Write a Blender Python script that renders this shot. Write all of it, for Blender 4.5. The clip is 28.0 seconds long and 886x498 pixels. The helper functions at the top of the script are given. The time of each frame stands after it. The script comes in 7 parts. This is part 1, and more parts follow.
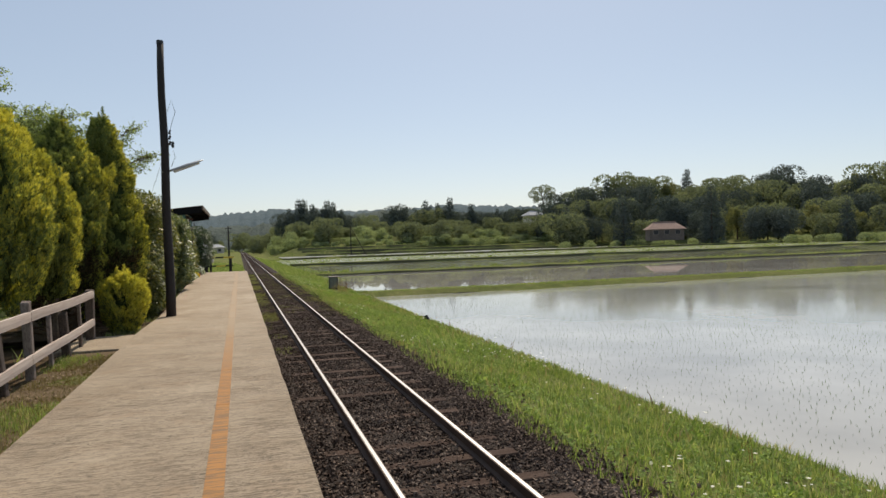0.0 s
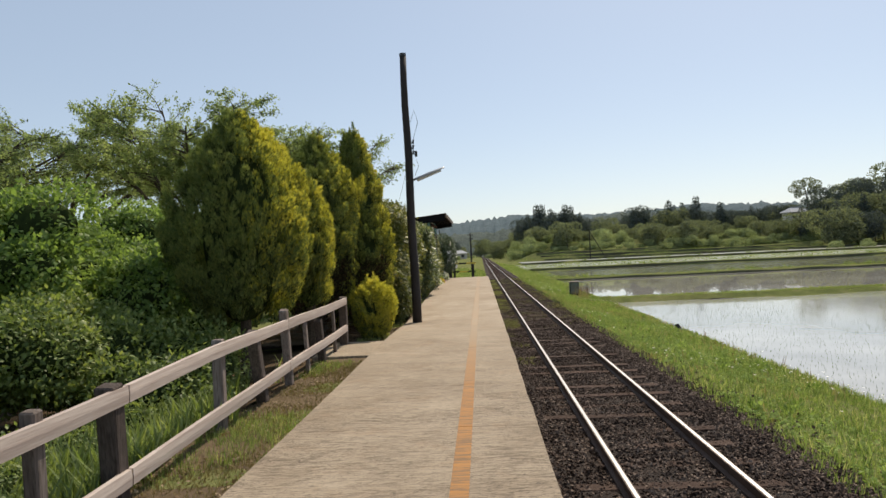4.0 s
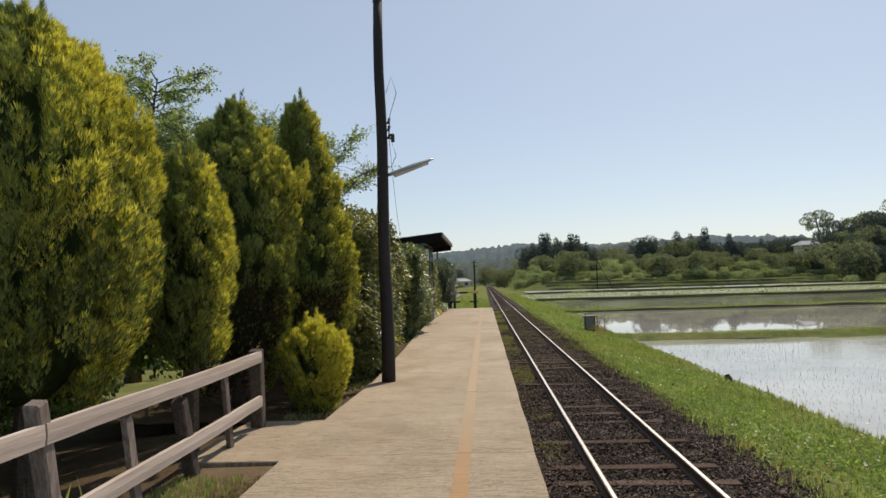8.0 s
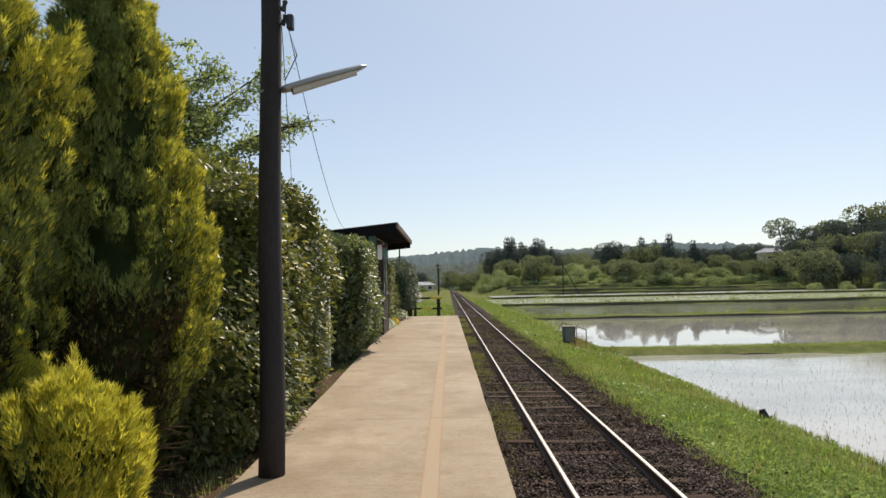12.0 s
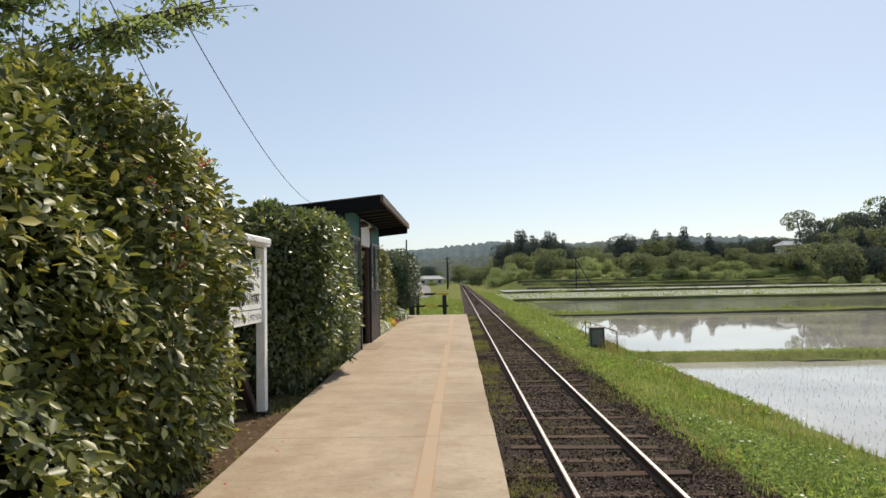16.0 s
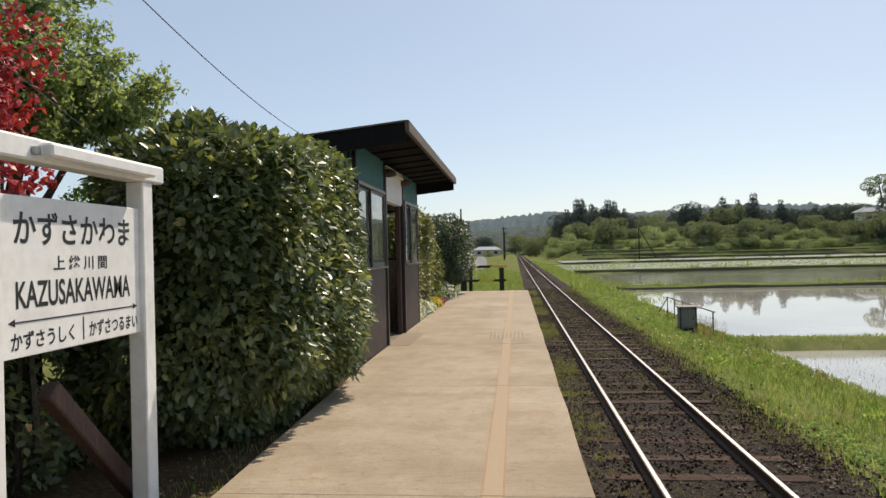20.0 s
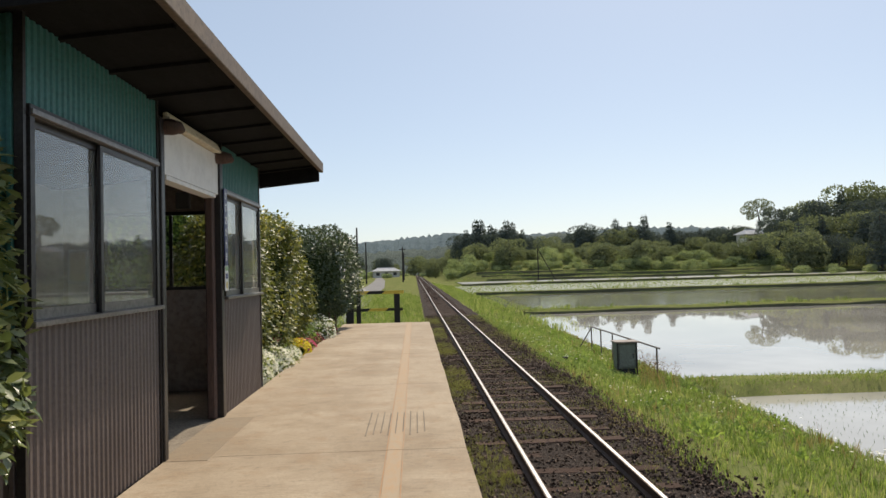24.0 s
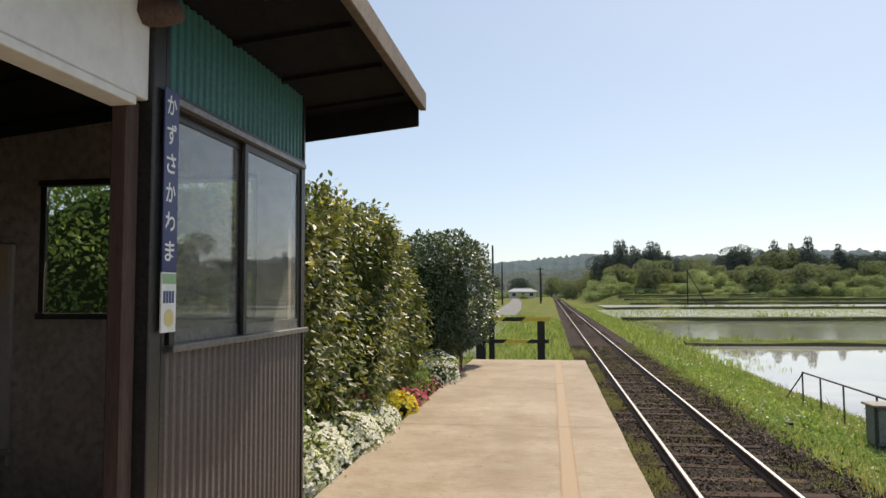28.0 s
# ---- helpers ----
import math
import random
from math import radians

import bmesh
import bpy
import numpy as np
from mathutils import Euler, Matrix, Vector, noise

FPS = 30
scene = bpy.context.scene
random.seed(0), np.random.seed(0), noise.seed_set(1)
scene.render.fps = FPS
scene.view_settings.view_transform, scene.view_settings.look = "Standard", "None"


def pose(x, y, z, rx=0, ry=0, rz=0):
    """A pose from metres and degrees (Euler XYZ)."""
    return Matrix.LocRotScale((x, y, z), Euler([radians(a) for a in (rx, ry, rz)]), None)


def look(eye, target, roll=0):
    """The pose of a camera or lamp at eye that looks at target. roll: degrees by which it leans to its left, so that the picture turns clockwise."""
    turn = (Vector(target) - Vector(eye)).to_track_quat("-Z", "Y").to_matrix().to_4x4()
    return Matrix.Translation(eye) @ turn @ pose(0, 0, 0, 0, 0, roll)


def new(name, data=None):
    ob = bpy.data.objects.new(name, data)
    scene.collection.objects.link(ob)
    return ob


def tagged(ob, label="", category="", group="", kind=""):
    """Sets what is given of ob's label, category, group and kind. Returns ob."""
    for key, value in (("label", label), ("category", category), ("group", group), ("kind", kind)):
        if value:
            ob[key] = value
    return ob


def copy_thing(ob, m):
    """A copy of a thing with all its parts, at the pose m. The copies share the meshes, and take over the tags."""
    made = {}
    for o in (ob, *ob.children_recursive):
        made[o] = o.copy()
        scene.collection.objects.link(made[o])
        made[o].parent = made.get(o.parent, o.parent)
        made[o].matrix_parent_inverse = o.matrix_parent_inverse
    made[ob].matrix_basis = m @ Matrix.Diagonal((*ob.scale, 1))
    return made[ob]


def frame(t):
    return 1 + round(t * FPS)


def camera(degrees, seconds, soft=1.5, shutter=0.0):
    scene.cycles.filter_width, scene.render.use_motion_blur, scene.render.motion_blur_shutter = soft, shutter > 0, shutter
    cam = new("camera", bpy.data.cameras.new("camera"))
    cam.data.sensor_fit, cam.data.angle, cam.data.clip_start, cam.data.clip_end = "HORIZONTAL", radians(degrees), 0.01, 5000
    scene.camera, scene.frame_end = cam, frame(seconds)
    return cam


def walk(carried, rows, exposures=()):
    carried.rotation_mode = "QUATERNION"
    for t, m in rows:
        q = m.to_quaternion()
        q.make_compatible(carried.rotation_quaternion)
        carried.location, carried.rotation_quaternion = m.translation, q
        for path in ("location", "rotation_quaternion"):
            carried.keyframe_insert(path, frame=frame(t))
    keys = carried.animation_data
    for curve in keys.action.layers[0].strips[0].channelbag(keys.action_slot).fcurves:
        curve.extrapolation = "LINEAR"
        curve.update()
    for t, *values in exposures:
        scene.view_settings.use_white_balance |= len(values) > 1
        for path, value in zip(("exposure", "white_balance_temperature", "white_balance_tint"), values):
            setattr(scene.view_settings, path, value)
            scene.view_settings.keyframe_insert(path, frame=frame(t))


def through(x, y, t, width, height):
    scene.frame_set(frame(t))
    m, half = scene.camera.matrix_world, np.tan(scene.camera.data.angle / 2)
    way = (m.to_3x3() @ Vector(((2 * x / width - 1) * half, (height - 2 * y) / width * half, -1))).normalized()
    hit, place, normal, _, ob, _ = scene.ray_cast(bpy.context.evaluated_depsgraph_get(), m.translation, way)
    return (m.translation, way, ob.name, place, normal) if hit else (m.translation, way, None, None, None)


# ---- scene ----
cam = camera(64.6, 28.0)
PATH = [
    (0, (-1.878, -17.77, 2.235), (-1.32, -15.85, 2.216), -1.7),
    (0.5, (-1.892, -17.745, 2.23), (-1.621, -15.764, 2.2), -1.4),
    (1, (-1.89, -17.762, 2.259), (-1.811, -15.765, 2.209), -1.0),
    (1.5, (-1.888, -17.72, 2.254), (-1.934, -15.722, 2.2), -0.9),
    (2, (-1.875, -17.678, 2.269), (-1.967, -15.681, 2.217), -1.1),
    (2.5, (-1.852, -17.675, 2.255), (-1.935, -15.677, 2.214), -1.8),
    (3, (-1.883, -17.573, 2.228), (-1.981, -15.576, 2.192), -2.8),
    (3.5, (-1.865, -17.336, 2.243), (-1.973, -15.339, 2.226), -2.9),
    (5.5, (-1.877, -14.745, 2.255), (-1.983, -12.752, 2.396), -1.8),
    (6, (-1.885, -14.149, 2.247), (-2.049, -12.161, 2.402), -2.2),
    (6.5, (-1.903, -13.54, 2.22), (-2.13, -11.557, 2.34), -1.7),
    (7, (-1.872, -12.903, 2.251), (-2.143, -10.923, 2.329), -2.0),
    (7.5, (-1.942, -12.217, 2.269), (-2.186, -10.232, 2.332), -1.1),
    (8, (-1.839, -11.555, 2.267), (-1.955, -9.56, 2.365), -1.7),
    (8.5, (-1.906, -10.869, 2.293), (-2.002, -8.875, 2.422), -1.3),
    (9, (-1.876, -10.158, 2.26), (-1.936, -8.165, 2.418), -1.6),
    (9.5, (-1.937, -9.42, 2.274), (-1.988, -7.427, 2.433), -2.0),
    (10, (-1.911, -8.767, 2.27), (-1.925, -6.773, 2.423), -2.4),
    (10.5, (-1.892, -8.104, 2.27), (-2.033, -6.112, 2.381), -2.3),
    (11, (-1.905, -7.476, 2.287), (-2.02, -5.481, 2.365), -1.8),
    (11.5, (-1.867, -6.782, 2.276), (-1.976, -4.787, 2.361), -1.8),
    (12, (-1.903, -6.127, 2.29), (-1.917, -4.13, 2.396), -1.1),
    (12.5, (-1.872, -5.337, 2.304), (-1.913, -3.339, 2.402), -2.2),
    (14.5, (-1.86, -2.938, 2.243), (-1.787, -0.944, 2.376), -1.0),
    (15, (-1.828, -2.381, 2.265), (-1.777, -0.385, 2.376), -0.4),
    (15.5, (-1.824, -1.74, 2.301), (-1.785, 0.258, 2.383), -0.5),
    (16, (-1.774, -1.033, 2.305), (-1.817, 0.964, 2.394), -1.1),
    (16.5, (-1.835, -0.375, 2.312), (-1.918, 1.621, 2.403), -1.1),
    (17, (-1.798, 0.352, 2.279), (-1.905, 2.344, 2.418), -2.2),
    (17.5, (-1.89, 1.018, 2.293), (-2.059, 3.008, 2.406), -1.8),
    (18, (-1.852, 1.668, 2.286), (-2.0, 3.661, 2.359), -2.3),
    (18.5, (-1.863, 2.266, 2.299), (-2.05, 4.257, 2.348), -1.4),
    (19, (-1.892, 2.736, 2.308), (-2.063, 4.729, 2.346), -1.7),
    (19.5, (-1.847, 3.217, 2.302), (-2.038, 5.207, 2.326), -1.4),
    (20, (-1.897, 3.789, 2.278), (-2.102, 5.779, 2.288), -1.4),
    (20.5, (-1.918, 4.365, 2.277), (-2.053, 6.36, 2.297), -2.1),
    (21, (-1.915, 5.06, 2.317), (-2.032, 7.056, 2.36), -1.8),
    (21.5, (-1.962, 5.78, 2.324), (-1.973, 7.78, 2.342), -1.5),
    (22, (-1.888, 6.526, 2.323), (-1.847, 8.526, 2.35), -1.8),
    (22.5, (-1.916, 7.244, 2.345), (-1.894, 9.244, 2.376), -0.8),
    (24.5, (-1.823, 10.146, 2.286), (-1.716, 12.142, 2.354), -1.7),
    (25, (-1.792, 10.782, 2.276), (-1.671, 12.777, 2.339), -1.6),
    (25.5, (-1.827, 11.541, 2.337), (-1.782, 13.538, 2.439), -1.5),
    (26, (-1.916, 12.164, 2.366), (-1.854, 14.16, 2.481), -0.7),
    (26.5, (-1.919, 12.834, 2.376), (-1.937, 14.831, 2.495), -0.9),
    (27, (-2.027, 13.459, 2.375), (-2.129, 15.452, 2.508), -0.4),
    (27.5, (-2.054, 14.063, 2.358), (-2.15, 16.056, 2.5), -1.0),
    (28, (-2.22, 14.688, 2.325), (-2.523, 16.661, 2.452), -0.3),
]
walk(cam, [(t, look(eye, target, roll)) for t, eye, target, roll in PATH], ((0, 0.22, 7150, 11.0), (1, 0.45, 7150, 11.0), (3, 0.4, 7150, 11.0), (6, 0.34, 7150, 11.0), (7, 0.6, 7150, 11.0), (8, 0.25, 7150, 11.0), (10, 0.38, 7150, 11.0), (17, 0.46, 7150, 11.0), (22, 0.38, 7150, 11.0), (28, 0.54, 7150, 11.0)))

# ---- light and exposure ----
SUN_AZ, SUN_EL = radians(25), radians(51)
world = bpy.data.worlds.new("sky")
scene.world = world
world.use_nodes = True
wn = world.node_tree
sky = wn.nodes.new("ShaderNodeTexSky")
sky.sky_type, sky.sun_disc = "NISHITA", False
sky.sun_elevation, sky.sun_rotation = SUN_EL, SUN_AZ
sky.air_density, sky.dust_density, sky.ozone_density = 0.85, 0.75, 0.8
haze = wn.nodes.new("ShaderNodeMix")  # thin spring haze evens out the clear sky
haze.data_type = "RGBA"
haze.inputs[0].default_value, haze.inputs[7].default_value = 0.42, (4.4, 5.6, 7.2, 1)
wn.links.new(sky.outputs[0], haze.inputs[6])
wn.links.new(haze.outputs[2], wn.nodes["Background"].inputs[0])
wn.nodes["Background"].inputs[1].default_value = 0.098
sun = new("sun", bpy.data.lights.new("sun", "SUN"))
sun.data.energy, sun.data.angle, sun.data.color = 3.6, radians(0.5), (1.0, 0.93, 0.82)
sun.matrix_world = look((0, 0, 0), (-math.sin(SUN_AZ) * math.cos(SUN_EL), -math.cos(SUN_AZ) * math.cos(SUN_EL), -math.sin(SUN_EL)))

# ---- helpers of this scene ----
rng = np.random.default_rng(7)


def thing(name, loc, label, category, group="", kind=""):
    e = new(name)
    e.location = loc
    e.empty_display_size = 0.1
    return tagged(e, label, category, group, kind)


def under(ob, parent, label=""):
    ob.parent = parent
    if parent.type == "EMPTY":
        ob.matrix_parent_inverse = Matrix.Translation(-Vector(parent.location))
    if label:
        ob["label"] = label
    return ob


def part(name, bm, material, parent, label="", smooth=False):
    me = bpy.data.meshes.new(name)
    if bm.faces:
        bmesh.ops.recalc_face_normals(bm, faces=bm.faces[:])
    for f in bm.faces:
        f.smooth = smooth
    bm.to_mesh(me)
    bm.free()
    me.materials.append(material)
    ob = new(name, me)
    return under(ob, parent, label) if parent else ob


def box(bm, x0, x1, y0, y1, z0, z1, bevel=0.0, m=None):
    r = bmesh.ops.create_cube(bm, size=1.0)
    vs = r["verts"]
    for v in vs:
        v.co = Vector(((x0 + x1) / 2 + v.co.x * (x1 - x0), (y0 + y1) / 2 + v.co.y * (y1 - y0), (z0 + z1) / 2 + v.co.z * (z1 - z0)))
    if m is not None:
        for v in vs:
            v.co = m @ v.co
    if bevel:
        es = list({e for v in vs for e in v.link_edges})
        bmesh.ops.bevel(bm, geom=es, offset=bevel, segments=1, affect="EDGES")
    return bm


def boxed(*a, **k):
    return box(bmesh.new(), *a, **k)


def turned(origin, rx=0, ry=0, rz=0):
    return Matrix.Translation(origin) @ pose(0, 0, 0, rx, ry, rz) @ Matrix.Translation(-Vector(origin))


def tube(bm, pts, radii, seg=8, caps=True):
    pts = [Vector(p) for p in pts]
    rings = []
    for i, p in enumerate(pts):
        d = (pts[min(i + 1, len(pts) - 1)] - pts[max(i - 1, 0)]).normalized()
        a = d.orthogonal().normalized() if abs(d.z) < 0.9 else Vector((1, 0, 0)).cross(d).normalized()
        b = d.cross(a).normalized()
        rings.append([bm.verts.new(p + radii[i] * (math.cos(k * 2 * math.pi / seg) * a + math.sin(k * 2 * math.pi / seg) * b)) for k in range(seg)])
    for r, s in zip(rings, rings[1:]):
        c = min(range(seg), key=lambda k: (s[k].co - r[0].co).length)
        for k in range(seg):
            bm.faces.new((r[k], r[(k + 1) % seg], s[(k + 1 + c) % seg], s[(k + c) % seg]))
    if caps:
        bm.faces.new(rings[0][::-1])
        bm.faces.new(rings[-1])
    return bm


def tubed(pts, radii, seg=8):
    return tube(bmesh.new(), pts, radii, seg)


def raw_mesh(name, verts, faces, material, smooth=False):
    """A mesh from arrays of vertices and of faces with one count of corners."""
    verts, faces = np.asarray(verts, np.float32), np.asarray(faces, np.int32)
    me = bpy.data.meshes.new(name)
    k = faces.shape[1]
    me.vertices.add(len(verts))
    me.vertices.foreach_set("co", verts.ravel())
    me.loops.add(faces.size)
    me.loops.foreach_set("vertex_index", faces.ravel())
    me.polygons.add(len(faces))
    me.polygons.foreach_set("loop_start", np.arange(0, faces.size, k, dtype=np.int32))
    me.polygons.foreach_set("loop_total", np.full(len(faces), k, np.int32))
    me.polygons.foreach_set("use_smooth", np.full(len(faces), smooth))
    me.update(calc_edges=True)
    me.materials.append(material)
    return me


def bulk_mesh(name, tv, tf, mats, locs, material, smooth=False):
    """Many copies of a small template joined into one mesh."""
    tv, tf = np.asarray(tv, float), np.asarray(tf)
    v = np.einsum("nij,kj->nki", mats, tv) + locs[:, None, :]
    f = tf[None] + (np.arange(len(locs)) * len(tv))[:, None, None]
    return raw_mesh(name, v.reshape(-1, 3), f.reshape(-1, tf.shape[1]), material, smooth)


def frames(ahead, normal, size):
    y = ahead / np.linalg.norm(ahead, axis=1, keepdims=True)
    z = normal - (normal * y).sum(1, keepdims=True) * y
    z /= np.linalg.norm(z, axis=1, keepdims=True) + 1e-9
    x = np.cross(y, z)
    return np.stack([x, y, z], -1) * np.asarray(size).reshape(-1, 1, 1)


LEAF_V = [(0, 0, 0), (-0.24, 0.42, 0.05), (0, 0.5, -0.03), (0.24, 0.42, 0.05), (0, 1, -0.08)]
LEAF_F = [(0, 2, 1), (0, 3, 2), (1, 2, 4), (2, 3, 4)]
LEAF2_V = [(0, 0, 0), (-0.28, 0.45, 0.04), (0.28, 0.45, 0.04), (0, 1, -0.05)]
LEAF2_F = [(0, 2, 1), (1, 2, 3)]
SPRAY_V = [(-0.09, 0, 0), (0.09, 0, 0), (-0.2, 0.95, 0.1), (0.03, 1.08, 0.0), (0.24, 0.9, -0.1)]
SPRAY_F = [(0, 1, 2), (0, 1, 4)]
OVAL_V = [(0, 0, 0), (-0.2, 0.24, 0.05), (-0.25, 0.6, 0.05), (0, 1, -0.06), (0.25, 0.6, 0.05), (0.2, 0.24, 0.05), (0, 0.5, -0.02)]
OVAL_F = [(6, 0, 1), (6, 1, 2), (6, 2, 3), (6, 3, 4), (6, 4, 5), (6, 5, 0)]
BLADE_V = [(-0.03, 0, 0), (0.03, 0, 0), (-0.022, 0.1, 0.55), (0.022, 0.1, 0.55), (0, 0.32, 1.0)]
BLADE_F = [(0, 1, 3), (0, 3, 2), (2, 3, 4)]


def tuft_template(n, spread, seed, wide=1.0):
    r = np.random.default_rng(seed)
    vs, fs = [], []
    for i in range(n):
        a, s, lean = r.uniform(0, 6.28), r.uniform(0.55, 1.0), r.uniform(0.4, 1.6)
        o = r.uniform(-spread, spread, 2)
        for x, y, z in BLADE_V:
            x, y = x * wide, y * lean
            vs.append((o[0] + s * (x * math.cos(a) - y * math.sin(a)), o[1] + s * (x * math.sin(a) + y * math.cos(a)), s * z))
        fs += [tuple(k + 5 * i for k in f) for f in BLADE_F]
    return vs, fs


def upright(n, size, lean=0.15):
    a = rng.uniform(0, 6.28, n)
    c, s, o = np.cos(a), np.sin(a), np.zeros(n)
    m = np.stack([np.stack([c, -s, o + rng.normal(0, lean, n)], 1), np.stack([s, c, o + rng.normal(0, lean, n)], 1), np.stack([o, o, o + 1], 1)], 1)
    return m * np.asarray(size).reshape(-1, 1, 1)


def lumps(p, freq, seed=0):
    """Smooth noise of -1 to 1 from summed waves."""
    r = np.random.default_rng(seed)
    out = np.zeros(len(p))
    for k in range(6):
        d = r.normal(size=3)
        d /= np.linalg.norm(d)
        out += np.sin(p @ d * freq * r.uniform(0.6, 1.6) + r.uniform(0, 6.28))
    return out / 3.2


def hedge_surface(n, c, rad, power, seed, amp=0.08, freq=3.0, floor=None):
    """Points and outward normals on a rounded box with an uneven surface."""
    r = np.random.default_rng(seed)
    rad = np.asarray(rad, float)
    areas = np.array([rad[1] * rad[2], rad[0] * rad[2], rad[0] * rad[1]])
    ax = r.choice(3, n, p=areas / areas.sum())
    p = r.uniform(-1, 1, (n, 3))
    p[np.arange(n), ax] = r.choice([-1, 1], n)
    p *= (np.abs(p) ** power).sum(1, keepdims=True) ** (-1 / power)
    nrm = np.sign(p) * np.abs(p) ** (power - 1) / rad
    nrm /= np.linalg.norm(nrm, axis=1, keepdims=True)
    q = p * rad
    q = q + nrm * (amp * lumps(q, freq, seed))[:, None] + nrm * (0.5 * amp * lumps(q, freq * 3.1, seed + 1))[:, None]
    q += np.asarray(c)
    if floor is not None:
        keep = q[:, 2] > floor
        q, nrm = q[keep], nrm[keep]
    return q, nrm


# closed hull that fills a crown; its dark colour stands in for shade inside
def core_mesh(name, c, rad, power, material, shrink, seed, floor=-99):
    nu, nv = 40, 20
    u, v = np.meshgrid(np.linspace(0, 2 * np.pi, nu, endpoint=False), np.linspace(0.001, np.pi - 0.001, nv))
    p = np.stack([np.cos(u) * np.sin(v), np.sin(u) * np.sin(v), np.cos(v)], -1).reshape(-1, 3)
    p *= (np.abs(p) ** power).sum(1, keepdims=True) ** (-1 / power)
    q = p * np.asarray(rad) * shrink
    q = q * (1 + 0.05 * lumps(q, 4.0, seed))[:, None] + np.asarray(c)
    q[:, 2] = np.maximum(q[:, 2], floor)
    f = [(i * nu + j, i * nu + (j + 1) % nu, (i + 1) * nu + (j + 1) % nu, (i + 1) * nu + j) for i in range(nv - 1) for j in range(nu)]
    return raw_mesh(name, q, f, material, True)


# ---- materials ----
def nodes_of(name):
    m = bpy.data.materials.new(name)
    m.use_nodes = True
    return m, m.node_tree, m.node_tree.nodes["Principled BSDF"]


def noise_node(nt, pos, scale, detail=6, rough=0.6, stretch=None):
    n = nt.nodes.new("ShaderNodeTexNoise")
    n.inputs["Scale"].default_value, n.inputs["Detail"].default_value, n.inputs["Roughness"].default_value = scale, detail, rough
    if stretch:
        mp = nt.nodes.new("ShaderNodeMapping")
        mp.inputs["Scale"].default_value = stretch
        nt.links.new(pos, mp.inputs["Vector"])
        pos = mp.outputs[0]
    nt.links.new(pos, n.inputs["Vector"])
    return n.outputs["Fac"]


def ramp(nt, fac, stops):
    r = nt.nodes.new("ShaderNodeValToRGB")
    while len(r.color_ramp.elements) < len(stops):
        r.color_ramp.elements.new(0.5)
    for e, (at, c) in zip(r.color_ramp.elements, stops):
        e.position, e.color = at, (*c, 1) if len(c) == 3 else c
    nt.links.new(fac, r.inputs[0])
    return r.outputs[0]


def mixed(nt, fac, a, b, kind="MIX"):
    m = nt.nodes.new("ShaderNodeMix")
    m.data_type, m.blend_type = "RGBA", kind
    for value, slot in ((fac, 0), (a, 6), (b, 7)):
        if isinstance(value, (int, float)):
            m.inputs[slot].default_value = value
        elif isinstance(value, tuple):
            m.inputs[slot].default_value = (*value, 1)
        else:
            nt.links.new(value, m.inputs[slot])
    return m.outputs[2]


def bumped(nt, b, height, strength, dist=0.01):
    n = nt.nodes.new("ShaderNodeBump")
    n.inputs["Strength"].default_value, n.inputs["Distance"].default_value = strength, dist
    nt.links.new(height, n.inputs["Height"])
    nt.links.new(n.outputs[0], b.inputs["Normal"])


def surface(name, c1, c2, c3=None, coarse=1.5, fine=40.0, rough=0.8, metal=0.0, bump=0.3, stretch=None, vary=0.0, dist=0.01, spec=0.5):
    """A material with two scales of colour noise and fine relief."""
    m, nt, b = nodes_of(name)
    pos = nt.nodes.new("ShaderNodeNewGeometry").outputs["Position"]
    big, small = noise_node(nt, pos, coarse, 5, 0.6, stretch), noise_node(nt, pos, fine, 6, 0.65, stretch)
    col = ramp(nt, big, [(0.35, c1), (0.65, c2)])
    col = mixed(nt, ramp(nt, small, [(0.42, (0, 0, 0)), (0.72, (1, 1, 1))]), col, c3 or tuple(x * 0.6 for x in c1))
    if vary:
        rnd = nt.nodes.new("ShaderNodeObjectInfo").outputs["Random"]
        col = mixed(nt, 1.0, col, ramp(nt, rnd, [(0, (1 - vary,) * 3), (1, (1.0,) * 3)]), "MULTIPLY")
    nt.links.new(col, b.inputs["Base Color"])
    b.inputs["Roughness"].default_value, b.inputs["Metallic"].default_value = rough, metal
    b.inputs["Specular IOR Level"].default_value = 0.05 if rough >= 0.9 else spec
    if bump:
        bumped(nt, b, small, bump, dist)
    return m


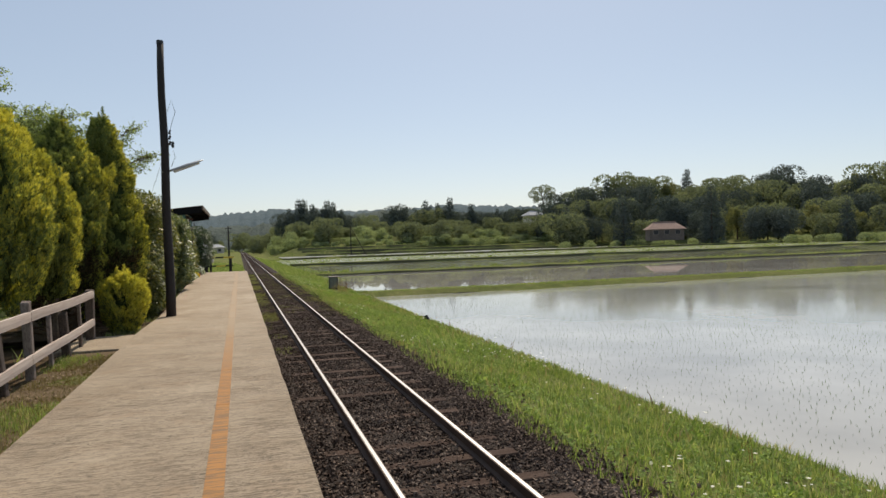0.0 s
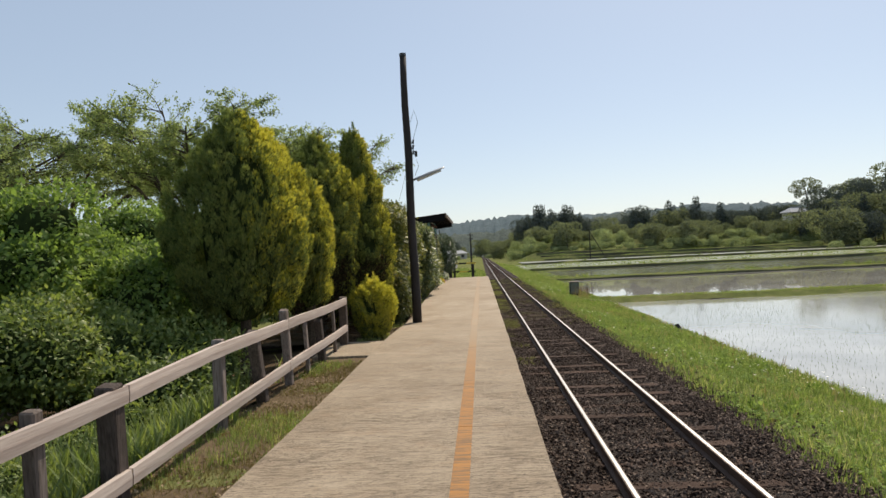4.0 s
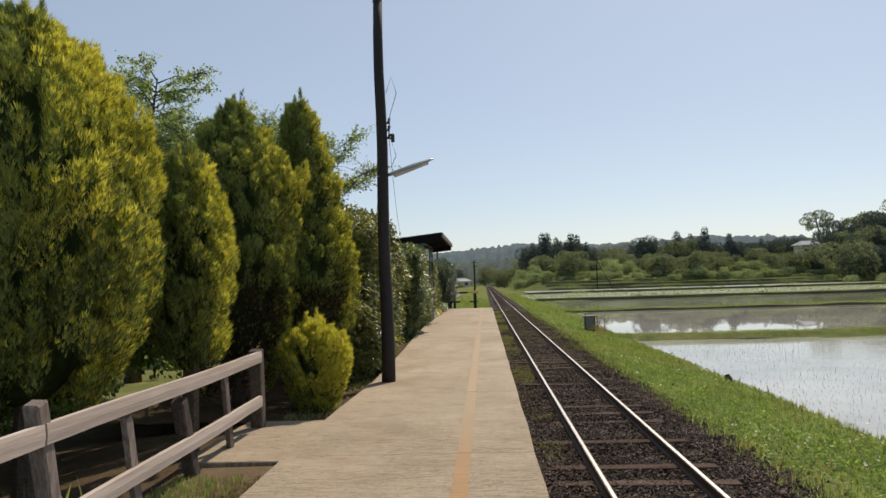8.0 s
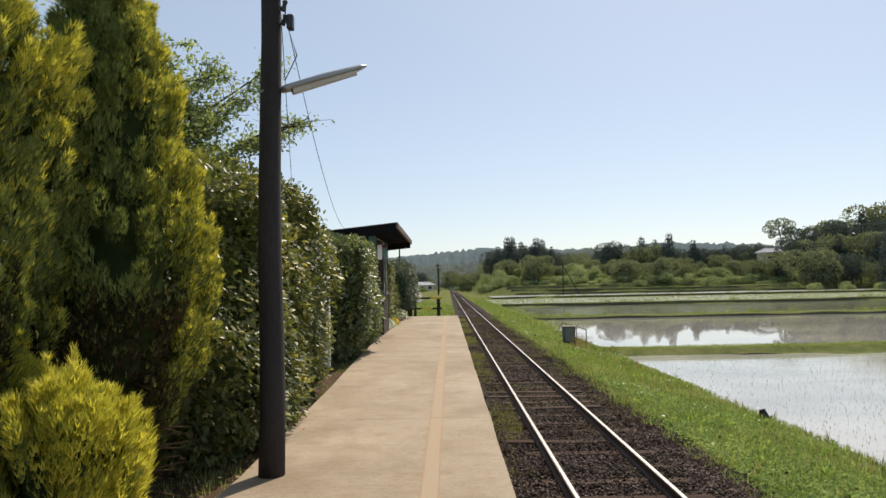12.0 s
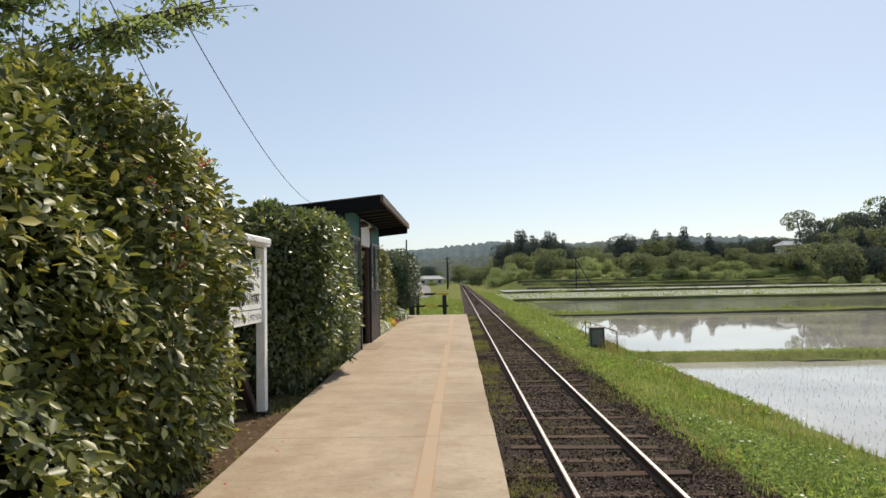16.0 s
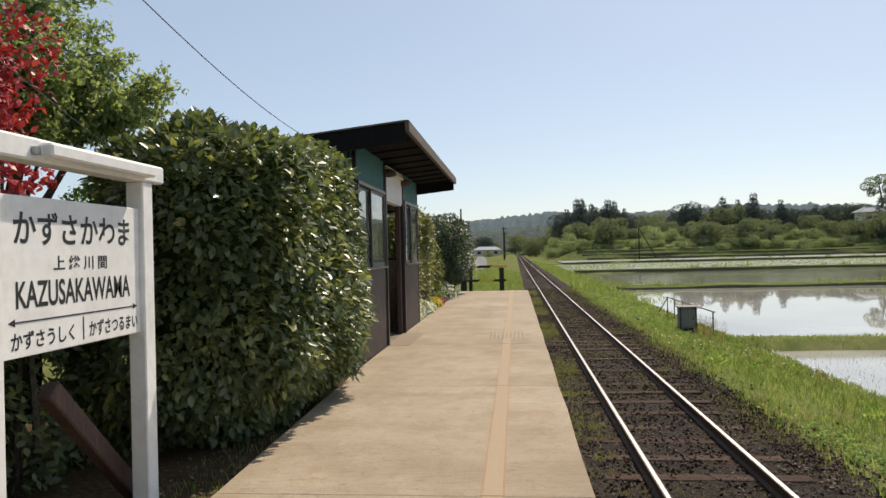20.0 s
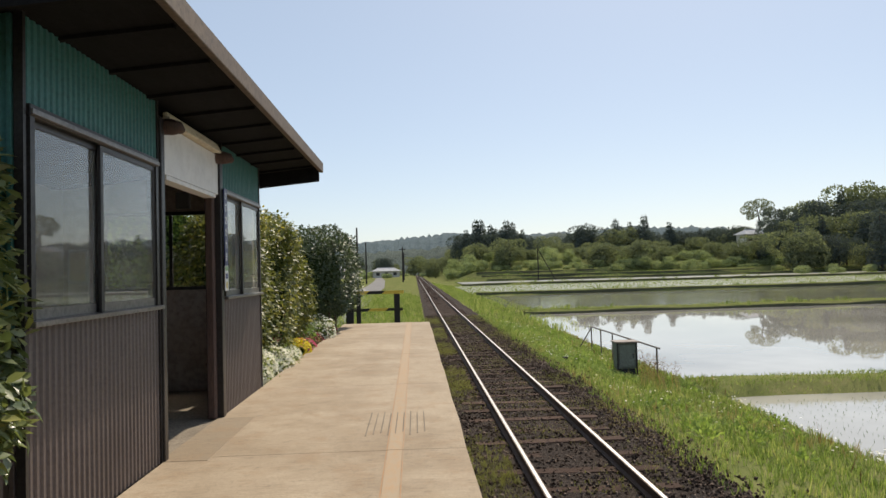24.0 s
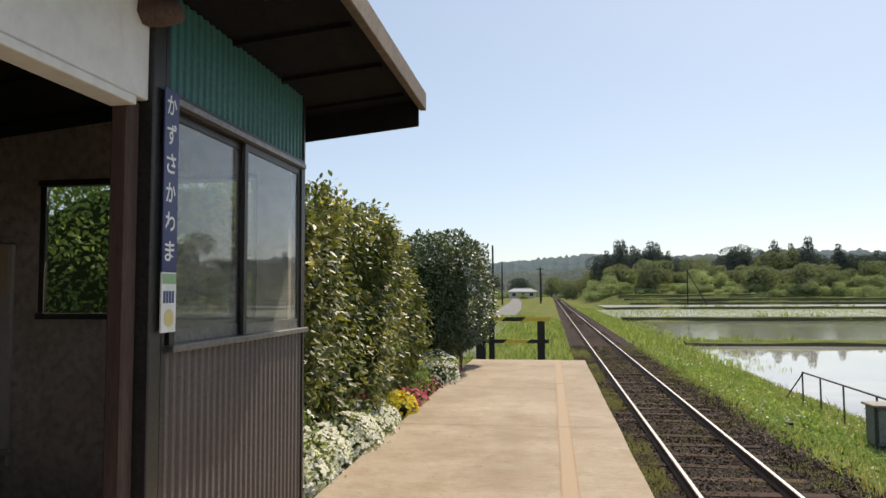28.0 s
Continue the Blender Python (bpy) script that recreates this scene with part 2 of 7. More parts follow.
def foliage(name, stops, rough=0.45, through=0.3, patch=1.2, spec=0.5, islands=0.8):
    """Leaves: each island its own tone, with larger patches; some light passes through."""
    m, nt, b = nodes_of(name)
    g = nt.nodes.new("ShaderNodeNewGeometry")
    big = noise_node(nt, g.outputs["Position"], patch, 3, 0.5)
    add = nt.nodes.new("ShaderNodeMath")
    add.operation = "MULTIPLY_ADD"
    nt.links.new(big, add.inputs[0])
    add.inputs[1].default_value = 1.1
    sub = nt.nodes.new("ShaderNodeMath")
    sub.operation = "MULTIPLY_ADD"
    nt.links.new(g.outputs["Random Per Island"], sub.inputs[0])
    sub.inputs[1].default_value, sub.inputs[2].default_value = islands, -0.05 - 0.5 * islands
    nt.links.new(sub.outputs[0], add.inputs[2])
    col = ramp(nt, add.outputs[0], stops)
    nt.links.new(col, b.inputs["Base Color"])
    b.inputs["Roughness"].default_value = rough
    b.inputs["Specular IOR Level"].default_value = spec
    if through:
        t = nt.nodes.new("ShaderNodeBsdfTranslucent")
        nt.links.new(mixed(nt, 1.0, col, (1.0, 1.0, 0.55), "MULTIPLY"), t.inputs["Color"])
        mx = nt.nodes.new("ShaderNodeMixShader")
        mx.inputs[0].default_value = through
        nt.links.new(b.outputs[0], mx.inputs[1])
        nt.links.new(t.outputs[0], mx.inputs[2])
        nt.links.new(mx.outputs[0], nt.nodes["Material Output"].inputs["Surface"])
    return m


def plain(name, c, rough=0.5, metal=0.0):
    return surface(name, c, tuple(x * 0.88 for x in c), tuple(x * 0.75 for x in c), 3.0, 60.0, rough, metal, 0.08)


def concrete_material(name, tint=1.0):
    """Tan concrete with crosswise broom grooves that hold dirt; coarse and worn at the old end."""
    m, nt, b = nodes_of(name)
    pos = nt.nodes.new("ShaderNodeNewGeometry").outputs["Position"]
    big = noise_node(nt, pos, 0.55, 5, 0.6)
    groove = noise_node(nt, pos, 1.0, 6, 0.8, (5.5, 46.0, 1.0))
    fine_groove = noise_node(nt, pos, 1.0, 4, 0.8, (26.0, 130.0, 1.0))
    patch = noise_node(nt, pos, 1.0, 5, 0.65, (0.7, 1.5, 1.0))
    stain = noise_node(nt, pos, 0.8, 6, 0.65)
    fine = noise_node(nt, pos, 70.0, 5, 0.7)
    sep = nt.nodes.new("ShaderNodeSeparateXYZ")
    nt.links.new(pos, sep.inputs[0])
    older = nt.nodes.new("ShaderNodeMapRange")
    nt.links.new(sep.outputs["Y"], older.inputs["Value"])
    for slot, value in (("From Min", -10.5), ("From Max", 1.0), ("To Min", 1.0), ("To Max", 0.22)):
        older.inputs[slot].default_value = value
    col = ramp(nt, big, [(0.3, (0.36 * tint, 0.285 * tint, 0.202 * tint)), (0.7, (0.45 * tint, 0.37 * tint, 0.275 * tint))])
    col = mixed(nt, ramp(nt, stain, [(0.45, (0, 0, 0)), (0.66, (0.8,) * 3)]), col, (0.26, 0.195, 0.13))
    blot = noise_node(nt, pos, 2.6, 6, 0.7)
    col = mixed(nt, ramp(nt, blot, [(0.52, (0, 0, 0)), (0.64, (0.5,) * 3)]), col, (0.3, 0.2, 0.12))
    grit = noise_node(nt, pos, 9.0, 5, 0.75)
    col = mixed(nt, ramp(nt, grit, [(0.56, (0, 0, 0)), (0.68, (0.55,) * 3)]), col, (0.17, 0.135, 0.1))
    dirt = mixed(nt, 1.0, ramp(nt, patch, [(0.32, (0.35,) * 3), (0.58, (1, 1, 1))]), older.outputs[0], "MULTIPLY")
    col = mixed(nt, mixed(nt, 1.0, dirt, (0.5, 0.5, 0.5), "MULTIPLY"), col, (0.25, 0.19, 0.13))
    lines = mixed(nt, 0.38, groove, fine_groove)
    col = mixed(nt, mixed(nt, 1.0, ramp(nt, lines, [(0.5, (0, 0, 0)), (0.53, (1, 1, 1))]), dirt, "MULTIPLY"), col, (0.1, 0.073, 0.049))
    col = mixed(nt, ramp(nt, fine, [(0.5, (0, 0, 0)), (0.66, (0.75,) * 3)]), col, (0.2, 0.165, 0.12))
    pits = noise_node(nt, pos, 1.0, 4, 0.7, (22.0, 38.0, 1.0))
    col = mixed(nt, mixed(nt, 1.0, ramp(nt, pits, [(0.6, (0, 0, 0)), (0.64, (0.85,) * 3)]), older.outputs[0], "MULTIPLY"), col, (0.07, 0.055, 0.042))
    nt.links.new(col, b.inputs["Base Color"])
    b.inputs["Roughness"].default_value = 0.85
    b.inputs["Specular IOR Level"].default_value = 0.3
    bumped(nt, b, mixed(nt, 0.3, mixed(nt, 1.0, lines, older.outputs[0], "MULTIPLY"), fine), 0.9, 0.01)
    return m


def water_material(name, mud, rough=0.04, ripple=0.04):
    m, nt, b = nodes_of(name)
    pos = nt.nodes.new("ShaderNodeNewGeometry").outputs["Position"]
    col = ramp(nt, noise_node(nt, pos, 0.15, 4, 0.6), [(0.3, mud), (0.7, tuple(x * 0.6 for x in mud))])
    nt.links.new(col, b.inputs["Base Color"])
    b.inputs["Roughness"].default_value, b.inputs["IOR"].default_value = rough, 1.33
    bumped(nt, b, noise_node(nt, pos, 1.0, 2, 0.5, (3.0, 1.2, 1.0)), ripple, 0.01)
    return m


def ground_material():
    m, nt, b = nodes_of("ground_cover")
    pos = nt.nodes.new("ShaderNodeNewGeometry").outputs["Position"]
    big, mid, fine = noise_node(nt, pos, 0.12, 4), noise_node(nt, pos, 1.3, 5), noise_node(nt, pos, 30.0, 6, 0.7)
    grass = ramp(nt, mid, [(0.3, (0.1, 0.12, 0.045)), (0.55, (0.145, 0.165, 0.06)), (0.75, (0.22, 0.2, 0.1))])
    grass = mixed(nt, ramp(nt, big, [(0.45, (0, 0, 0)), (0.7, (0.6,) * 3)]), grass, (0.19, 0.18, 0.085))
    col = mixed(nt, ramp(nt, fine, [(0.5, (0, 0, 0)), (0.75, (0.8,) * 3)]), grass, (0.08, 0.07, 0.035))
    nt.links.new(col, b.inputs["Base Color"])
    b.inputs["Roughness"].default_value, b.inputs["Specular IOR Level"].default_value = 1.0, 0.0
    bumped(nt, b, fine, 0.5, 0.03)
    return m


CONCRETE = concrete_material("broomed_concrete")
CONCRETE_EDGE = surface("old_concrete", (0.2, 0.17, 0.14), (0.3, 0.26, 0.21), (0.12, 0.1, 0.08), 1.2, 30, 0.9)
GROUND = ground_material()
BALLAST = surface("ballast_soil", (0.022, 0.017, 0.015), (0.042, 0.033, 0.028), (0.095, 0.078, 0.068), 1.2, 26, 0.95, 0, 1.0, None, 0, 0.05)
STONE = foliage("ballast_stone", [(0.1, (0.036, 0.025, 0.02)), (0.5, (0.09, 0.063, 0.05)), (0.9, (0.21, 0.16, 0.128))], 0.95, 0.0, 1.0, 0.1)
SOIL = surface("dry_soil", (0.125, 0.09, 0.057), (0.185, 0.135, 0.085), (0.07, 0.05, 0.032), 1.5, 40, 0.95, 0, 0.6, None, 0, 0.02)
RAIL_SIDE = surface("rusty_rail", (0.07, 0.042, 0.03), (0.11, 0.065, 0.045), (0.04, 0.028, 0.022), 3, 60, 0.75, 0.2, 0.3)
RAIL_TOP = surface("polished_rail", (0.5, 0.485, 0.47), (0.42, 0.405, 0.39), (0.33, 0.31, 0.295), 2, 40, 0.5, 1.0, 0.05)
SLEEPER = surface("weathered_sleeper", (0.085, 0.056, 0.045), (0.135, 0.093, 0.074), (0.05, 0.034, 0.028), 2.0, 18, 0.9, 0, 0.6, (1, 6, 6), 0.35)
WATER = water_material("paddy_water", (0.44, 0.42, 0.38), 0.02, 0.012)
WATER_NEAR = water_material("shallow_paddy_water", (0.46, 0.45, 0.41), 0.08, 0.09)
WATER_FAR = water_material("rippled_paddy_water", (0.34, 0.33, 0.3), 0.3, 0.1)
WATER_WEEDY = water_material("still_weedy_water", (0.2, 0.2, 0.13), 0.1, 0.05)
WATER_GREEN = water_material("weedy_paddy_water", (0.075, 0.085, 0.045))
FENCE_WOOD = surface("weathered_plank", (0.42, 0.34, 0.295), (0.56, 0.475, 0.42), (0.36, 0.275, 0.235), 2.6, 9, 0.85, 0, 0.4, (1, 0.18, 5), 0.15)
POST_WOOD = surface("grey_post_wood", (0.21, 0.17, 0.15), (0.34, 0.29, 0.26), (0.11, 0.085, 0.073), 2.0, 14, 0.9, 0, 0.5, (4, 4, 0.4), 0.4)
DARK_POST = surface("dark_post_wood", (0.1, 0.08, 0.07), (0.17, 0.14, 0.125), (0.05, 0.04, 0.035), 2.0, 14, 0.9, 0, 0.6, (4, 4, 0.4), 0.3)
POLE_WOOD = surface("tarred_pole", (0.022, 0.017, 0.016), (0.04, 0.031, 0.028), (0.012, 0.01, 0.01), 1.0, 25, 0.85, 0, 0.4, (4, 4, 0.3))
DARK_WOOD = surface("dark_stained_wood", (0.075, 0.042, 0.034), (0.12, 0.07, 0.055), (0.04, 0.025, 0.02), 2.5, 20, 0.7, 0, 0.3, (4, 4, 0.5))
WHITE = surface("white_paint", (0.84, 0.83, 0.81), (0.78, 0.77, 0.75), (0.7, 0.69, 0.67), 1.5, 9, 0.5, 0, 0.03)
CREAM_PAINT = surface("aged_cream_paint", (0.62, 0.55, 0.43), (0.7, 0.63, 0.5), (0.45, 0.38, 0.28), 2.0, 14, 0.6, 0, 0.05)
BLACK = plain("black_paint", (0.02, 0.02, 0.022), 0.5)
GREY_METAL = plain("grey_metal", (0.35, 0.36, 0.37), 0.4, 0.6)
# near-black green of the hulls, painting the shade between leaves
CROWN_SHADE = foliage("crown_shade", [(0.2, (0.018, 0.028, 0.012)), (0.9, (0.045, 0.062, 0.022))], 1.0, 0.0, 9.0, 0.0)
BARK = surface("bark", (0.09, 0.07, 0.055), (0.14, 0.115, 0.09), (0.05, 0.04, 0.03), 4, 30, 0.9, 0, 0.6)
GOLD = foliage("golden_cypress_tips", [(0.15, (0.42, 0.41, 0.08)), (0.5, (0.6, 0.56, 0.11)), (0.85, (0.78, 0.7, 0.17))], 0.85, 0.5, 1.5, 0.1, 0.7)
GOLD_GREEN = foliage("cypress_green", [(0.15, (0.15, 0.2, 0.075)), (0.5, (0.23, 0.275, 0.095)), (0.85, (0.34, 0.37, 0.12))], 0.85, 0.36, 1.5, 0.1, 0.7)
GOLD_SHADE = foliage("cypress_shade_green", [(0.15, (0.06, 0.08, 0.035)), (0.85, (0.13, 0.15, 0.055))], 0.9, 0.35, 1.5, 0.05, 0.7)
DEAD_SPRAY = foliage("dead_cypress_sprays", [(0.1, (0.03, 0.027, 0.016)), (0.7, (0.06, 0.048, 0.028)), (0.97, (0.13, 0.085, 0.045))], 0.95, 0.15, 2.0, 0.05)
TWIG = surface("dry_twigs", (0.13, 0.075, 0.045), (0.2, 0.12, 0.075), (0.07, 0.04, 0.025), 5, 40, 0.9, 0, 0.3)
MUD = surface("shaded_wet_mud", (0.05, 0.042, 0.03), (0.085, 0.075, 0.045), (0.1, 0.12, 0.04), 1.2, 9, 0.8, 0, 0.5, None, 0, 0.04)
STRAW = foliage("straw", [(0.1, (0.28, 0.22, 0.1)), (0.9, (0.5, 0.42, 0.22))], 0.8, 0.35, 0.8, 0.15)
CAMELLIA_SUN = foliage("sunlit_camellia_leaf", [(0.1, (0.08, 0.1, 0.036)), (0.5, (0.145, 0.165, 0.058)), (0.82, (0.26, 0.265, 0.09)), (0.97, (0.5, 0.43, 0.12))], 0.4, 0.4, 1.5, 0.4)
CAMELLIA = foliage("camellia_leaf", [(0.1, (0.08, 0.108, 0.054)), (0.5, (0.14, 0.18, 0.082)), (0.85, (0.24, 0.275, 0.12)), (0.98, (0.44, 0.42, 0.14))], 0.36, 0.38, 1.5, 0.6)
HOLLY = foliage("dark_evergreen_leaf", [(0.1, (0.045, 0.072, 0.045)), (0.6, (0.08, 0.115, 0.062)), (0.97, (0.15, 0.185, 0.09))], 0.36, 0.25, 1.5, 0.4)
SHRUB = foliage("shrub_leaf", [(0.1, (0.11, 0.16, 0.055)), (0.55, (0.205, 0.275, 0.09)), (0.95, (0.36, 0.41, 0.15))], 0.5, 0.48, 1.0, 0.3)
BRIGHT = foliage("spring_leaf", [(0.1, (0.125, 0.2, 0.065)), (0.55, (0.21, 0.315, 0.095)), (0.95, (0.35, 0.46, 0.165))], 0.5, 0.55, 0.8, 0.15)
CHERRY = foliage("cherry_leaf", [(0.1, (0.17, 0.23, 0.12)), (0.55, (0.27, 0.34, 0.17)), (0.95, (0.4, 0.46, 0.24))], 0.6, 0.6, 0.8, 0.15)
RED_LEAF = foliage("red_new_leaf", [(0.1, (0.24, 0.02, 0.03)), (0.55, (0.5, 0.04, 0.06)), (0.95, (0.62, 0.11, 0.1))], 0.4, 0.3, 1.0)
GRASS = foliage("bank_grass", [(0.05, (0.115, 0.165, 0.055)), (0.4, (0.2, 0.285, 0.09)), (0.7, (0.31, 0.395, 0.14)), (0.95, (0.47, 0.46, 0.25))], 0.85, 0.55, 0.9, 0.1, 1.0)
WEED = foliage("broad_weed_leaf", [(0.05, (0.13, 0.2, 0.06)), (0.55, (0.26, 0.36, 0.11)), (0.95, (0.44, 0.54, 0.2))], 0.8, 0.5, 0.6, 0.1)
DRY_GRASS = foliage("dry_grass", [(0.1, (0.10, 0.10, 0.035)), (0.5, (0.22, 0.18, 0.08)), (0.95, (0.34, 0.27, 0.13))], 0.8, 0.3, 0.8, 0.2)
RICE = foliage("rice_seedling", [(0.1, (0.06, 0.1, 0.03)), (0.9, (0.13, 0.19, 0.06))], 0.6, 0.3, 1.0, 0.3)
# cedar, broadleaf and thicket greens are greyed to carry distance haze
CEDAR = foliage("cedar_foliage", [(0.1, (0.065, 0.085, 0.085)), (0.9, (0.12, 0.145, 0.135))], 0.9, 0.25, 0.3, 0.2)
BROAD = foliage("broadleaf_foliage", [(0.1, (0.135, 0.16, 0.115)), (0.5, (0.19, 0.22, 0.15)), (0.95, (0.27, 0.295, 0.19))], 0.9, 0.5, 0.1, 0.2)
WILLOW = foliage("pale_thicket_leaf", [(0.1, (0.2, 0.25, 0.155)), (0.5, (0.3, 0.36, 0.21)), (0.9, (0.43, 0.48, 0.29))], 0.9, 0.5, 0.12, 0.1)
BAMBOO = foliage("bamboo_foliage", [(0.1, (0.15, 0.165, 0.08)), (0.9, (0.3, 0.29, 0.15))], 0.9, 0.5, 0.15, 0.2)

# ---- the ground and the track ----
PLAT_Z, EDGE_X, PLAT_END = 0.67, -1.42, 32.4


def step(a, b, v):
    t = np.clip((v - a) / (b - a), 0, 1)
    return t * t * (3 - 2 * t)


# bunds between the paddies (centre line, half width) and the level of the paddy behind each
BUNDS = ((28.7, 1.7, -1.42), (65.0, 2.4, -1.42), (106.0, 1.3, -1.19), (157.5, 1.2, -0.94), (194.0, 1.2, -0.54), (208.5, 1.2, 0.3), (224.0, 1.2, 1.3), (240.0, 1.4, 2.4))


def height(x, y):
    """The lie of the land."""
    yy = y - 0.03 * np.maximum(x - 7, 0)
    right = np.interp(x, [1.3, 1.75, 3.0, 4.2, 5.6, 6.3, 7.0], [-0.2, -0.26, -0.55, -0.82, -1.08, -1.26, -1.42])
    field = np.full(np.shape(yy), -1.42)
    for c, w, level in BUNDS:
        field = np.where(yy > c, level, field)
    for c, w, level in BUNDS:
        field = np.maximum(field, level + 0.47 - 2.2 * np.maximum(np.abs(yy - c) / w - 0.45, 0))
    r = np.hypot(x + 2, y + 18)
    az = np.degrees(np.arctan2(x + 2, y + 18))
    field = field + step(246, 262, r) * 2.0 + step(262, 345, r) * (2 + 10 * step(24, 32, az))
    inland = step(8, 18, x)
    right = np.maximum(right, np.where(x > 5, np.where(field < -0.9, field, -0.95 + (field + 0.95) * inland), -9))
    past = step(PLAT_END - 0.4, PLAT_END + 0.6, y)
    side = np.interp(x, [-30, -9, -6, -4.6, -3.7, -1.62, -1.46], [-0.2, 0.1, 0.35, 0.5, 0.52, 0.3, -0.2])
    open_left = np.interp(x, [-60, -14, -8, -4.5, -2.4, -1.6, -1.2], [-0.3, 0.0, 0.3, 0.35, 0.2, -0.1, -0.2])
    left = side * (1 - past) + open_left * past
    return np.where(x < -1.3, left, np.where(x < 1.3, -0.2, right))


def ground_z(x, y):
    return float(height(np.array([float(x)]), np.array([float(y)]))[0])


gx = np.concatenate([[-3000, -1200, -500, -250, -120, -60, -35, -22, -15, -11, -9], np.arange(-8, -1.75, 0.4), [-1.62, -1.46, -1.2, -0.6, 0, 0.6], np.arange(1.3, 9.0, 0.3), [9.5, 10.5, 12, 14, 17, 21, 26, 33, 42, 53, 66, 82, 100, 120, 145, 170, 200, 230, 260, 300, 350, 420, 600, 1200, 3000]])
gy = np.concatenate([[-3000, -1000, -300, -120, -60, -40, -30], np.arange(-24, 80, 0.6), np.arange(80, 268, 0.85), np.arange(268, 360, 6), [380, 420, 500, 700, 1200, 3000]])
mx, my = np.meshgrid(gx, gy)
mz = height(mx.ravel(), my.ravel())
rough_ground = 0.03 * lumps(np.stack([mx.ravel(), my.ravel(), mz * 0], 1), 2.2, 4) * (np.abs(mx.ravel()) > 1.5)
gv = np.stack([mx.ravel(), my.ravel(), mz + rough_ground], 1)
nx_, ny_ = len(gx), len(gy)
ii, jj = np.meshgrid(np.arange(nx_ - 1), np.arange(ny_ - 1))
a0 = (jj * nx_ + ii).ravel()
gf = np.stack([a0, a0 + 1, a0 + 1 + nx_, a0 + nx_], 1)
ground = tagged(new("ground", raw_mesh("ground", gv, gf, GROUND, True)), "grassy ground with bunds between flooded paddies", "ground", kind="structure")

# ballast bed
bx = np.array([-1.4, -1.15, -0.8, -0.5, -0.2, 0.2, 0.5, 0.8, 1.15, 1.45, 1.75])
by = np.concatenate([np.arange(-24, 60, 0.35), np.arange(60, 520, 4)])
mx, my = np.meshgrid(bx, by)
pz = np.interp(mx, [-1.4, -0.5, 0.5, 1.2, 1.75], [-0.13, -0.145, -0.145, -0.16, -0.24]).ravel()
pv = np.stack([mx.ravel(), my.ravel(), pz], 1)
pv[:, 2] += 0.012 * lumps(pv, 9.0, 5)
ii, jj = np.meshgrid(np.arange(len(bx) - 1), np.arange(len(by) - 1))
a0 = (jj * len(bx) + ii).ravel()
bed = tagged(new("track_bed", raw_mesh("track_bed", pv, np.stack([a0, a0 + 1, a0 + 1 + len(bx), a0 + len(bx)], 1), BALLAST, True)), "dark earthy ballast bed of a single track", "track bed", kind="structure")

n = 96000
sp = np.stack([np.concatenate([rng.uniform(-1.38, 1.75, n - 26000), rng.normal(1.6, 0.32, 26000)]), np.concatenate([rng.uniform(-18, 8, n // 2), rng.uniform(-18, 48, n - n // 2)])[rng.permutation(n)], np.zeros(n)], 1)
sp[:, 2] = np.interp(sp[:, 0], [-1.4, -0.5, 0.5, 1.2, 1.75, 2.2], [-0.125, -0.14, -0.14, -0.155, -0.235, -0.36])
OCT_V = [(1, 0, 0), (-0.9, 0.1, 0), (0, 1, 0.1), (0.1, -0.9, 0), (0.1, 0, 0.7), (0, 0.1, -0.6)]
OCT_F = [(0, 2, 4), (2, 1, 4), (1, 3, 4), (3, 0, 4), (2, 0, 5), (1, 2, 5)]
d = rng.normal(size=(n, 3))
u = rng.normal(size=(n, 3))
ballast = new("ballast_stones", bulk_mesh("ballast_stones", OCT_V, OCT_F, frames(d, u, rng.uniform(0.016, 0.036, n) * np.where(sp[:, 1] > 26, 1.2, 1.0)), sp, STONE))
tagged(ballast, "loose dark brown crushed stones between the sleepers", "ballast", kind="stuff")

# paddies: water lies over the beds between the bunds
for k, (x0, y0, y1, z, wm, text) in enumerate(((4.5, -400, 28.2, -1.23, WATER_NEAR, "flooded rice paddy with rows of small seedlings"), (4.5, 29.4, 64.2, -1.23, WATER, "flooded muddy paddy mirroring the sky"), (4.5, 66.0, 105.4, -1.23, WATER_WEEDY, "weedy flooded paddy mirroring dark trees"), (6.2, 106.6, 157.0, -1.0, WATER_FAR, "flooded paddy with dense green seedlings"), (9, 158, 193.4, -0.75, WATER_FAR, "bright rippled flooded paddy"), (17, 194.6, 208, -0.38, WATER_GREEN, "far weedy flooded paddy"), (19, 209, 223.4, 0.42, WATER_FAR, "narrow flooded terrace below the wood"))):
    x1 = 320
    wv = [(x0, y0 + 0.03 * max(x0 - 7, 0), z), (x1, y0 + 0.03 * (x1 - 7), z), (x1, y1 + 0.03 * (x1 - 7), z), (x0, y1 + 0.03 * max(x0 - 7, 0), z)]
    tagged(new("water", raw_mesh("water", wv, [(0, 1, 2, 3)], wm)), text, "paddy water", "paddies", "structure")

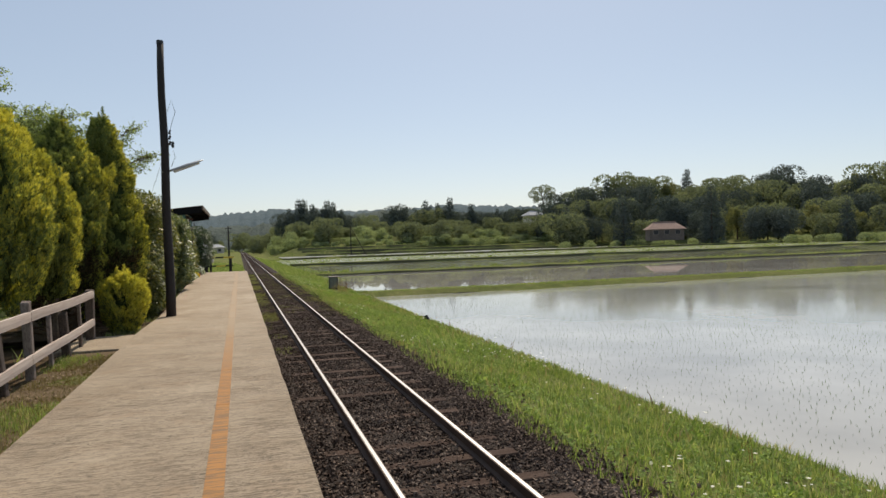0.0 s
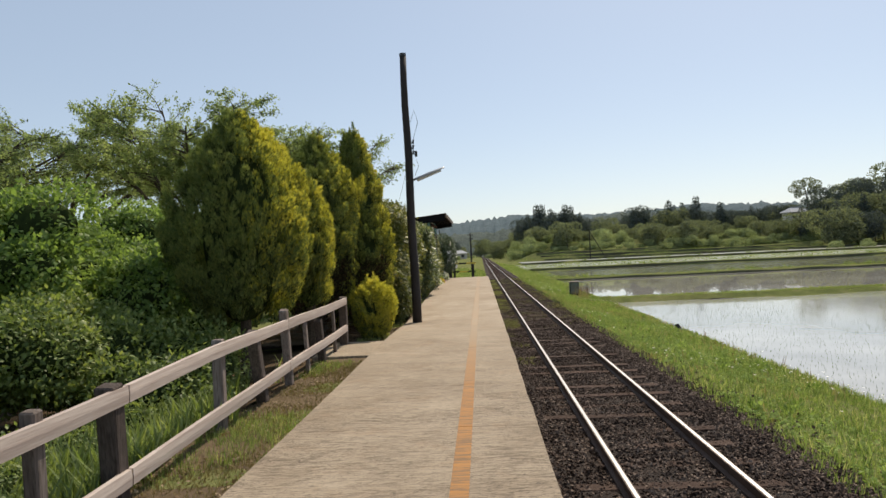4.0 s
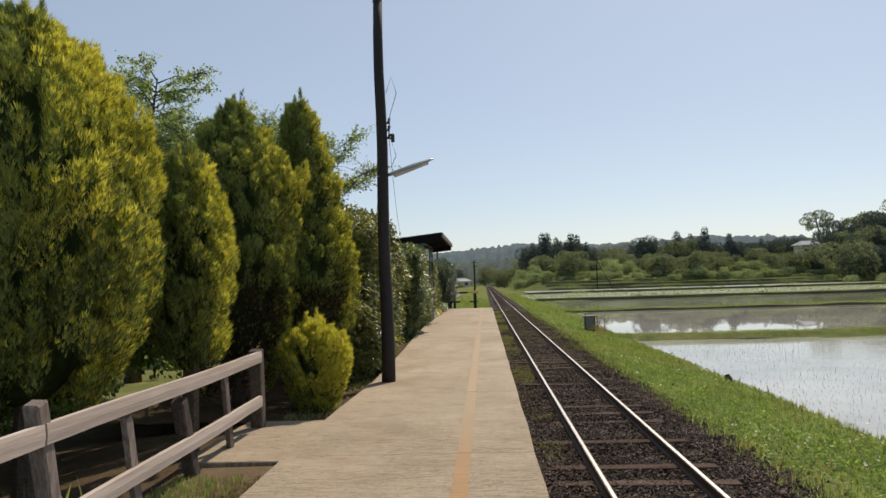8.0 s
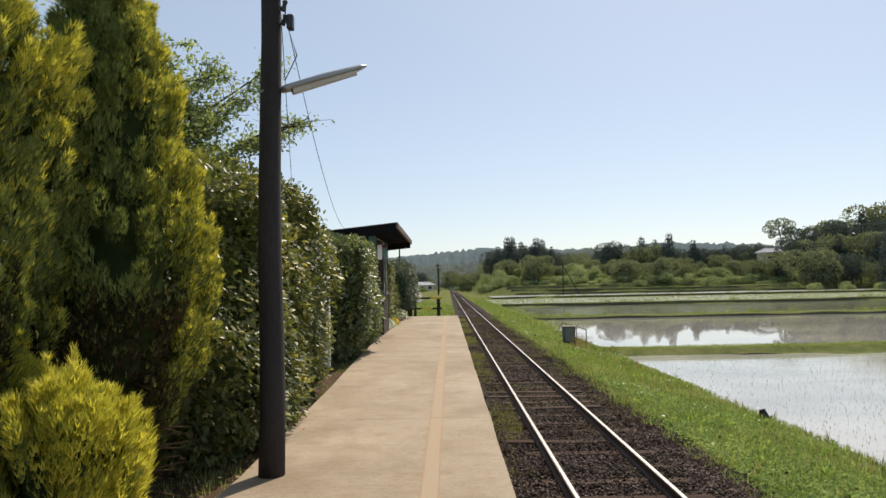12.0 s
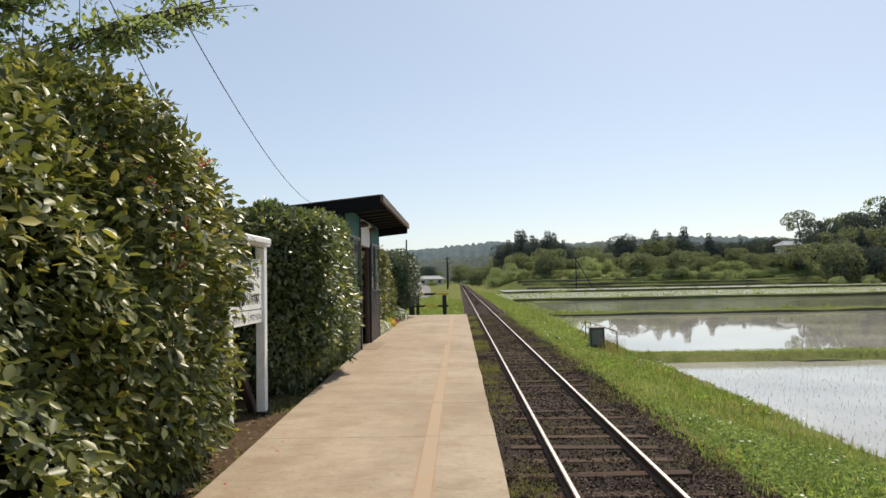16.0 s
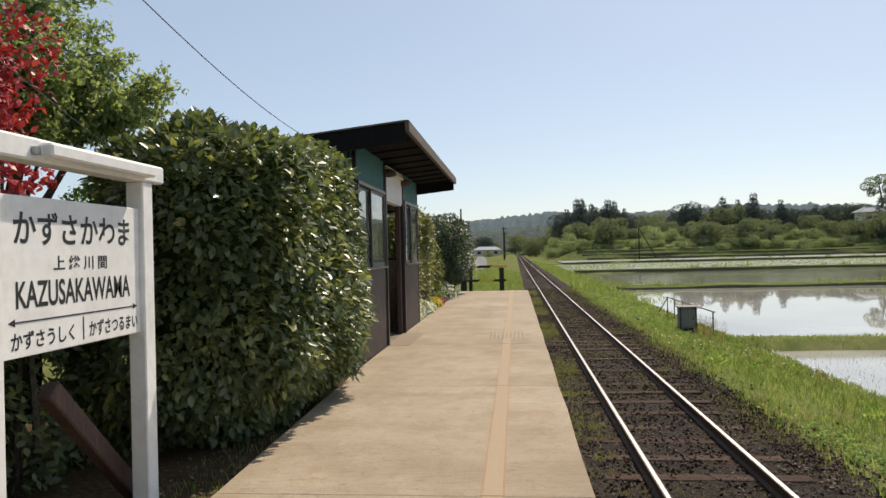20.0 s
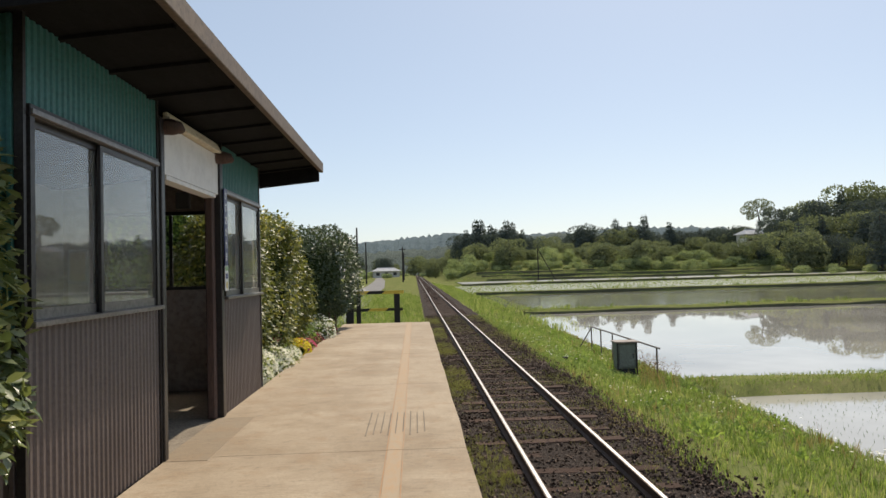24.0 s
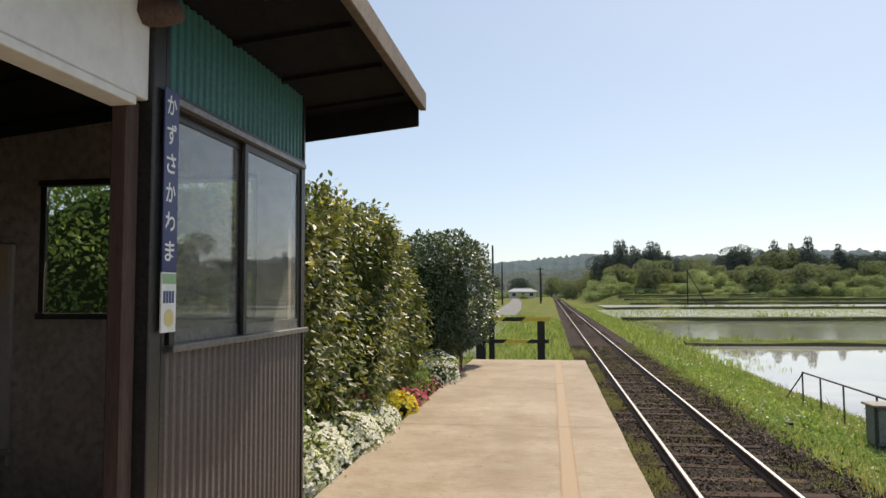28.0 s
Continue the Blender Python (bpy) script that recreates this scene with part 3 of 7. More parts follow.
# steep wet faces, their mud darkened to paint shade, and uneven crests of the bunds
for c, w, level in BUNDS:
    xs = np.concatenate([np.arange(6.6, 40, 0.5), np.arange(40, 120, 1.5), np.arange(120, 300, 5)])
    if level > -1.0:
        xs = xs[xs > (8 if level < -0.9 else 17)]
    wob = np.stack([xs, 0 * xs + c, 0 * xs], 1)
    yc = c + 0.03 * np.maximum(xs - 7, 0)
    front = yc - 0.62 * w + 0.2 * lumps(wob, 0.7, int(c))
    top = level + 0.44 + 0.06 * lumps(wob, 0.9, int(c) + 1)
    if c < 30:  # the near bund slopes down low and ragged into the water
        front = yc - 0.8 * w + 0.45 * lumps(wob, 1.1, 71) + 0.25 * lumps(wob, 3.0, 72)
        top = level + 0.2 + 0.09 * lumps(wob, 1.3, 73)
    low = np.array([BUNDS[max(0, [b[0] for b in BUNDS].index(c) - 1)][2]]) - 0.1
    cross = [np.stack([xs, front - 0.1, 0 * xs + low], 1), np.stack([xs, front, top - 0.05], 1), np.stack([xs, front + 0.12, top], 1), np.stack([xs, yc + 0.5 * w, top], 1), np.stack([xs, yc + 0.75 * w, 0 * xs + level], 1)]
    v, k = np.concatenate(cross), len(xs)
    f = [(q * k + i, q * k + i + 1, (q + 1) * k + i + 1, (q + 1) * k + i) for q in range(4) for i in range(k - 1)]
    tagged(new("bund", raw_mesh("bund", v[:2 * k], f[:k - 1], MUD, True)), "steep muddy face of a paddy bund, darkened to paint its shade", "bund", "bunds", "structure")
    tagged(new("bund_top", raw_mesh("bund_top", v[k:], f[:3 * (k - 1)], GROUND, True)), "grassy crest of a paddy bund", "bund", "bunds", "structure")

# ---- platform ----
joints = [-24.0, -16.6, -13.5, -10.4, -8.3, -4.9, -1.2, 2.6, 6.4, 8.4, 12.2, 16.0, 19.8, 23.6, 27.8, PLAT_END]


def plat_left(y):
    return np.interp(y, [-24, -9, -3, 0, 5, 9, 14, 32.4], [-3.68, -3.74, -3.82, -3.75, -3.86, -4.0, -4.14, -4.2])


plat = thing("platform", (-2.6, 5, 0), "long pale broom-finished concrete railway platform", "platform", kind="structure")
bm = bmesh.new()
box(bm, EDGE_X - 0.22, EDGE_X, -24, PLAT_END, -0.4, PLAT_Z - 0.12)
part("retaining_wall", bm, CONCRETE_EDGE, plat, "stained old concrete edge wall")
for y0, y1 in zip(joints, joints[1:]):
    bm = bmesh.new()
    ys = np.linspace(y0 + 0.0015, y1 - 0.0015, 4)
    top = [(bm.verts.new((plat_left(y), y, PLAT_Z)), bm.verts.new((EDGE_X + 0.008 * math.sin(3 * y), y, PLAT_Z))) for y in ys]
    for (a, b), (c, e) in zip(top, top[1:]):
        bm.faces.new((a, b, e, c))
    ext = bmesh.ops.extrude_face_region(bm, geom=bm.faces[:])
    for v in ext["geom"]:
        if isinstance(v, bmesh.types.BMVert):
            v.co.z -= 0.16
    edges = [e for e in bm.edges if all(v.co.z > PLAT_Z - 0.01 for v in e.verts) and len(e.link_faces) == 2 and any(abs(f.normal.z) < 0.5 for f in e.link_faces)]
    bmesh.ops.bevel(bm, geom=edges, offset=0.004, segments=1, affect="EDGES")
    part("slab", bm, CONCRETE, plat)

# worn orange line, painted in pieces between the joints
m, nt, b = nodes_of("worn_orange_line")
pos = nt.nodes.new("ShaderNodeNewGeometry").outputs["Position"]
sep = nt.nodes.new("ShaderNodeSeparateXYZ")
nt.links.new(pos, sep.inputs[0])
along = nt.nodes.new("ShaderNodeMapRange")
nt.links.new(sep.outputs["Y"], along.inputs["Value"])
for slot, value in (("From Min", -9.0), ("From Max", -1.0), ("To Min", 0.0), ("To Max", 1.0)):
    along.inputs[slot].default_value = value
wear = mixed(nt, 0.5, noise_node(nt, pos, 1.0, 5, 0.75, (8.0, 40.0, 1.0)), noise_node(nt, pos, 0.35, 3, 0.6))
wear = mixed(nt, 0.3, wear, along.outputs[0])
col = ramp(nt, wear, [(0.36, (0.36, 0.155, 0.03)), (0.45, (0.34, 0.165, 0.045)), (0.53, (0.31, 0.19, 0.09)), (0.64, (0.35, 0.235, 0.13))])
fresh = nt.nodes.new("ShaderNodeMath")
fresh.operation, fresh.inputs[0].default_value = "SUBTRACT", 1.0
nt.links.new(along.outputs[0], fresh.inputs[1])
streaks = mixed(nt, 1.0, ramp(nt, noise_node(nt, pos, 1.0, 5, 0.75, (3.0, 42.0, 1.0)), [(0.46, (0, 0, 0)), (0.56, (0.75,) * 3)]), fresh.outputs[0], "MULTIPLY")
col = mixed(nt, streaks, col, (0.1, 0.07, 0.04))
col = mixed(nt, mixed(nt, 1.0, along.outputs[0], (0.82, 0.82, 0.82), "MULTIPLY"), col, (0.31, 0.232, 0.152))
nt.links.new(col, b.inputs["Base Color"])
b.inputs["Roughness"].default_value = 0.8
bumped(nt, b, noise_node(nt, pos, 1.0, 3, 0.7, (4.0, 140.0, 4.0)), 0.4, 0.005)
LINE = m
line = thing("painted_line", (-2.09, 0, PLAT_Z), "worn orange safety line painted on the concrete", "painted line", kind="structure")
FADED = surface("faded_orange_line", (0.325, 0.26, 0.183), (0.345, 0.255, 0.168), (0.37, 0.24, 0.135), 1.1, 9.0, 0.85, 0, 0.4, (2, 0.7, 1))
EDGE_PAINT = surface("worn_paint_edge", (0.33, 0.245, 0.165), (0.35, 0.21, 0.11), (0.38, 0.18, 0.08), 0.9, 7.0, 0.85, 0, 0.3, (3, 1, 1))
for y0, y1 in zip(joints, joints[1:]):
    old = y1 <= -1.0
    part("stripe", boxed(-2.15, -2.02, y0 + 0.006, y1 - 0.006, PLAT_Z - 0.002, PLAT_Z + 0.0035), LINE if old else FADED, line)
    if not old:
        for x_ in (-2.16, -2.01):
            part("stripe_edge", boxed(x_ - 0.004, x_ + 0.004, y0 + 0.006, y1 - 0.006, PLAT_Z - 0.002, PLAT_Z + 0.0035), EDGE_PAINT, line)

# grooved plate scratched into the concrete by the shelter
groove = thing("grooved_patch", (-2.1, 16.6, PLAT_Z), "rectangle of short grooves cut in the concrete", "grooves", kind="structure")
for k in range(9):
    x = -2.4 + 0.075 * k
    part("groove", boxed(x - 0.006, x + 0.006, 16.6 + 0.06 * (k % 3), 17.75 - 0.05 * (k % 2), PLAT_Z - 0.01, PLAT_Z + 0.0045), CONCRETE_EDGE, groove)

# apron of paler concrete by the end of the fence, and bare soil beside the platform
apron = tagged(part("apron", boxed(-4.9, -3.84, -4.75, -2.7, 0.4, 0.585, 0.01), CONCRETE, None), "small pale concrete slab beside the platform", "slab", kind="structure")
sx = np.linspace(0, 1, 7)
sy = np.arange(-24, -4.65, 0.3)
mx, my = np.meshgrid(sx, sy)
X = -4.75 + mx * (plat_left(my) + 0.05 + 4.75)
sv = np.stack([X.ravel(), my.ravel(), 0.535 + 0 * X.ravel()], 1)
sv[:, 2] += 0.025 * lumps(sv, 4.0, 3)
ii, jj = np.meshgrid(np.arange(6), np.arange(len(sy) - 1))
a0 = (jj * 7 + ii).ravel()
tagged(new("soil_strip", raw_mesh("soil_strip", sv, np.stack([a0, a0 + 1, a0 + 8, a0 + 7], 1), SOIL, True)), "strip of bare dry soil beside the platform", "soil", kind="structure")

# dark soil at the foot of the hedges
sx = np.linspace(0, 1, 5)
sy = np.arange(-2.6, 13.6, 0.3)
mx, my = np.meshgrid(sx, sy)
X = -7.6 + mx * (plat_left(my) + 0.04 + 7.6)
sv = np.stack([X.ravel(), my.ravel(), 0.575 + 0 * X.ravel()], 1)
sv[:, 2] += 0.03 * lumps(sv, 4.0, 6)
ii, jj = np.meshgrid(np.arange(4), np.arange(len(sy) - 1))
a0 = (jj * 5 + ii).ravel()
DARK_SOIL = surface("dark_leafy_soil", (0.05, 0.036, 0.024), (0.085, 0.062, 0.04), (0.14, 0.09, 0.05), 2.0, 25, 0.95, 0, 0.7, None, 0, 0.03)
tagged(new("hedge_soil", raw_mesh("hedge_soil", sv, np.stack([a0, a0 + 1, a0 + 6, a0 + 5], 1), DARK_SOIL, True)), "dark leaf-strewn soil at the foot of the hedge", "soil", kind="structure")

# dark soil sheet under the shrubs behind the fence; its colour paints their shade
sx = np.linspace(-9.5, -4.72, 14)
sy = np.arange(-24, 1.5, 0.4)
mx, my = np.meshgrid(sx, sy)
sv = np.stack([mx.ravel(), my.ravel(), height(mx.ravel(), my.ravel()) + 0.05], 1)
sv[:, 2] += 0.03 * lumps(sv, 3.0, 16)
ii, jj = np.meshgrid(np.arange(13), np.arange(len(sy) - 1))
a0 = (jj * 14 + ii).ravel()
tagged(new("shrub_shade", raw_mesh("shrub_shade", sv, np.stack([a0, a0 + 1, a0 + 15, a0 + 14], 1), DARK_SOIL, True)), "leaf-strewn soil sheet, coloured dark for the shade under the shrubs", "soil", kind="structure")

# ---- railway track ----
track = thing("railway_track", (0, 0, -0.15), "straight single railway track with worn wooden sleepers", "railway track", kind="structure")
prof = [(-0.055, -0.135), (0.055, -0.135), (0.055, -0.122), (0.012, -0.105), (0.01, -0.045), (0.032, -0.035), (0.032, -0.004), (-0.032, -0.004), (-0.032, -0.035), (-0.01, -0.045), (-0.012, -0.105), (-0.055, -0.122)]
for cx in (-0.565, 0.565):
    bm = bmesh.new()
    a = [bm.verts.new((cx + px, -30, pz)) for px, pz in prof]
    b = [bm.verts.new((cx + px, 520, pz)) for px, pz in prof]
    for k in range(len(prof)):
        bm.faces.new((a[k], a[(k + 1) % len(prof)], b[(k + 1) % len(prof)], b[k]))
    bm.faces.new(a), bm.faces.new(b[::-1])
    rail = part("rail", bm, RAIL_SIDE, track, "rusty steel rail")
    bm = bmesh.new()
    box(bm, cx - 0.019, cx + 0.019, -30, 520, -0.006, 0.0)
    part("running_surface", bm, RAIL_TOP, rail, "bright worn top of the rail")
sleeper = None
far_sleepers = bmesh.new()
y, k = -22.0, 0
while y < 300:
    m = turned((0, y, -0.15), rng.normal(0, 0.4), rng.normal(0, 0.5), rng.normal(0, 0.8))
    if y < 46:
        if sleeper is None:
            sleeper = part("sleeper", boxed(-1.05, 1.05, y - 0.1, y + 0.1, -0.27, -0.134, 0.008), SLEEPER, track)
            first = y
        else:
            o = sleeper.copy()
            scene.collection.objects.link(o)
            o.matrix_basis = Matrix.Translation((rng.normal(0, 0.02), y - first, rng.normal(0, 0.007))) @ turned((0, first, -0.15), 0, rng.normal(0, 0.4), rng.normal(0, 0.8))
    else:
        box(far_sleepers, -1.05, 1.05, y - 0.1, y + 0.1, -0.27, -0.134, 0, m)
    y += 0.72 + rng.normal(0, 0.03)
part("far_sleepers", far_sleepers, SLEEPER, track)["kind"] = "stuff"

# ---- fence beside the platform ----
fence = thing("fence", (-4.6, -8, 0.5), "weathered two-rail wooden fence with leaning posts", "fence")
FX = -4.55
for y, half, top, lean, dark in ((-17.3, 0.07, 1.45, 2, 0), (-15.4, 0.06, 1.42, -3, 0), (-13.8, 0.075, 1.42, 5, 1), (-13.25, 0.05, 1.43, -3, 0), (-12.7, 0.05, 1.44, 4, 0), (-11.75, 0.075, 1.43, 7, 1), (-9.7, 0.055, 1.49, -2, 0), (-8.22, 0.065, 1.56, 24, 1), (-7.08, 0.055, 1.66, 15, 0), (-4.97, 0.06, 1.38, 24, 1), (-3.02, 0.075, 1.55, 10, 1)):
    m = turned((FX - 0.1, y, 0.4), lean, min(lean, 7) * 0.3, 0)
    bm = boxed(FX - 0.035 - 2 * half, FX - 0.035, y - half, y + half, 0.25, top, 0.012, m)
    part("post", bm, DARK_POST if dark else POST_WOOD, fence, "dark weathered post" if dark else "")
for y, top in ((-6.08, 1.33), (-4.07, 1.38)):
    m = turned((FX - 0.08, y, 0.4), 16, 2, 0)
    part("slat", boxed(FX - 0.09, FX - 0.04, y - 0.05, y + 0.05, 0.3, top + 0.04, 0.006, m), POST_WOOD, fence)
for zs, wide in (((1.2, 1.265, 1.335, 1.4, 1.415, 1.42, 1.45), 0.13), ((0.62, 0.66, 0.715, 0.77, 0.83, 0.87, 0.925), 0.125)):
    for y0, y1 in ((-24, -17.3), (-17.28, -11.76), (-11.74, -7.4), (-7.38, -3.25)):
        f = lambda y: float(np.interp(y, (-18, -14, -11.8, -9.8, -8.0, -5.7, -3.5), zs))
        bm = bmesh.new()
        cs = []
        for k in range(9):
            y = y0 + (y1 - y0) * k / 8
            zc = f(y) + 0.006 * math.sin(y * 1.7)
            cs.append([bm.verts.new((FX + dx, y, zc + dz)) for dx, dz in ((-0.03, -wide / 2), (0.015, -wide / 2), (0.02, 0), (0.015, wide / 2), (-0.03, wide / 2))])
        for a, b in zip(cs, cs[1:]):
            for k in range(5):
                bm.faces.new((a[k], a[(k + 1) % 5], b[(k + 1) % 5], b[k]))
        bm.faces.new(cs[0]), bm.faces.new(cs[-1][::-1])
        part("rail", bm, FENCE_WOOD, fence, "pale weathered plank rail")

# ---- lamp pole ----
pole = thing("lamp_pole", (-3.48, 0.05, PLAT_Z), "tall dark tarred wooden pole with a fluorescent street lamp", "lamp pole")
PB, PT = Vector((-3.48, 0.07, PLAT_Z - 0.05)), Vector((-3.58, 0.55, 7.3))
at_pole = lambda z: PB + (PT - PB) * ((z - PB.z) / (PT.z - PB.z))
bm = tubed([PB + (PT - PB) * k / 10 + Vector((0.012 * math.sin(k * 1.3), 0.01 * math.sin(k * 2.1), 0)) for k in range(11)], [0.115 - 0.0035 * k for k in range(11)], 14)
part("post", bm, POLE_WOOD, pole, smooth=True)
part("cap", tubed([PT + Vector((0, 0, -0.03)), PT + Vector((0, 0, 0.05))], [0.085, 0.08], 14), BLACK, pole)
root, tip = at_pole(4.14) + Vector((0.1, 0, 0)), Vector((-2.67, 0.62, 4.45))
lamp_dir = (tip - root).normalized()
bm = bmesh.new()
side, upv = lamp_dir.cross(Vector((0, 0, 1))).normalized(), None
upv = side.cross(lamp_dir).normalized()
rings = []
for k, w, h in ((0.0, 0.05, 0.03), (0.06, 0.085, 0.045), (0.5, 0.085, 0.05), (0.92, 0.07, 0.035), (1.0, 0.03, 0.015)):
    c = root + (tip - root) * k
    rings.append([bm.verts.new(c + side * w * math.cos(a) + upv * h * max(math.sin(a), -0.35)) for a in [i * math.pi / 5 for i in range(10)]])
for a, b in zip(rings, rings[1:]):
    for k in range(10):
        bm.faces.new((a[k], a[(k + 1) % 10], b[(k + 1) % 10], b[k]))
bm.faces.new(rings[0]), bm.faces.new(rings[-1][::-1])
head = part("lamp_head", bm, GREY_METAL, pole, "grey metal street lamp head", True)
part("diffuser", tubed([root + lamp_dir * 0.1 - upv * 0.02, tip - lamp_dir * 0.12 - upv * 0.018], [0.05, 0.04], 8), plain("lamp_cover", (0.6, 0.6, 0.58), 0.25), head)
part("bracket", tubed([at_pole(4.12), root + lamp_dir * 0.06], [0.02, 0.018], 8), GREY_METAL, pole)
for z in (4.12,):
    c = at_pole(z)
    r = 0.118 - 0.0035 * (z - 0.6) / 0.67
    part("band", tubed([c + Vector((0, 0, -0.012)), c + Vector((0, 0, 0.012))], [r, r], 14), GREY_METAL, pole, "pale metal strap")
for z in (4.78, 5.05, 4.92):
    c = at_pole(z) + Vector((0.12, -0.02, 0))
    part("insulator", tubed([c, c + Vector((0.02, 0, 0.05)), c + Vector((0.03, 0, 0.09))], [0.028, 0.02, 0.026], 8), BLACK, pole)
part("switch_box", boxed(-3.37, -3.31, 0.28, 0.36, 4.72, 4.86, 0.008), BLACK, pole)


def wire_curve(name, a, b, sag, radius, material, parent=None):
    a, b = Vector(a), Vector(b)
    pts = [a.lerp(b, k / 24) - Vector((0, 0, sag * 4 * (k / 24) * (1 - k / 24))) for k in range(25)]
    return part(name, tubed(pts, [radius] * 25, 5), material, parent)


WIRE = plain("wire_rubber", (0.03, 0.03, 0.03), 0.6)
part("drop_wire", tubed([at_pole(5.6) + Vector((0.1, 0, 0)), at_pole(5.9) + Vector((0.2, 0.02, 0)), at_pole(5.6) + Vector((0.28, 0.02, 0)), at_pole(5.2) + Vector((0.16, 0, 0)), at_pole(4.85) + Vector((0.14, 0, 0))], [0.006] * 5, 5), WIRE, pole)
part("drop_wire", tubed([at_pole(4.85) + Vector((0.14, 0, 0)), at_pole(4.5) + Vector((0.24, 0.05, 0)), at_pole(4.25) + Vector((0.14, 0, 0))], [0.006] * 3, 5), WIRE, pole)
tagged(wire_curve("overhead_wire", at_pole(5.02) + Vector((0.12, 0, 0)), (-4.75, 13.35, 3.93), 0.47, 0.0045, WIRE), "thin black wire strung from pole to shelter", "wire")
tagged(wire_curve("overhead_wire", at_pole(4.95) + Vector((0.1, 0, 0)), (-5.48, 10.46, 3.08), 0.15, 0.004, WIRE), "thin black wire sagging behind the hedge", "wire")

# ---- station sign ----
sign = thing("station_sign", (-4.41, 7.58, 0.5), "white wooden station name board on two legs", "station sign")
SX = -4.41
for y in (6.86, 8.28):
    part("leg", boxed(SX - 0.06, SX + 0.06, y - 0.065, y + 0.065, 0.62, 2.8, 0.008), WHITE, sign)
    part("foot", boxed(SX - 0.065, SX + 0.065, y - 0.07, y + 0.07, 0.3, 0.619, 0.008), BLACK, sign, "black painted foot")
part("beam", boxed(SX - 0.075, SX + 0.075, 6.66, 8.48, 2.8, 2.92, 0.012), WHITE, sign)
light = part("lamp_housing", boxed(SX + 0.03, SX + 0.15, 7.18, 8.24, 2.823, 2.897, 0.012), WHITE, sign, "white lamp housing under the beam")
part("hinge", boxed(SX + 0.077, SX + 0.1, 7.12, 7.16, 2.83, 2.87), GREY_METAL, light)
part("prop", boxed(-0.05, 0.05, -0.72, 0.72, -0.06, 0.06, 0.01, Matrix.Translation((SX - 0.2, 8.1, 1.03)) @ pose(0, 0, 0, -45, 0, 0)), DARK_WOOD, sign, "dark leaning wooden prop")
board = part("board", boxed(SX - 0.03, SX + 0.028, 6.926, 8.214, 1.8, 2.62, 0.004), WHITE, sign, "white name board")
INK = plain("black_ink", (0.02, 0.02, 0.022), 0.5)


def glyphs(text, size):
    """The flat mesh of a text in the built-in font, and its corners."""
    cu = bpy.data.curves.new("letter", "FONT")
    cu.body, cu.size, cu.offset = text, size, 0.018 * size
    o = bpy.data.objects.new("letter", cu)
    scene.collection.objects.link(o)
    me = bpy.data.meshes.new_from_object(o.evaluated_get(bpy.context.evaluated_depsgraph_get()))
    bpy.data.objects.remove(o)
    co = np.zeros(len(me.vertices) * 3)
    me.vertices.foreach_get("co", co)
    return me, co.reshape(-1, 3)


def lettering(text, loc, size, axes, material, parent, width=None):
    """Flat letters, one by one, with the left foot of the first at loc; axes: right and up."""
    r, u = np.array(axes[0], float), np.array(axes[1], float)
    whole = glyphs(text, size)[1]
    left = whole[:, 0].min()
    sx = width / (whole[:, 0].max() - left) if width else 1.0
    for i, ch in enumerate(text):
        if ch == " ":
            continue
        me, co = glyphs(ch, size)
        ends = glyphs(text[:i + 1], size)[1][:, 0].max()
        co[:, 0] += ends - co[:, 0].max() - left
        me.vertices.foreach_set("co", (np.asarray(loc) + co[:, :1] * sx * r + co[:, 1:2] * u).ravel())
        me.name = "letter"
        me.materials.clear()
        me.materials.append(material)
        me.update()
        under(new("letter", me), parent)


AX = ((0, 1, 0), (0, 0, 1))
TX = SX + 0.0295
lettering("かずさかわま", (TX, 7.04, 2.385), 0.19, AX, INK, board, 1.06)
lettering("上 総 川 間", (TX, 7.34, 2.24), 0.085, AX, INK, board, 0.5)
lettering("KAZUSAKAWAMA", (TX, 7.05, 2.05), 0.19, AX, INK, board, 1.04)
lettering("かずさうしく", (TX, 7.01, 1.845), 0.1, AX, INK, board, 0.5)
lettering("かずさつるまい", (TX, 7.65, 1.845), 0.1, AX, INK, board, 0.52)
part("arrow", boxed(TX - 0.001, TX + 0.001, 7.01, 8.15, 1.974, 1.982), INK, board)
for y, d in ((6.99, 1), (8.17, -1)):
    bm = bmesh.new()
    bm.faces.new([bm.verts.new((TX, yy, zz)) for yy, zz in ((y, 1.978), (y + 0.05 * d, 1.998), (y + 0.05 * d, 1.958))])
    part("arrow_head", bm, INK, board)

part("divider", boxed(TX - 0.001, TX + 0.001, 7.59, 7.598, 1.83, 1.96), INK, board)

# ---- waiting shelter ----
shelter = thing("waiting_shelter", (-5.6, 17, PLAT_Z), "small dark wooden waiting shelter with corrugated metal cladding", "shelter")
WX, Y0, YA, YB, Y1, BACK = -4.17, 13.65, 15.85, 17.92, 19.97, -7.05
BROWN = surface("brown_corrugated_metal", (0.12, 0.097, 0.093), (0.15, 0.122, 0.117), (0.1, 0.08, 0.077), 1.5, 40, 0.42, 0.3, 0.04)
TEAL = surface("teal_corrugated_metal", (0.05, 0.175, 0.165), (0.07, 0.215, 0.2), (0.045, 0.13, 0.12), 1.2, 30, 0.5, 0.1, 0.1)
FRAME = surface("dark_window_frame", (0.045, 0.04, 0.038), (0.065, 0.058, 0.055), (0.03, 0.027, 0.026), 2, 40, 0.4, 0.5, 0.1)
SILL = surface("bare_metal_trim", (0.2, 0.18, 0.17), (0.27, 0.25, 0.235), (0.13, 0.12, 0.11), 2, 30, 0.4, 0.7, 0.1)
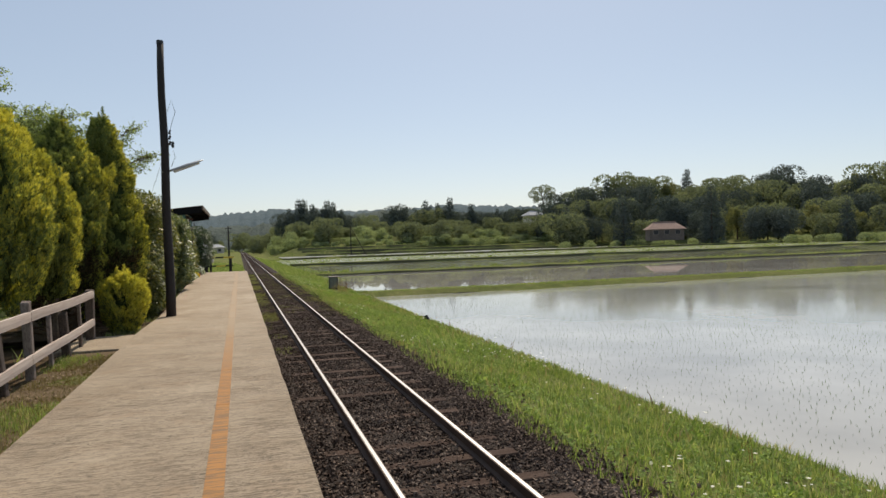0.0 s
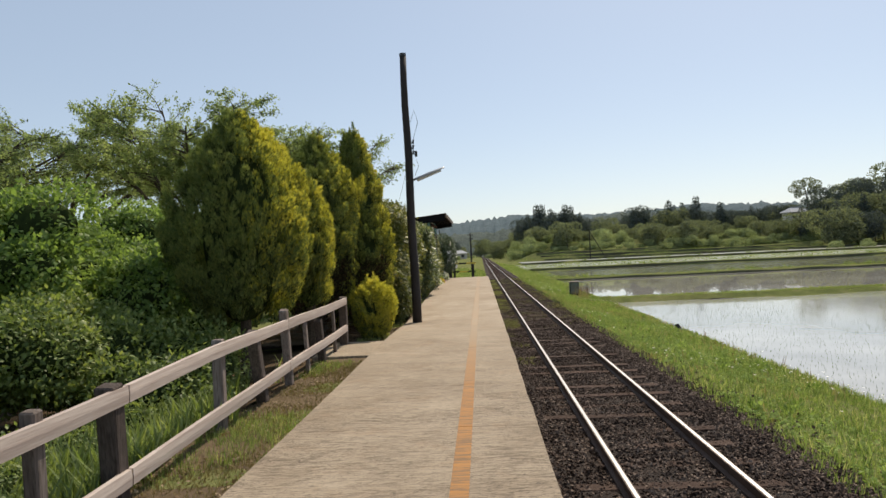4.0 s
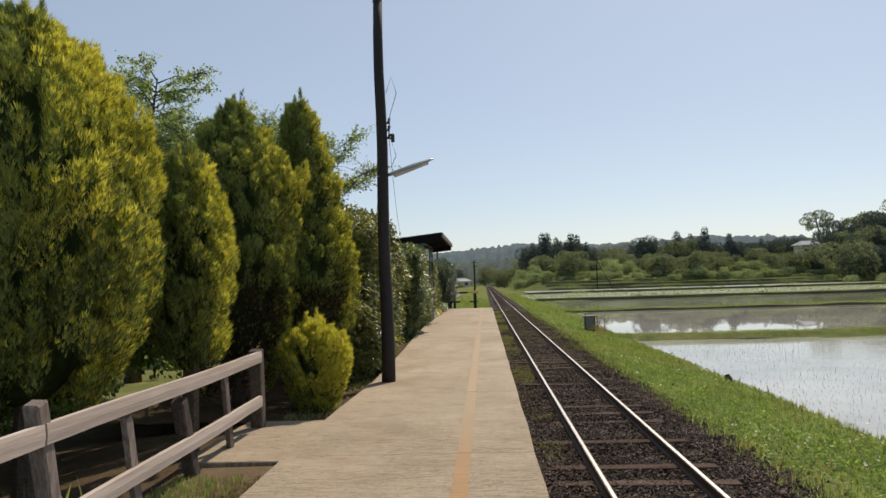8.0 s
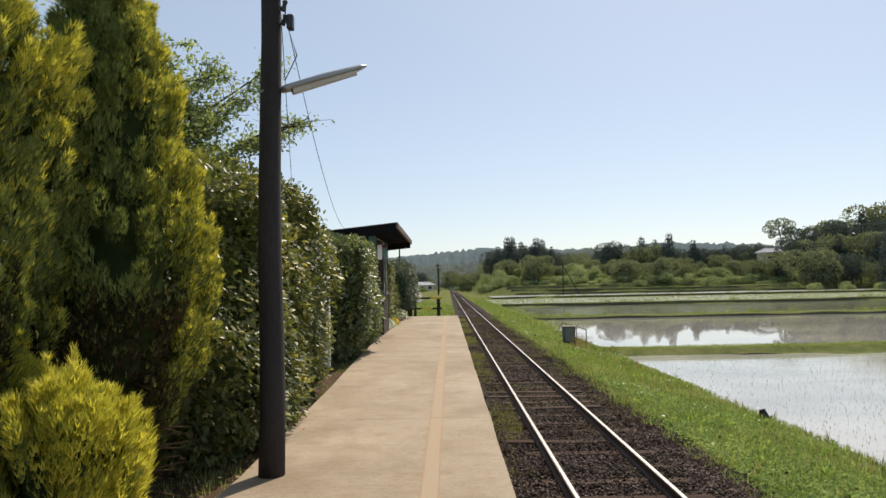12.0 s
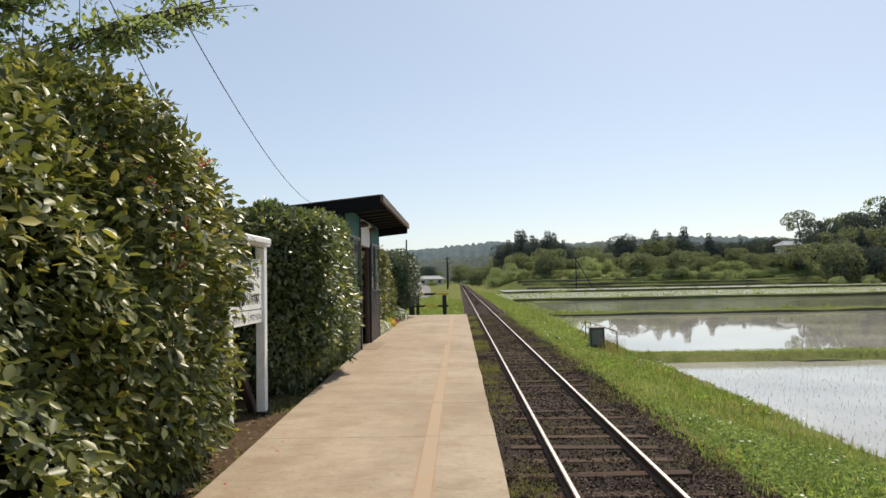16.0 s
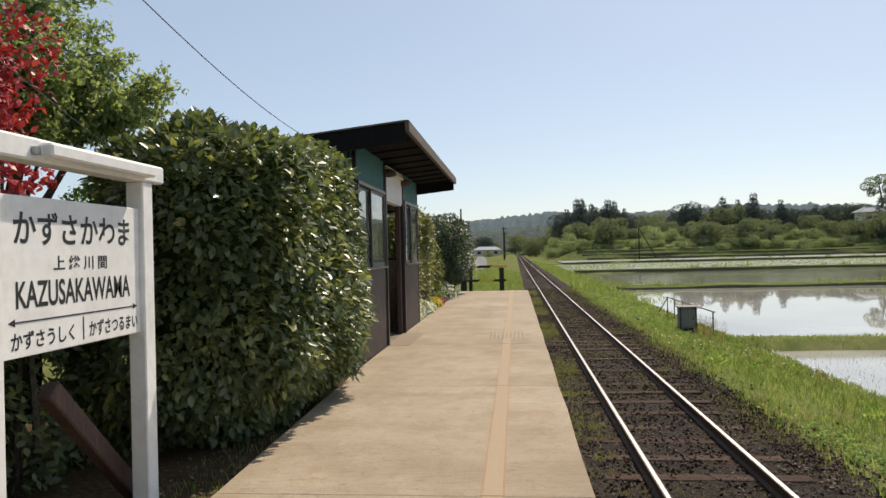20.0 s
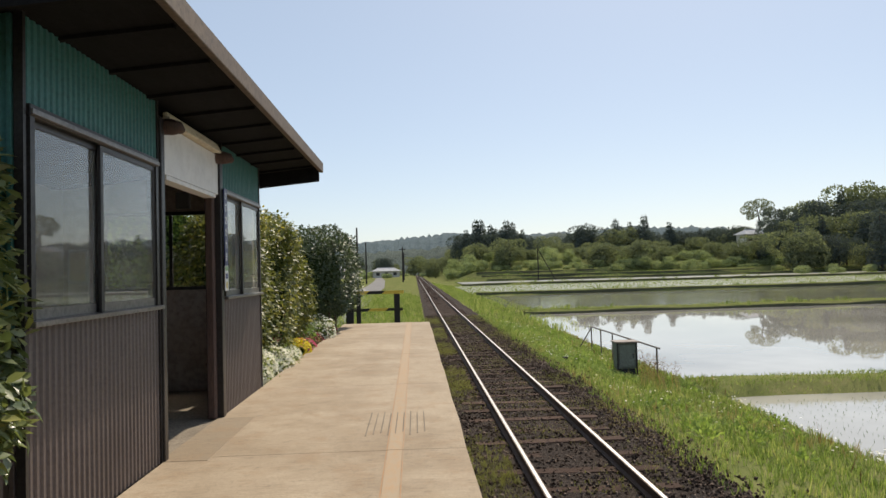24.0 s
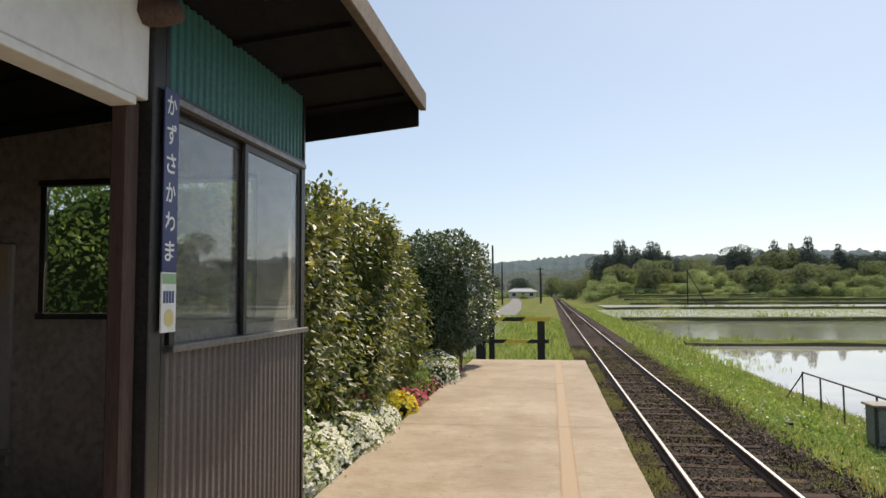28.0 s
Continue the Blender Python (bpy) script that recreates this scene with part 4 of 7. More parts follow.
ROOF = surface("brown_roof_edge", (0.11, 0.076, 0.056), (0.15, 0.108, 0.077), (0.06, 0.045, 0.037), 1.5, 20, 0.7, 0, 0.2)
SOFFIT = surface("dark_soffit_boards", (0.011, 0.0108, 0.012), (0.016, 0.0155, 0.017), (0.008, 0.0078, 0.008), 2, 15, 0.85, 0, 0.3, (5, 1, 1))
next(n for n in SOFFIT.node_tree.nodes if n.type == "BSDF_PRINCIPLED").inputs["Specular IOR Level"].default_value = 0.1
gm, gnt, gb = nodes_of("window_glass")
gb.inputs["Transmission Weight"].default_value, gb.inputs["Roughness"].default_value, gb.inputs["IOR"].default_value = 1.0, 0.01, 1.48
gb.inputs["Base Color"].default_value = (0.93, 0.96, 0.95, 1)
# pale diffuse veil paints a sky reflection into the panes
pale_veil = gnt.nodes.new("ShaderNodeBsdfDiffuse")
gpos = gnt.nodes.new("ShaderNodeNewGeometry").outputs["Position"]
pale_veil.inputs["Color"].default_value = (0.78, 0.78, 0.74, 1)
film_ = gnt.nodes.new("ShaderNodeMixShader")
gnt.links.new(ramp(gnt, noise_node(gnt, gpos, 3.0, 5, 0.6), [(0.3, (0.05,) * 3), (0.7, (0.13,) * 3)]), film_.inputs[0])
gnt.links.new(gb.outputs[0], film_.inputs[1])
gnt.links.new(pale_veil.outputs[0], film_.inputs[2])
gnt.links.new(film_.outputs[0], gnt.nodes["Material Output"].inputs["Surface"])
GLASS = gm
gm2, gnt2, gb2 = nodes_of("clear_window_glass")
gb2.inputs["Transmission Weight"].default_value, gb2.inputs["Roughness"].default_value, gb2.inputs["IOR"].default_value = 1.0, 0.01, 1.48
GLASS_CLEAR = gm2


def corrugated(y0, y1, z0, z1, x, pitch=0.074, depth=0.013, thick=0.02, along="y"):
    """A ribbed sheet facing +x (or -y when it runs along x)."""
    bm = bmesh.new()
    nrib = max(2, round((y1 - y0) / pitch))
    rows = []
    for k in range(nrib):
        for f, o in ((0.0, 0.0), (0.4, 0.0), (0.52, depth), (0.86, depth)):
            y = y0 + (y1 - y0) * (k + f) / nrib
            p = (lambda d, z: (x + d, y, z)) if along == "y" else (lambda d, z: (y, x - d, z))
            rows.append([bm.verts.new(p(o, z0)), bm.verts.new(p(o, z1)), bm.verts.new(p(-thick, z1)), bm.verts.new(p(-thick, z0))])
    for a, b in zip(rows, rows[1:]):
        for k in range(4):
            bm.faces.new((a[k], a[(k + 1) % 4], b[(k + 1) % 4], b[k]))
    bm.faces.new(rows[0]), bm.faces.new(rows[-1][::-1])
    return bm


for y0, y1 in ((Y0, YA), (YB, Y1)):
    part("lower_cladding", corrugated(y0 + 0.06, y1, PLAT_Z, 2.03, WX), BROWN, shelter, "dark brown corrugated metal cladding")
    part("upper_cladding", corrugated(y0 + 0.06, y1, 3.38, 3.905, WX), TEAL, shelter, "teal corrugated metal panel")
    part("corner_trim", boxed(WX - 0.03, WX + 0.025, y1 - 0.001, y1 + 0.03, PLAT_Z, 3.98), FRAME, shelter)
    part("corner_trim", boxed(WX - 0.03, WX + 0.025, y0 + 0.028, y0 + 0.059, PLAT_Z, 3.98), FRAME, shelter)
    win = part("window_frame", boxed(WX - 0.05, WX + 0.04, y0 + 0.08, y1 - 0.03, 3.3, 3.375, 0.005), FRAME, shelter, "dark aluminium sliding window frame")
    part("head_track", boxed(WX + 0.041, WX + 0.056, y0 + 0.08, y1 - 0.03, 3.31, 3.345, 0.003), SILL, win, "bare metal window head track")
    part("window_sill", boxed(WX - 0.05, WX + 0.075, y0 + 0.06, y1 - 0.01, 2.035, 2.07, 0.004), SILL, win, "bare metal sill")
    for ya, yb in ((y0 + 0.08, y0 + 0.13), (y1 - 0.08, y1 - 0.03)):
        part("jamb", boxed(WX - 0.05, WX + 0.038, ya, yb, 2.071, 3.299), FRAME, win)
    ym = y0 + 0.13 + (y1 - y0 - 0.21) * 0.46
    for ya, yb, dx in ((y0 + 0.131, ym + 0.03, -0.022), (ym, y1 - 0.081, 0.012)):
        sash = part("sash", boxed(WX + dx - 0.012, WX + dx + 0.012, ya, ya + 0.045, 2.072, 3.298), FRAME, win)
        part("sash_stile", boxed(WX + dx - 0.012, WX + dx + 0.012, yb - 0.045, yb, 2.072, 3.298), FRAME, win)
        part("sash_rail", boxed(WX + dx - 0.012, WX + dx + 0.012, ya + 0.046, yb - 0.046, 2.072, 2.14), SILL, win, "bare metal bottom rail")
        part("sash_rail", boxed(WX + dx - 0.012, WX + dx + 0.012, ya + 0.046, yb - 0.046, 3.255, 3.298), FRAME, win)
        part("pane", boxed(WX + dx - 0.003, WX + dx + 0.003, ya + 0.046, yb - 0.046, 2.141, 3.254), GLASS, win).visible_shadow = False
part("wall_plate", boxed(WX - 0.14, WX - 0.081, Y0 + 0.06, Y1, 3.772, 3.86), DARK_WOOD, shelter, "dark wall plate under the eaves")
for y0, y1 in ((YA + 0.032, YA + 0.12), (YB - 0.115, YB - 0.005)):
    part("corner_post", boxed(WX - 0.08, WX + 0.045, y0, y1, PLAT_Z, 3.77, 0.006), FRAME, shelter, "dark corner post")
for y in (YA + 0.122, YB - 0.217):
    part("door_post", boxed(WX - 0.115, WX - 0.022, y, y + 0.1, PLAT_Z, 3.27, 0.012), DARK_WOOD, shelter, "worn reddish-brown wooden post")
part("lintel", boxed(WX - 0.07, WX + 0.02, YA + 0.122, YB - 0.117, 3.272, 3.74, 0.006), WHITE, shelter, "white painted lintel board")
part("lintel_edge", boxed(WX - 0.115, WX + 0.022, YA + 0.225, YB - 0.219, 3.225, 3.268, 0.004), WHITE, shelter, "cream underside of the lintel")
for k, z in enumerate((3.745, 3.785, 3.82)):
    part("moulding", boxed(WX + 0.0, WX + 0.09 - 0.02 * k, YA + 0.2, YB - 0.2, z, z + 0.034, 0.006), CREAM_PAINT, shelter, "cream stepped moulding")
for y in (YA + 0.16, YB - 0.16):
    bm = tubed([(WX - 0.2, y, 3.71), (WX + 0.1, y, 3.7), (WX + 0.17, y + 0.01, 3.69), (WX + 0.2, y, 3.66)], [0.07, 0.078, 0.06, 0.03], 7)
    part("beam_end", bm, DARK_WOOD, shelter, "rough round beam end", True)
WORN_CONCRETE = concrete_material("worn_concrete", 0.72)
# inner walls, floor and furniture of the shelter
INNER = surface("dark_inner_boards", (0.34, 0.28, 0.235), (0.42, 0.35, 0.3), (0.22, 0.175, 0.15), 1.5, 14, 0.85, 0, 0.3, (1, 6, 1))
part("floor", boxed(BACK, WX - 0.021, Y0 + 0.06, Y1, 0.45, PLAT_Z - 0.006), CONCRETE_EDGE, shelter, "worn concrete floor")
part("threshold", boxed(WX - 0.02, WX + 0.42, YA + 0.02, YB - 0.16, 0.5, PLAT_Z + 0.004, 0.006), WORN_CONCRETE, shelter, "patch of rougher concrete at the doorway")
for y0, y1 in ((Y0, YA), (YB, Y1)):
    part("inner_wall", boxed(WX - 0.075, WX - 0.055, y0 + 0.09, y1 - 0.07, PLAT_Z, 2.03), INNER, shelter)
    part("inner_wall", boxed(WX - 0.075, WX - 0.055, y0 + 0.09, y1 - 0.07, 3.38, 3.9), INNER, shelter)
part("back_wall", boxed(BACK, BACK + 0.08, Y0 + 0.05, Y1, PLAT_Z - 0.1, 3.7), INNER, shelter)
EX0, EX1 = -6.4, -4.5
for x0, x1, z0, z1 in ((BACK + 0.081, WX - 0.076, PLAT_Z - 0.1, 2.13), (BACK + 0.081, WX - 0.076, 3.28, 3.8), (BACK + 0.081, EX0, 2.131, 3.279), (EX1, WX - 0.076, 2.131, 3.279)):
    part("end_wall", boxed(x0, x1, Y1 - 0.08, Y1 - 0.001, z0, z1), INNER, shelter, "dark boarded end wall")
bw = part("end_window_frame", boxed(EX0, EX1, Y1 - 0.1, Y1 - 0.01, 2.132, 2.18), FRAME, shelter, "dark aluminium end window")
part("window_head", boxed(EX0, EX1, Y1 - 0.1, Y1 - 0.01, 3.23, 3.278), FRAME, bw)
for x in (EX0 + 0.001, -5.45, EX1 - 0.047):
    part("stile", boxed(x, x + 0.046, Y1 - 0.07, Y1 - 0.03, 2.181, 3.229), FRAME, bw)
for x0, x1 in ((EX0 + 0.048, -5.451), (-5.403, EX1 - 0.048)):
    part("pane", boxed(x0, x1, Y1 - 0.053, Y1 - 0.047, 2.181, 3.229), GLASS_CLEAR, bw).visible_shadow = False
part("end_wall", corrugated(BACK, WX - 0.03, PLAT_Z - 0.1, 2.03, Y0 + 0.028, along="x"), BROWN, shelter, "dark brown corrugated end wall")
part("end_wall", corrugated(BACK, WX - 0.03, 2.031, 3.9, Y0 + 0.028, along="x"), TEAL, shelter, "teal corrugated end wall")
# roof: a single pitch that rises to the track
RX0, RX1, RY0, RY1 = -7.4, -3.29, 13.1, 20.58
slope = lambda x, base: base + 0.1 * (x - RX1)


def pitched(x0, x1, y0, y1, base0, base1):
    bm = bmesh.new()
    v = [bm.verts.new((x, y, slope(x, b))) for b in (base0, base1) for x, y in ((x0, y0), (x1, y0), (x1, y1), (x0, y1))]
    for f in ((0, 1, 2, 3), (4, 5, 6, 7), (0, 1, 5, 4), (1, 2, 6, 5), (2, 3, 7, 6), (3, 0, 4, 7)):
        bm.faces.new([v[k] for k in f])
    return bm


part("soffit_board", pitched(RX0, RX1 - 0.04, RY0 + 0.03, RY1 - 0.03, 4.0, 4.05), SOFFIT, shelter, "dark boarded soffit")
part("roof_sheet", pitched(RX0 - 0.05, RX1 - 0.041, RY0 - 0.02, RY1 + 0.03, 4.052, 4.075), ROOF, shelter, "brown metal roof edge")
part("fascia", boxed(RX1 - 0.039, RX1 + 0.02, RY0 - 0.02, RY1 + 0.03, 3.915, 4.07, 0.006), ROOF, shelter, "broad brown fascia board")
for y in (RY0 + 0.0, RY1 - 0.032):
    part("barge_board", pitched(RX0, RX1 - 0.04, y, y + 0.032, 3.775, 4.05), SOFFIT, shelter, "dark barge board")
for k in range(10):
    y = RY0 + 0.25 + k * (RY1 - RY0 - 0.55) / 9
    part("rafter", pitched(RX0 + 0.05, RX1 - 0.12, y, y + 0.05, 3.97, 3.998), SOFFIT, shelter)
for x in (WX - 0.22,):
    part("purlin", boxed(x - 0.05, x + 0.05, RY0 + 0.05, RY1 - 0.05, slope(x, 3.84), slope(x, 3.944)), SOFFIT, shelter)
# name plate on the door post
plate = thing("name_plate", (WX + 0.05, YB - 0.1, 2.2), "narrow blue enamel name plate with white writing", "sign")
BLUE = plain("blue_enamel", (0.022, 0.024, 0.13), 0.35)
py0, py1 = YB - 0.055, YB + 0.08
pl = part("panel", boxed(WX + 0.062, WX + 0.072, py0, py1, 2.44, 3.36, 0.002), BLUE, plate)
for k, ch in enumerate("かずさかわま"):
    lettering(ch, (WX + 0.0735, py0 + 0.02, 3.235 - 0.147 * k), 0.115, AX, WHITE, pl, 0.088)
ad = part("sticker", boxed(WX + 0.062, WX + 0.072, py0, py1, 2.14, 2.438, 0.002), WHITE, plate, "white and pale green sticker with a yellow disc")
GREEN_INK, YELLOW_INK, BLUE_INK = plain("pale_green_ink", (0.3, 0.5, 0.25), 0.5), plain("pale_yellow_ink", (0.75, 0.62, 0.25), 0.5), plain("dark_blue_ink", (0.05, 0.07, 0.2), 0.5)
part("band", boxed(WX + 0.0725, WX + 0.0735, py0 + 0.004, py1 - 0.004, 2.38, 2.43), GREEN_INK, ad)
for k in range(4):
    part("bar", boxed(WX + 0.0725, WX + 0.0735, py0 + 0.014 + 0.026 * k, py0 + 0.034 + 0.026 * k, 2.285, 2.345), BLUE_INK, ad)
part("disc", tubed([(WX + 0.0725, (py0 + py1) / 2, 2.21), (WX + 0.0737, (py0 + py1) / 2, 2.21)], [0.045, 0.045], 16), YELLOW_INK, ad)
# bench, notice and cupboard inside
bench = thing("bench", (-6.4, 17, PLAT_Z), "plain dark wooden bench along the inner wall", "bench")
part("seat", boxed(-6.9, -6.5, 14.0, 19.8, 1.06, 1.1, 0.006), INNER, bench)
for y in (14.3, 16.1, 17.9, 19.5):
    part("leg", boxed(-6.85, -6.6, y - 0.03, y + 0.03, PLAT_Z - 0.008, 1.06), INNER, bench)
notice = thing("notice_board", (-6.9, Y1 - 0.09, 1.5), "tall pale notice panel in the corner of the shelter", "notice board")
part("panel", boxed(-6.88, -6.6, Y1 - 0.13, Y1 - 0.085, 0.95, 2.75, 0.004), plain("pale_panel", (0.45, 0.42, 0.38), 0.6), notice)
part("poster", boxed(-6.85, -6.63, Y1 - 0.134, Y1 - 0.131, 2.3, 2.72), plain("old_paper", (0.5, 0.4, 0.28), 0.7), notice)
clock = thing("wall_box", (-5.2, Y1 - 0.09, 3.5), "small grey box high on the inner end wall", "box")
part("case", boxed(-5.32, -5.12, Y1 - 0.16, Y1 - 0.082, 3.32, 3.56, 0.01), plain("grey_plastic", (0.2, 0.2, 0.2), 0.5), clock)

# ---- end barrier ----
barrier = thing("end_barrier", (-3.2, 33.8, 0.3), "black posts with yellow and black striped boards", "barrier")
YELLOW = surface("yellow_paint", (0.8, 0.58, 0.07), (0.7, 0.5, 0.07), (0.4, 0.28, 0.06), 3, 30, 0.6)
BLACKW = surface("black_stained_wood", (0.018, 0.016, 0.016), (0.028, 0.025, 0.024), (0.01, 0.01, 0.01), 3, 25, 0.8)
for x, w in ((-4.12, 0.13), (-3.82, 0.075), (-2.5, 0.1)):
    part("post", boxed(x - w, x + w, 33.75 - 0.08, 33.75 + 0.08, 0.0, 1.62 if w != 0.13 else 1.42, 0.012), BLACKW, barrier)
for z, h in ((1.63, 0.055), (1.04, 0.05)):
    edges = (-3.98, -3.5, -2.95, -2.26) if z > 1.5 else (-4.0, -3.45, -2.85, -2.3)
    for k, (xa, xb) in enumerate(zip(edges, edges[1:])):
        c = YELLOW if (k + (z > 1.5)) % 2 else BLACKW
        if z > 1.5:
            c = (YELLOW, BLACKW, YELLOW)[k]
        bm = boxed(xa, xb, 33.75 - 0.115, 33.75 - 0.081, z - h, z + h)
        for v in bm.verts:
            if abs(v.co.x - edges[0]) > 0.01 and abs(v.co.x - edges[-1]) > 0.01:
                v.co.x += 0.06 if v.co.z > z else -0.06
        part("board", bm, c, barrier, "yellow painted stretch of board" if c is YELLOW else "black stretch of board")

# ---- relay box and handrail on the bank ----
relay = thing("relay_box", (4.1, 29.4, -0.8), "weathered grey-green metal relay cabinet on a concrete foot", "relay box")
BOXGREEN = surface("weathered_green_metal", (0.165, 0.19, 0.165), (0.235, 0.262, 0.23), (0.09, 0.082, 0.07), 4, 30, 0.65, 0.2, 0.2)
part("foot", boxed(3.85, 4.36, 29.3, 29.7, -1.15, -0.62, 0.02), BLACK, relay, "black lower case")
for x0, x1 in ((3.82, 3.86), (4.37, 4.41)):
    part("corner_post", boxed(x0, x1, 29.25, 29.29, -1.0, 0.12, 0.006), BLACK, relay, "dark rusted corner post")
part("body", boxed(3.83, 4.4, 29.291, 29.7, -0.618, 0.12, 0.02), BOXGREEN, relay)
part("lid", boxed(3.78, 4.45, 29.2, 29.76, 0.121, 0.165, 0.012), surface("faded_brown_lid", (0.2, 0.16, 0.14), (0.27, 0.22, 0.19), (0.13, 0.1, 0.09), 4, 30, 0.7), relay, "faded brownish lid")
door = part("door", boxed(3.885, 4.345, 29.27, 29.29, -0.56, 0.07, 0.006), BOXGREEN, relay)
part("handle", boxed(4.27, 4.295, 29.252, 29.269, -0.32, -0.18), BLACK, door)
hand = thing("handrail", (4.9, 33, -1), "thin rusty pipe handrail on the bank", "handrail")
PIPE = surface("rusty_pipe", (0.1, 0.085, 0.075), (0.16, 0.14, 0.125), (0.08, 0.05, 0.035), 5, 40, 0.6, 0.4)
ra, rb = Vector((4.9, 36.4, 0.01)), Vector((4.92, 28.9, -0.02))
part("top_rail", tubed([ra, rb], [0.025, 0.025], 8), PIPE, hand)
for k in (0.0, 0.18, 0.38, 0.62, 0.97):
    p = ra.lerp(rb, k)
    part("post", tubed([p, (p.x, p.y, ground_z(p.x, p.y) - 0.1)], [0.024, 0.024], 8), PIPE, hand)
part("brace", tubed([ra + Vector((0, 0, -0.05)), (ra.x - 0.5, ra.y + 0.2, ground_z(ra.x - 0.5, ra.y) - 0.05)], [0.02, 0.02], 6), PIPE, hand)
stake = thing("marker_stake", (2.45, 29.8, -0.5), "short dark wooden marker stake in the grass", "stake")
part("stake_post", boxed(2.38, 2.52, 29.74, 29.86, -0.65, -0.28, 0.01), BLACKW, stake)
stump = thing("tree_stump", (5.75, 11.3, -1.2), "small black weathered stump at the paddy edge", "stump")
part("stump_wood", tubed([(5.75, 11.3, -1.25), (5.77, 11.3, -1.05), (5.73, 11.33, -0.88)], [0.14, 0.12, 0.07], 9), BLACKW, stump)

# ---- golden cypresses ----
def cypress(name, base, top, radius, widest, seed, label, squash=1.0, gold=0.1, bare_to=0.0, skirt=0.3, blunt=2.2, lean=(0.0, 0.0)):
    """A flame-shaped conifer: upright feathery plumes of flat sprays, packed over a tapered crown."""
    r = np.random.default_rng(seed)
    t = thing(name, base, label, "cypress tree", "golden cypresses")
    base = np.array(base, float)
    h = top - base[2]
    k = max(int(215 * radius * h), 300)
    u = r.uniform(0, 1, k) ** 0.85
    prof = np.where(u < widest, 0.45 + 0.55 * np.sin(u / widest * np.pi / 2), 1.0 - (np.maximum(u - widest, 0) / (1 - widest)) ** blunt)
    th = r.uniform(0, 2 * np.pi, k)
    dirs = np.stack([np.cos(th), np.sin(th), np.zeros(k)], 1)
    bulge = 1 + 0.08 * np.sin(3 * th + seed + 5 * u) + 0.05 * np.sin(7 * th - 9 * u)
    c = base + dirs * (radius * prof * bulge * r.uniform(0.82, 0.97, k))[:, None] + np.stack([lean[0] * u, lean[1] * u, skirt + u * (h - skirt - 0.36)], 1)
    c[:, 1] = base[1] + (c[:, 1] - base[1]) * squash
    puff = lumps(c, 4.6, seed + 3)
    c += dirs * (0.075 * puff * min(1.0, radius / 0.7))[:, None]
    # thin leaders stand above the top
    c[:7] = base + np.stack([lean[0] + r.normal(0, 0.09 * radius + 0.02, 7), lean[1] + r.normal(0, 0.09 * radius + 0.02, 7), r.uniform(h - 0.62, h - 0.42, 7)], 1)
    m = 115
    axis = dirs * r.uniform(0.16, 0.5, (k, 1)) + np.array([0, 0, 1.0]) + r.normal(0, 0.09, (k, 3))
    axis[:7] = [0, 0, 1.0]
    c[0, 2] += 0.16
    axis /= np.linalg.norm(axis, axis=1, keepdims=True)
    s = r.uniform(0, 1, (k, m)) ** 0.75
    plen, prad = r.uniform(0.2, 0.36, k), r.uniform(0.045, 0.085, k)
    plen[:7], prad[:7] = r.uniform(0.3, 0.48, 7), 0.03
    a = r.uniform(0, 2 * np.pi, (k, m))
    e1 = np.cross(axis, [0.3, 0.9, 0.1])
    e1 /= np.linalg.norm(e1, axis=1, keepdims=True)
    e2 = np.cross(axis, e1)
    ring = np.cos(a)[..., None] * e1[:, None] + np.sin(a)[..., None] * e2[:, None]
    rad = prad[:, None] * np.sin(np.pi * np.clip(s * 0.9 + 0.08, 0, 1)) ** 0.6
    pos = c[:, None] + axis[:, None] * (s * plen[:, None])[..., None] + ring * rad[..., None]
    ahead = axis[:, None] * 1.0 + ring * 0.3 + r.normal(0, 0.14, (k, m, 3))
    nrm = ring + r.normal(0, 0.35, (k, m, 3))
    # young golden growth sits at plume tips, on whole plumes together; its bias to the sunny side also paints sunlight
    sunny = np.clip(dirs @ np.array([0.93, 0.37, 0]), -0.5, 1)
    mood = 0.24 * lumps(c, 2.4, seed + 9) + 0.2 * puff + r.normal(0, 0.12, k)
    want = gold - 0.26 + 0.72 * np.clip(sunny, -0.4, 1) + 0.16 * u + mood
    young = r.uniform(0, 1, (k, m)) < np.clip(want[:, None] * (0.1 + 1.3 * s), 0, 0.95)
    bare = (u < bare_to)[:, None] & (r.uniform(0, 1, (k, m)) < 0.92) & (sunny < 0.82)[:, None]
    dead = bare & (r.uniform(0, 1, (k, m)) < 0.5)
    # darker sprays towards plume bases put the shade between plumes into colour
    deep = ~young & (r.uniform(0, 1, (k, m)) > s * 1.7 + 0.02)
    for pick, label_, mat, name_ in ((dead, "dead brown lower sprays", DEAD_SPRAY, "dead_sprays"), (deep & ~bare, "dark green sprays that paint shade at plume bases", GOLD_SHADE, "inner_sprays"), (~young & ~deep & ~bare, "dense olive-green scale-leaf sprays", GOLD_GREEN, "crown"), (young & ~bare, "golden yellow young tips", GOLD, "new_growth")):
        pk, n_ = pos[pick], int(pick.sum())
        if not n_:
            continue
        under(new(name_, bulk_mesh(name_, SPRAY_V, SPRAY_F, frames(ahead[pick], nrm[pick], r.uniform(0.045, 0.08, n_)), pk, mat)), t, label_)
    if bare_to > 0.1:
        bmw = bmesh.new()
        for q in range(130):
            th_, z_ = r.uniform(0, 6.28), base[2] + h * r.uniform(0.02, bare_to + 0.06)
            o_ = Vector((base[0], base[1], z_ - 0.1))
            e_ = Vector((base[0] + math.cos(th_) * radius * r.uniform(0.7, 1.0), base[1] + math.sin(th_) * radius * r.uniform(0.7, 1.0), z_ + r.uniform(-0.1, 0.25)))
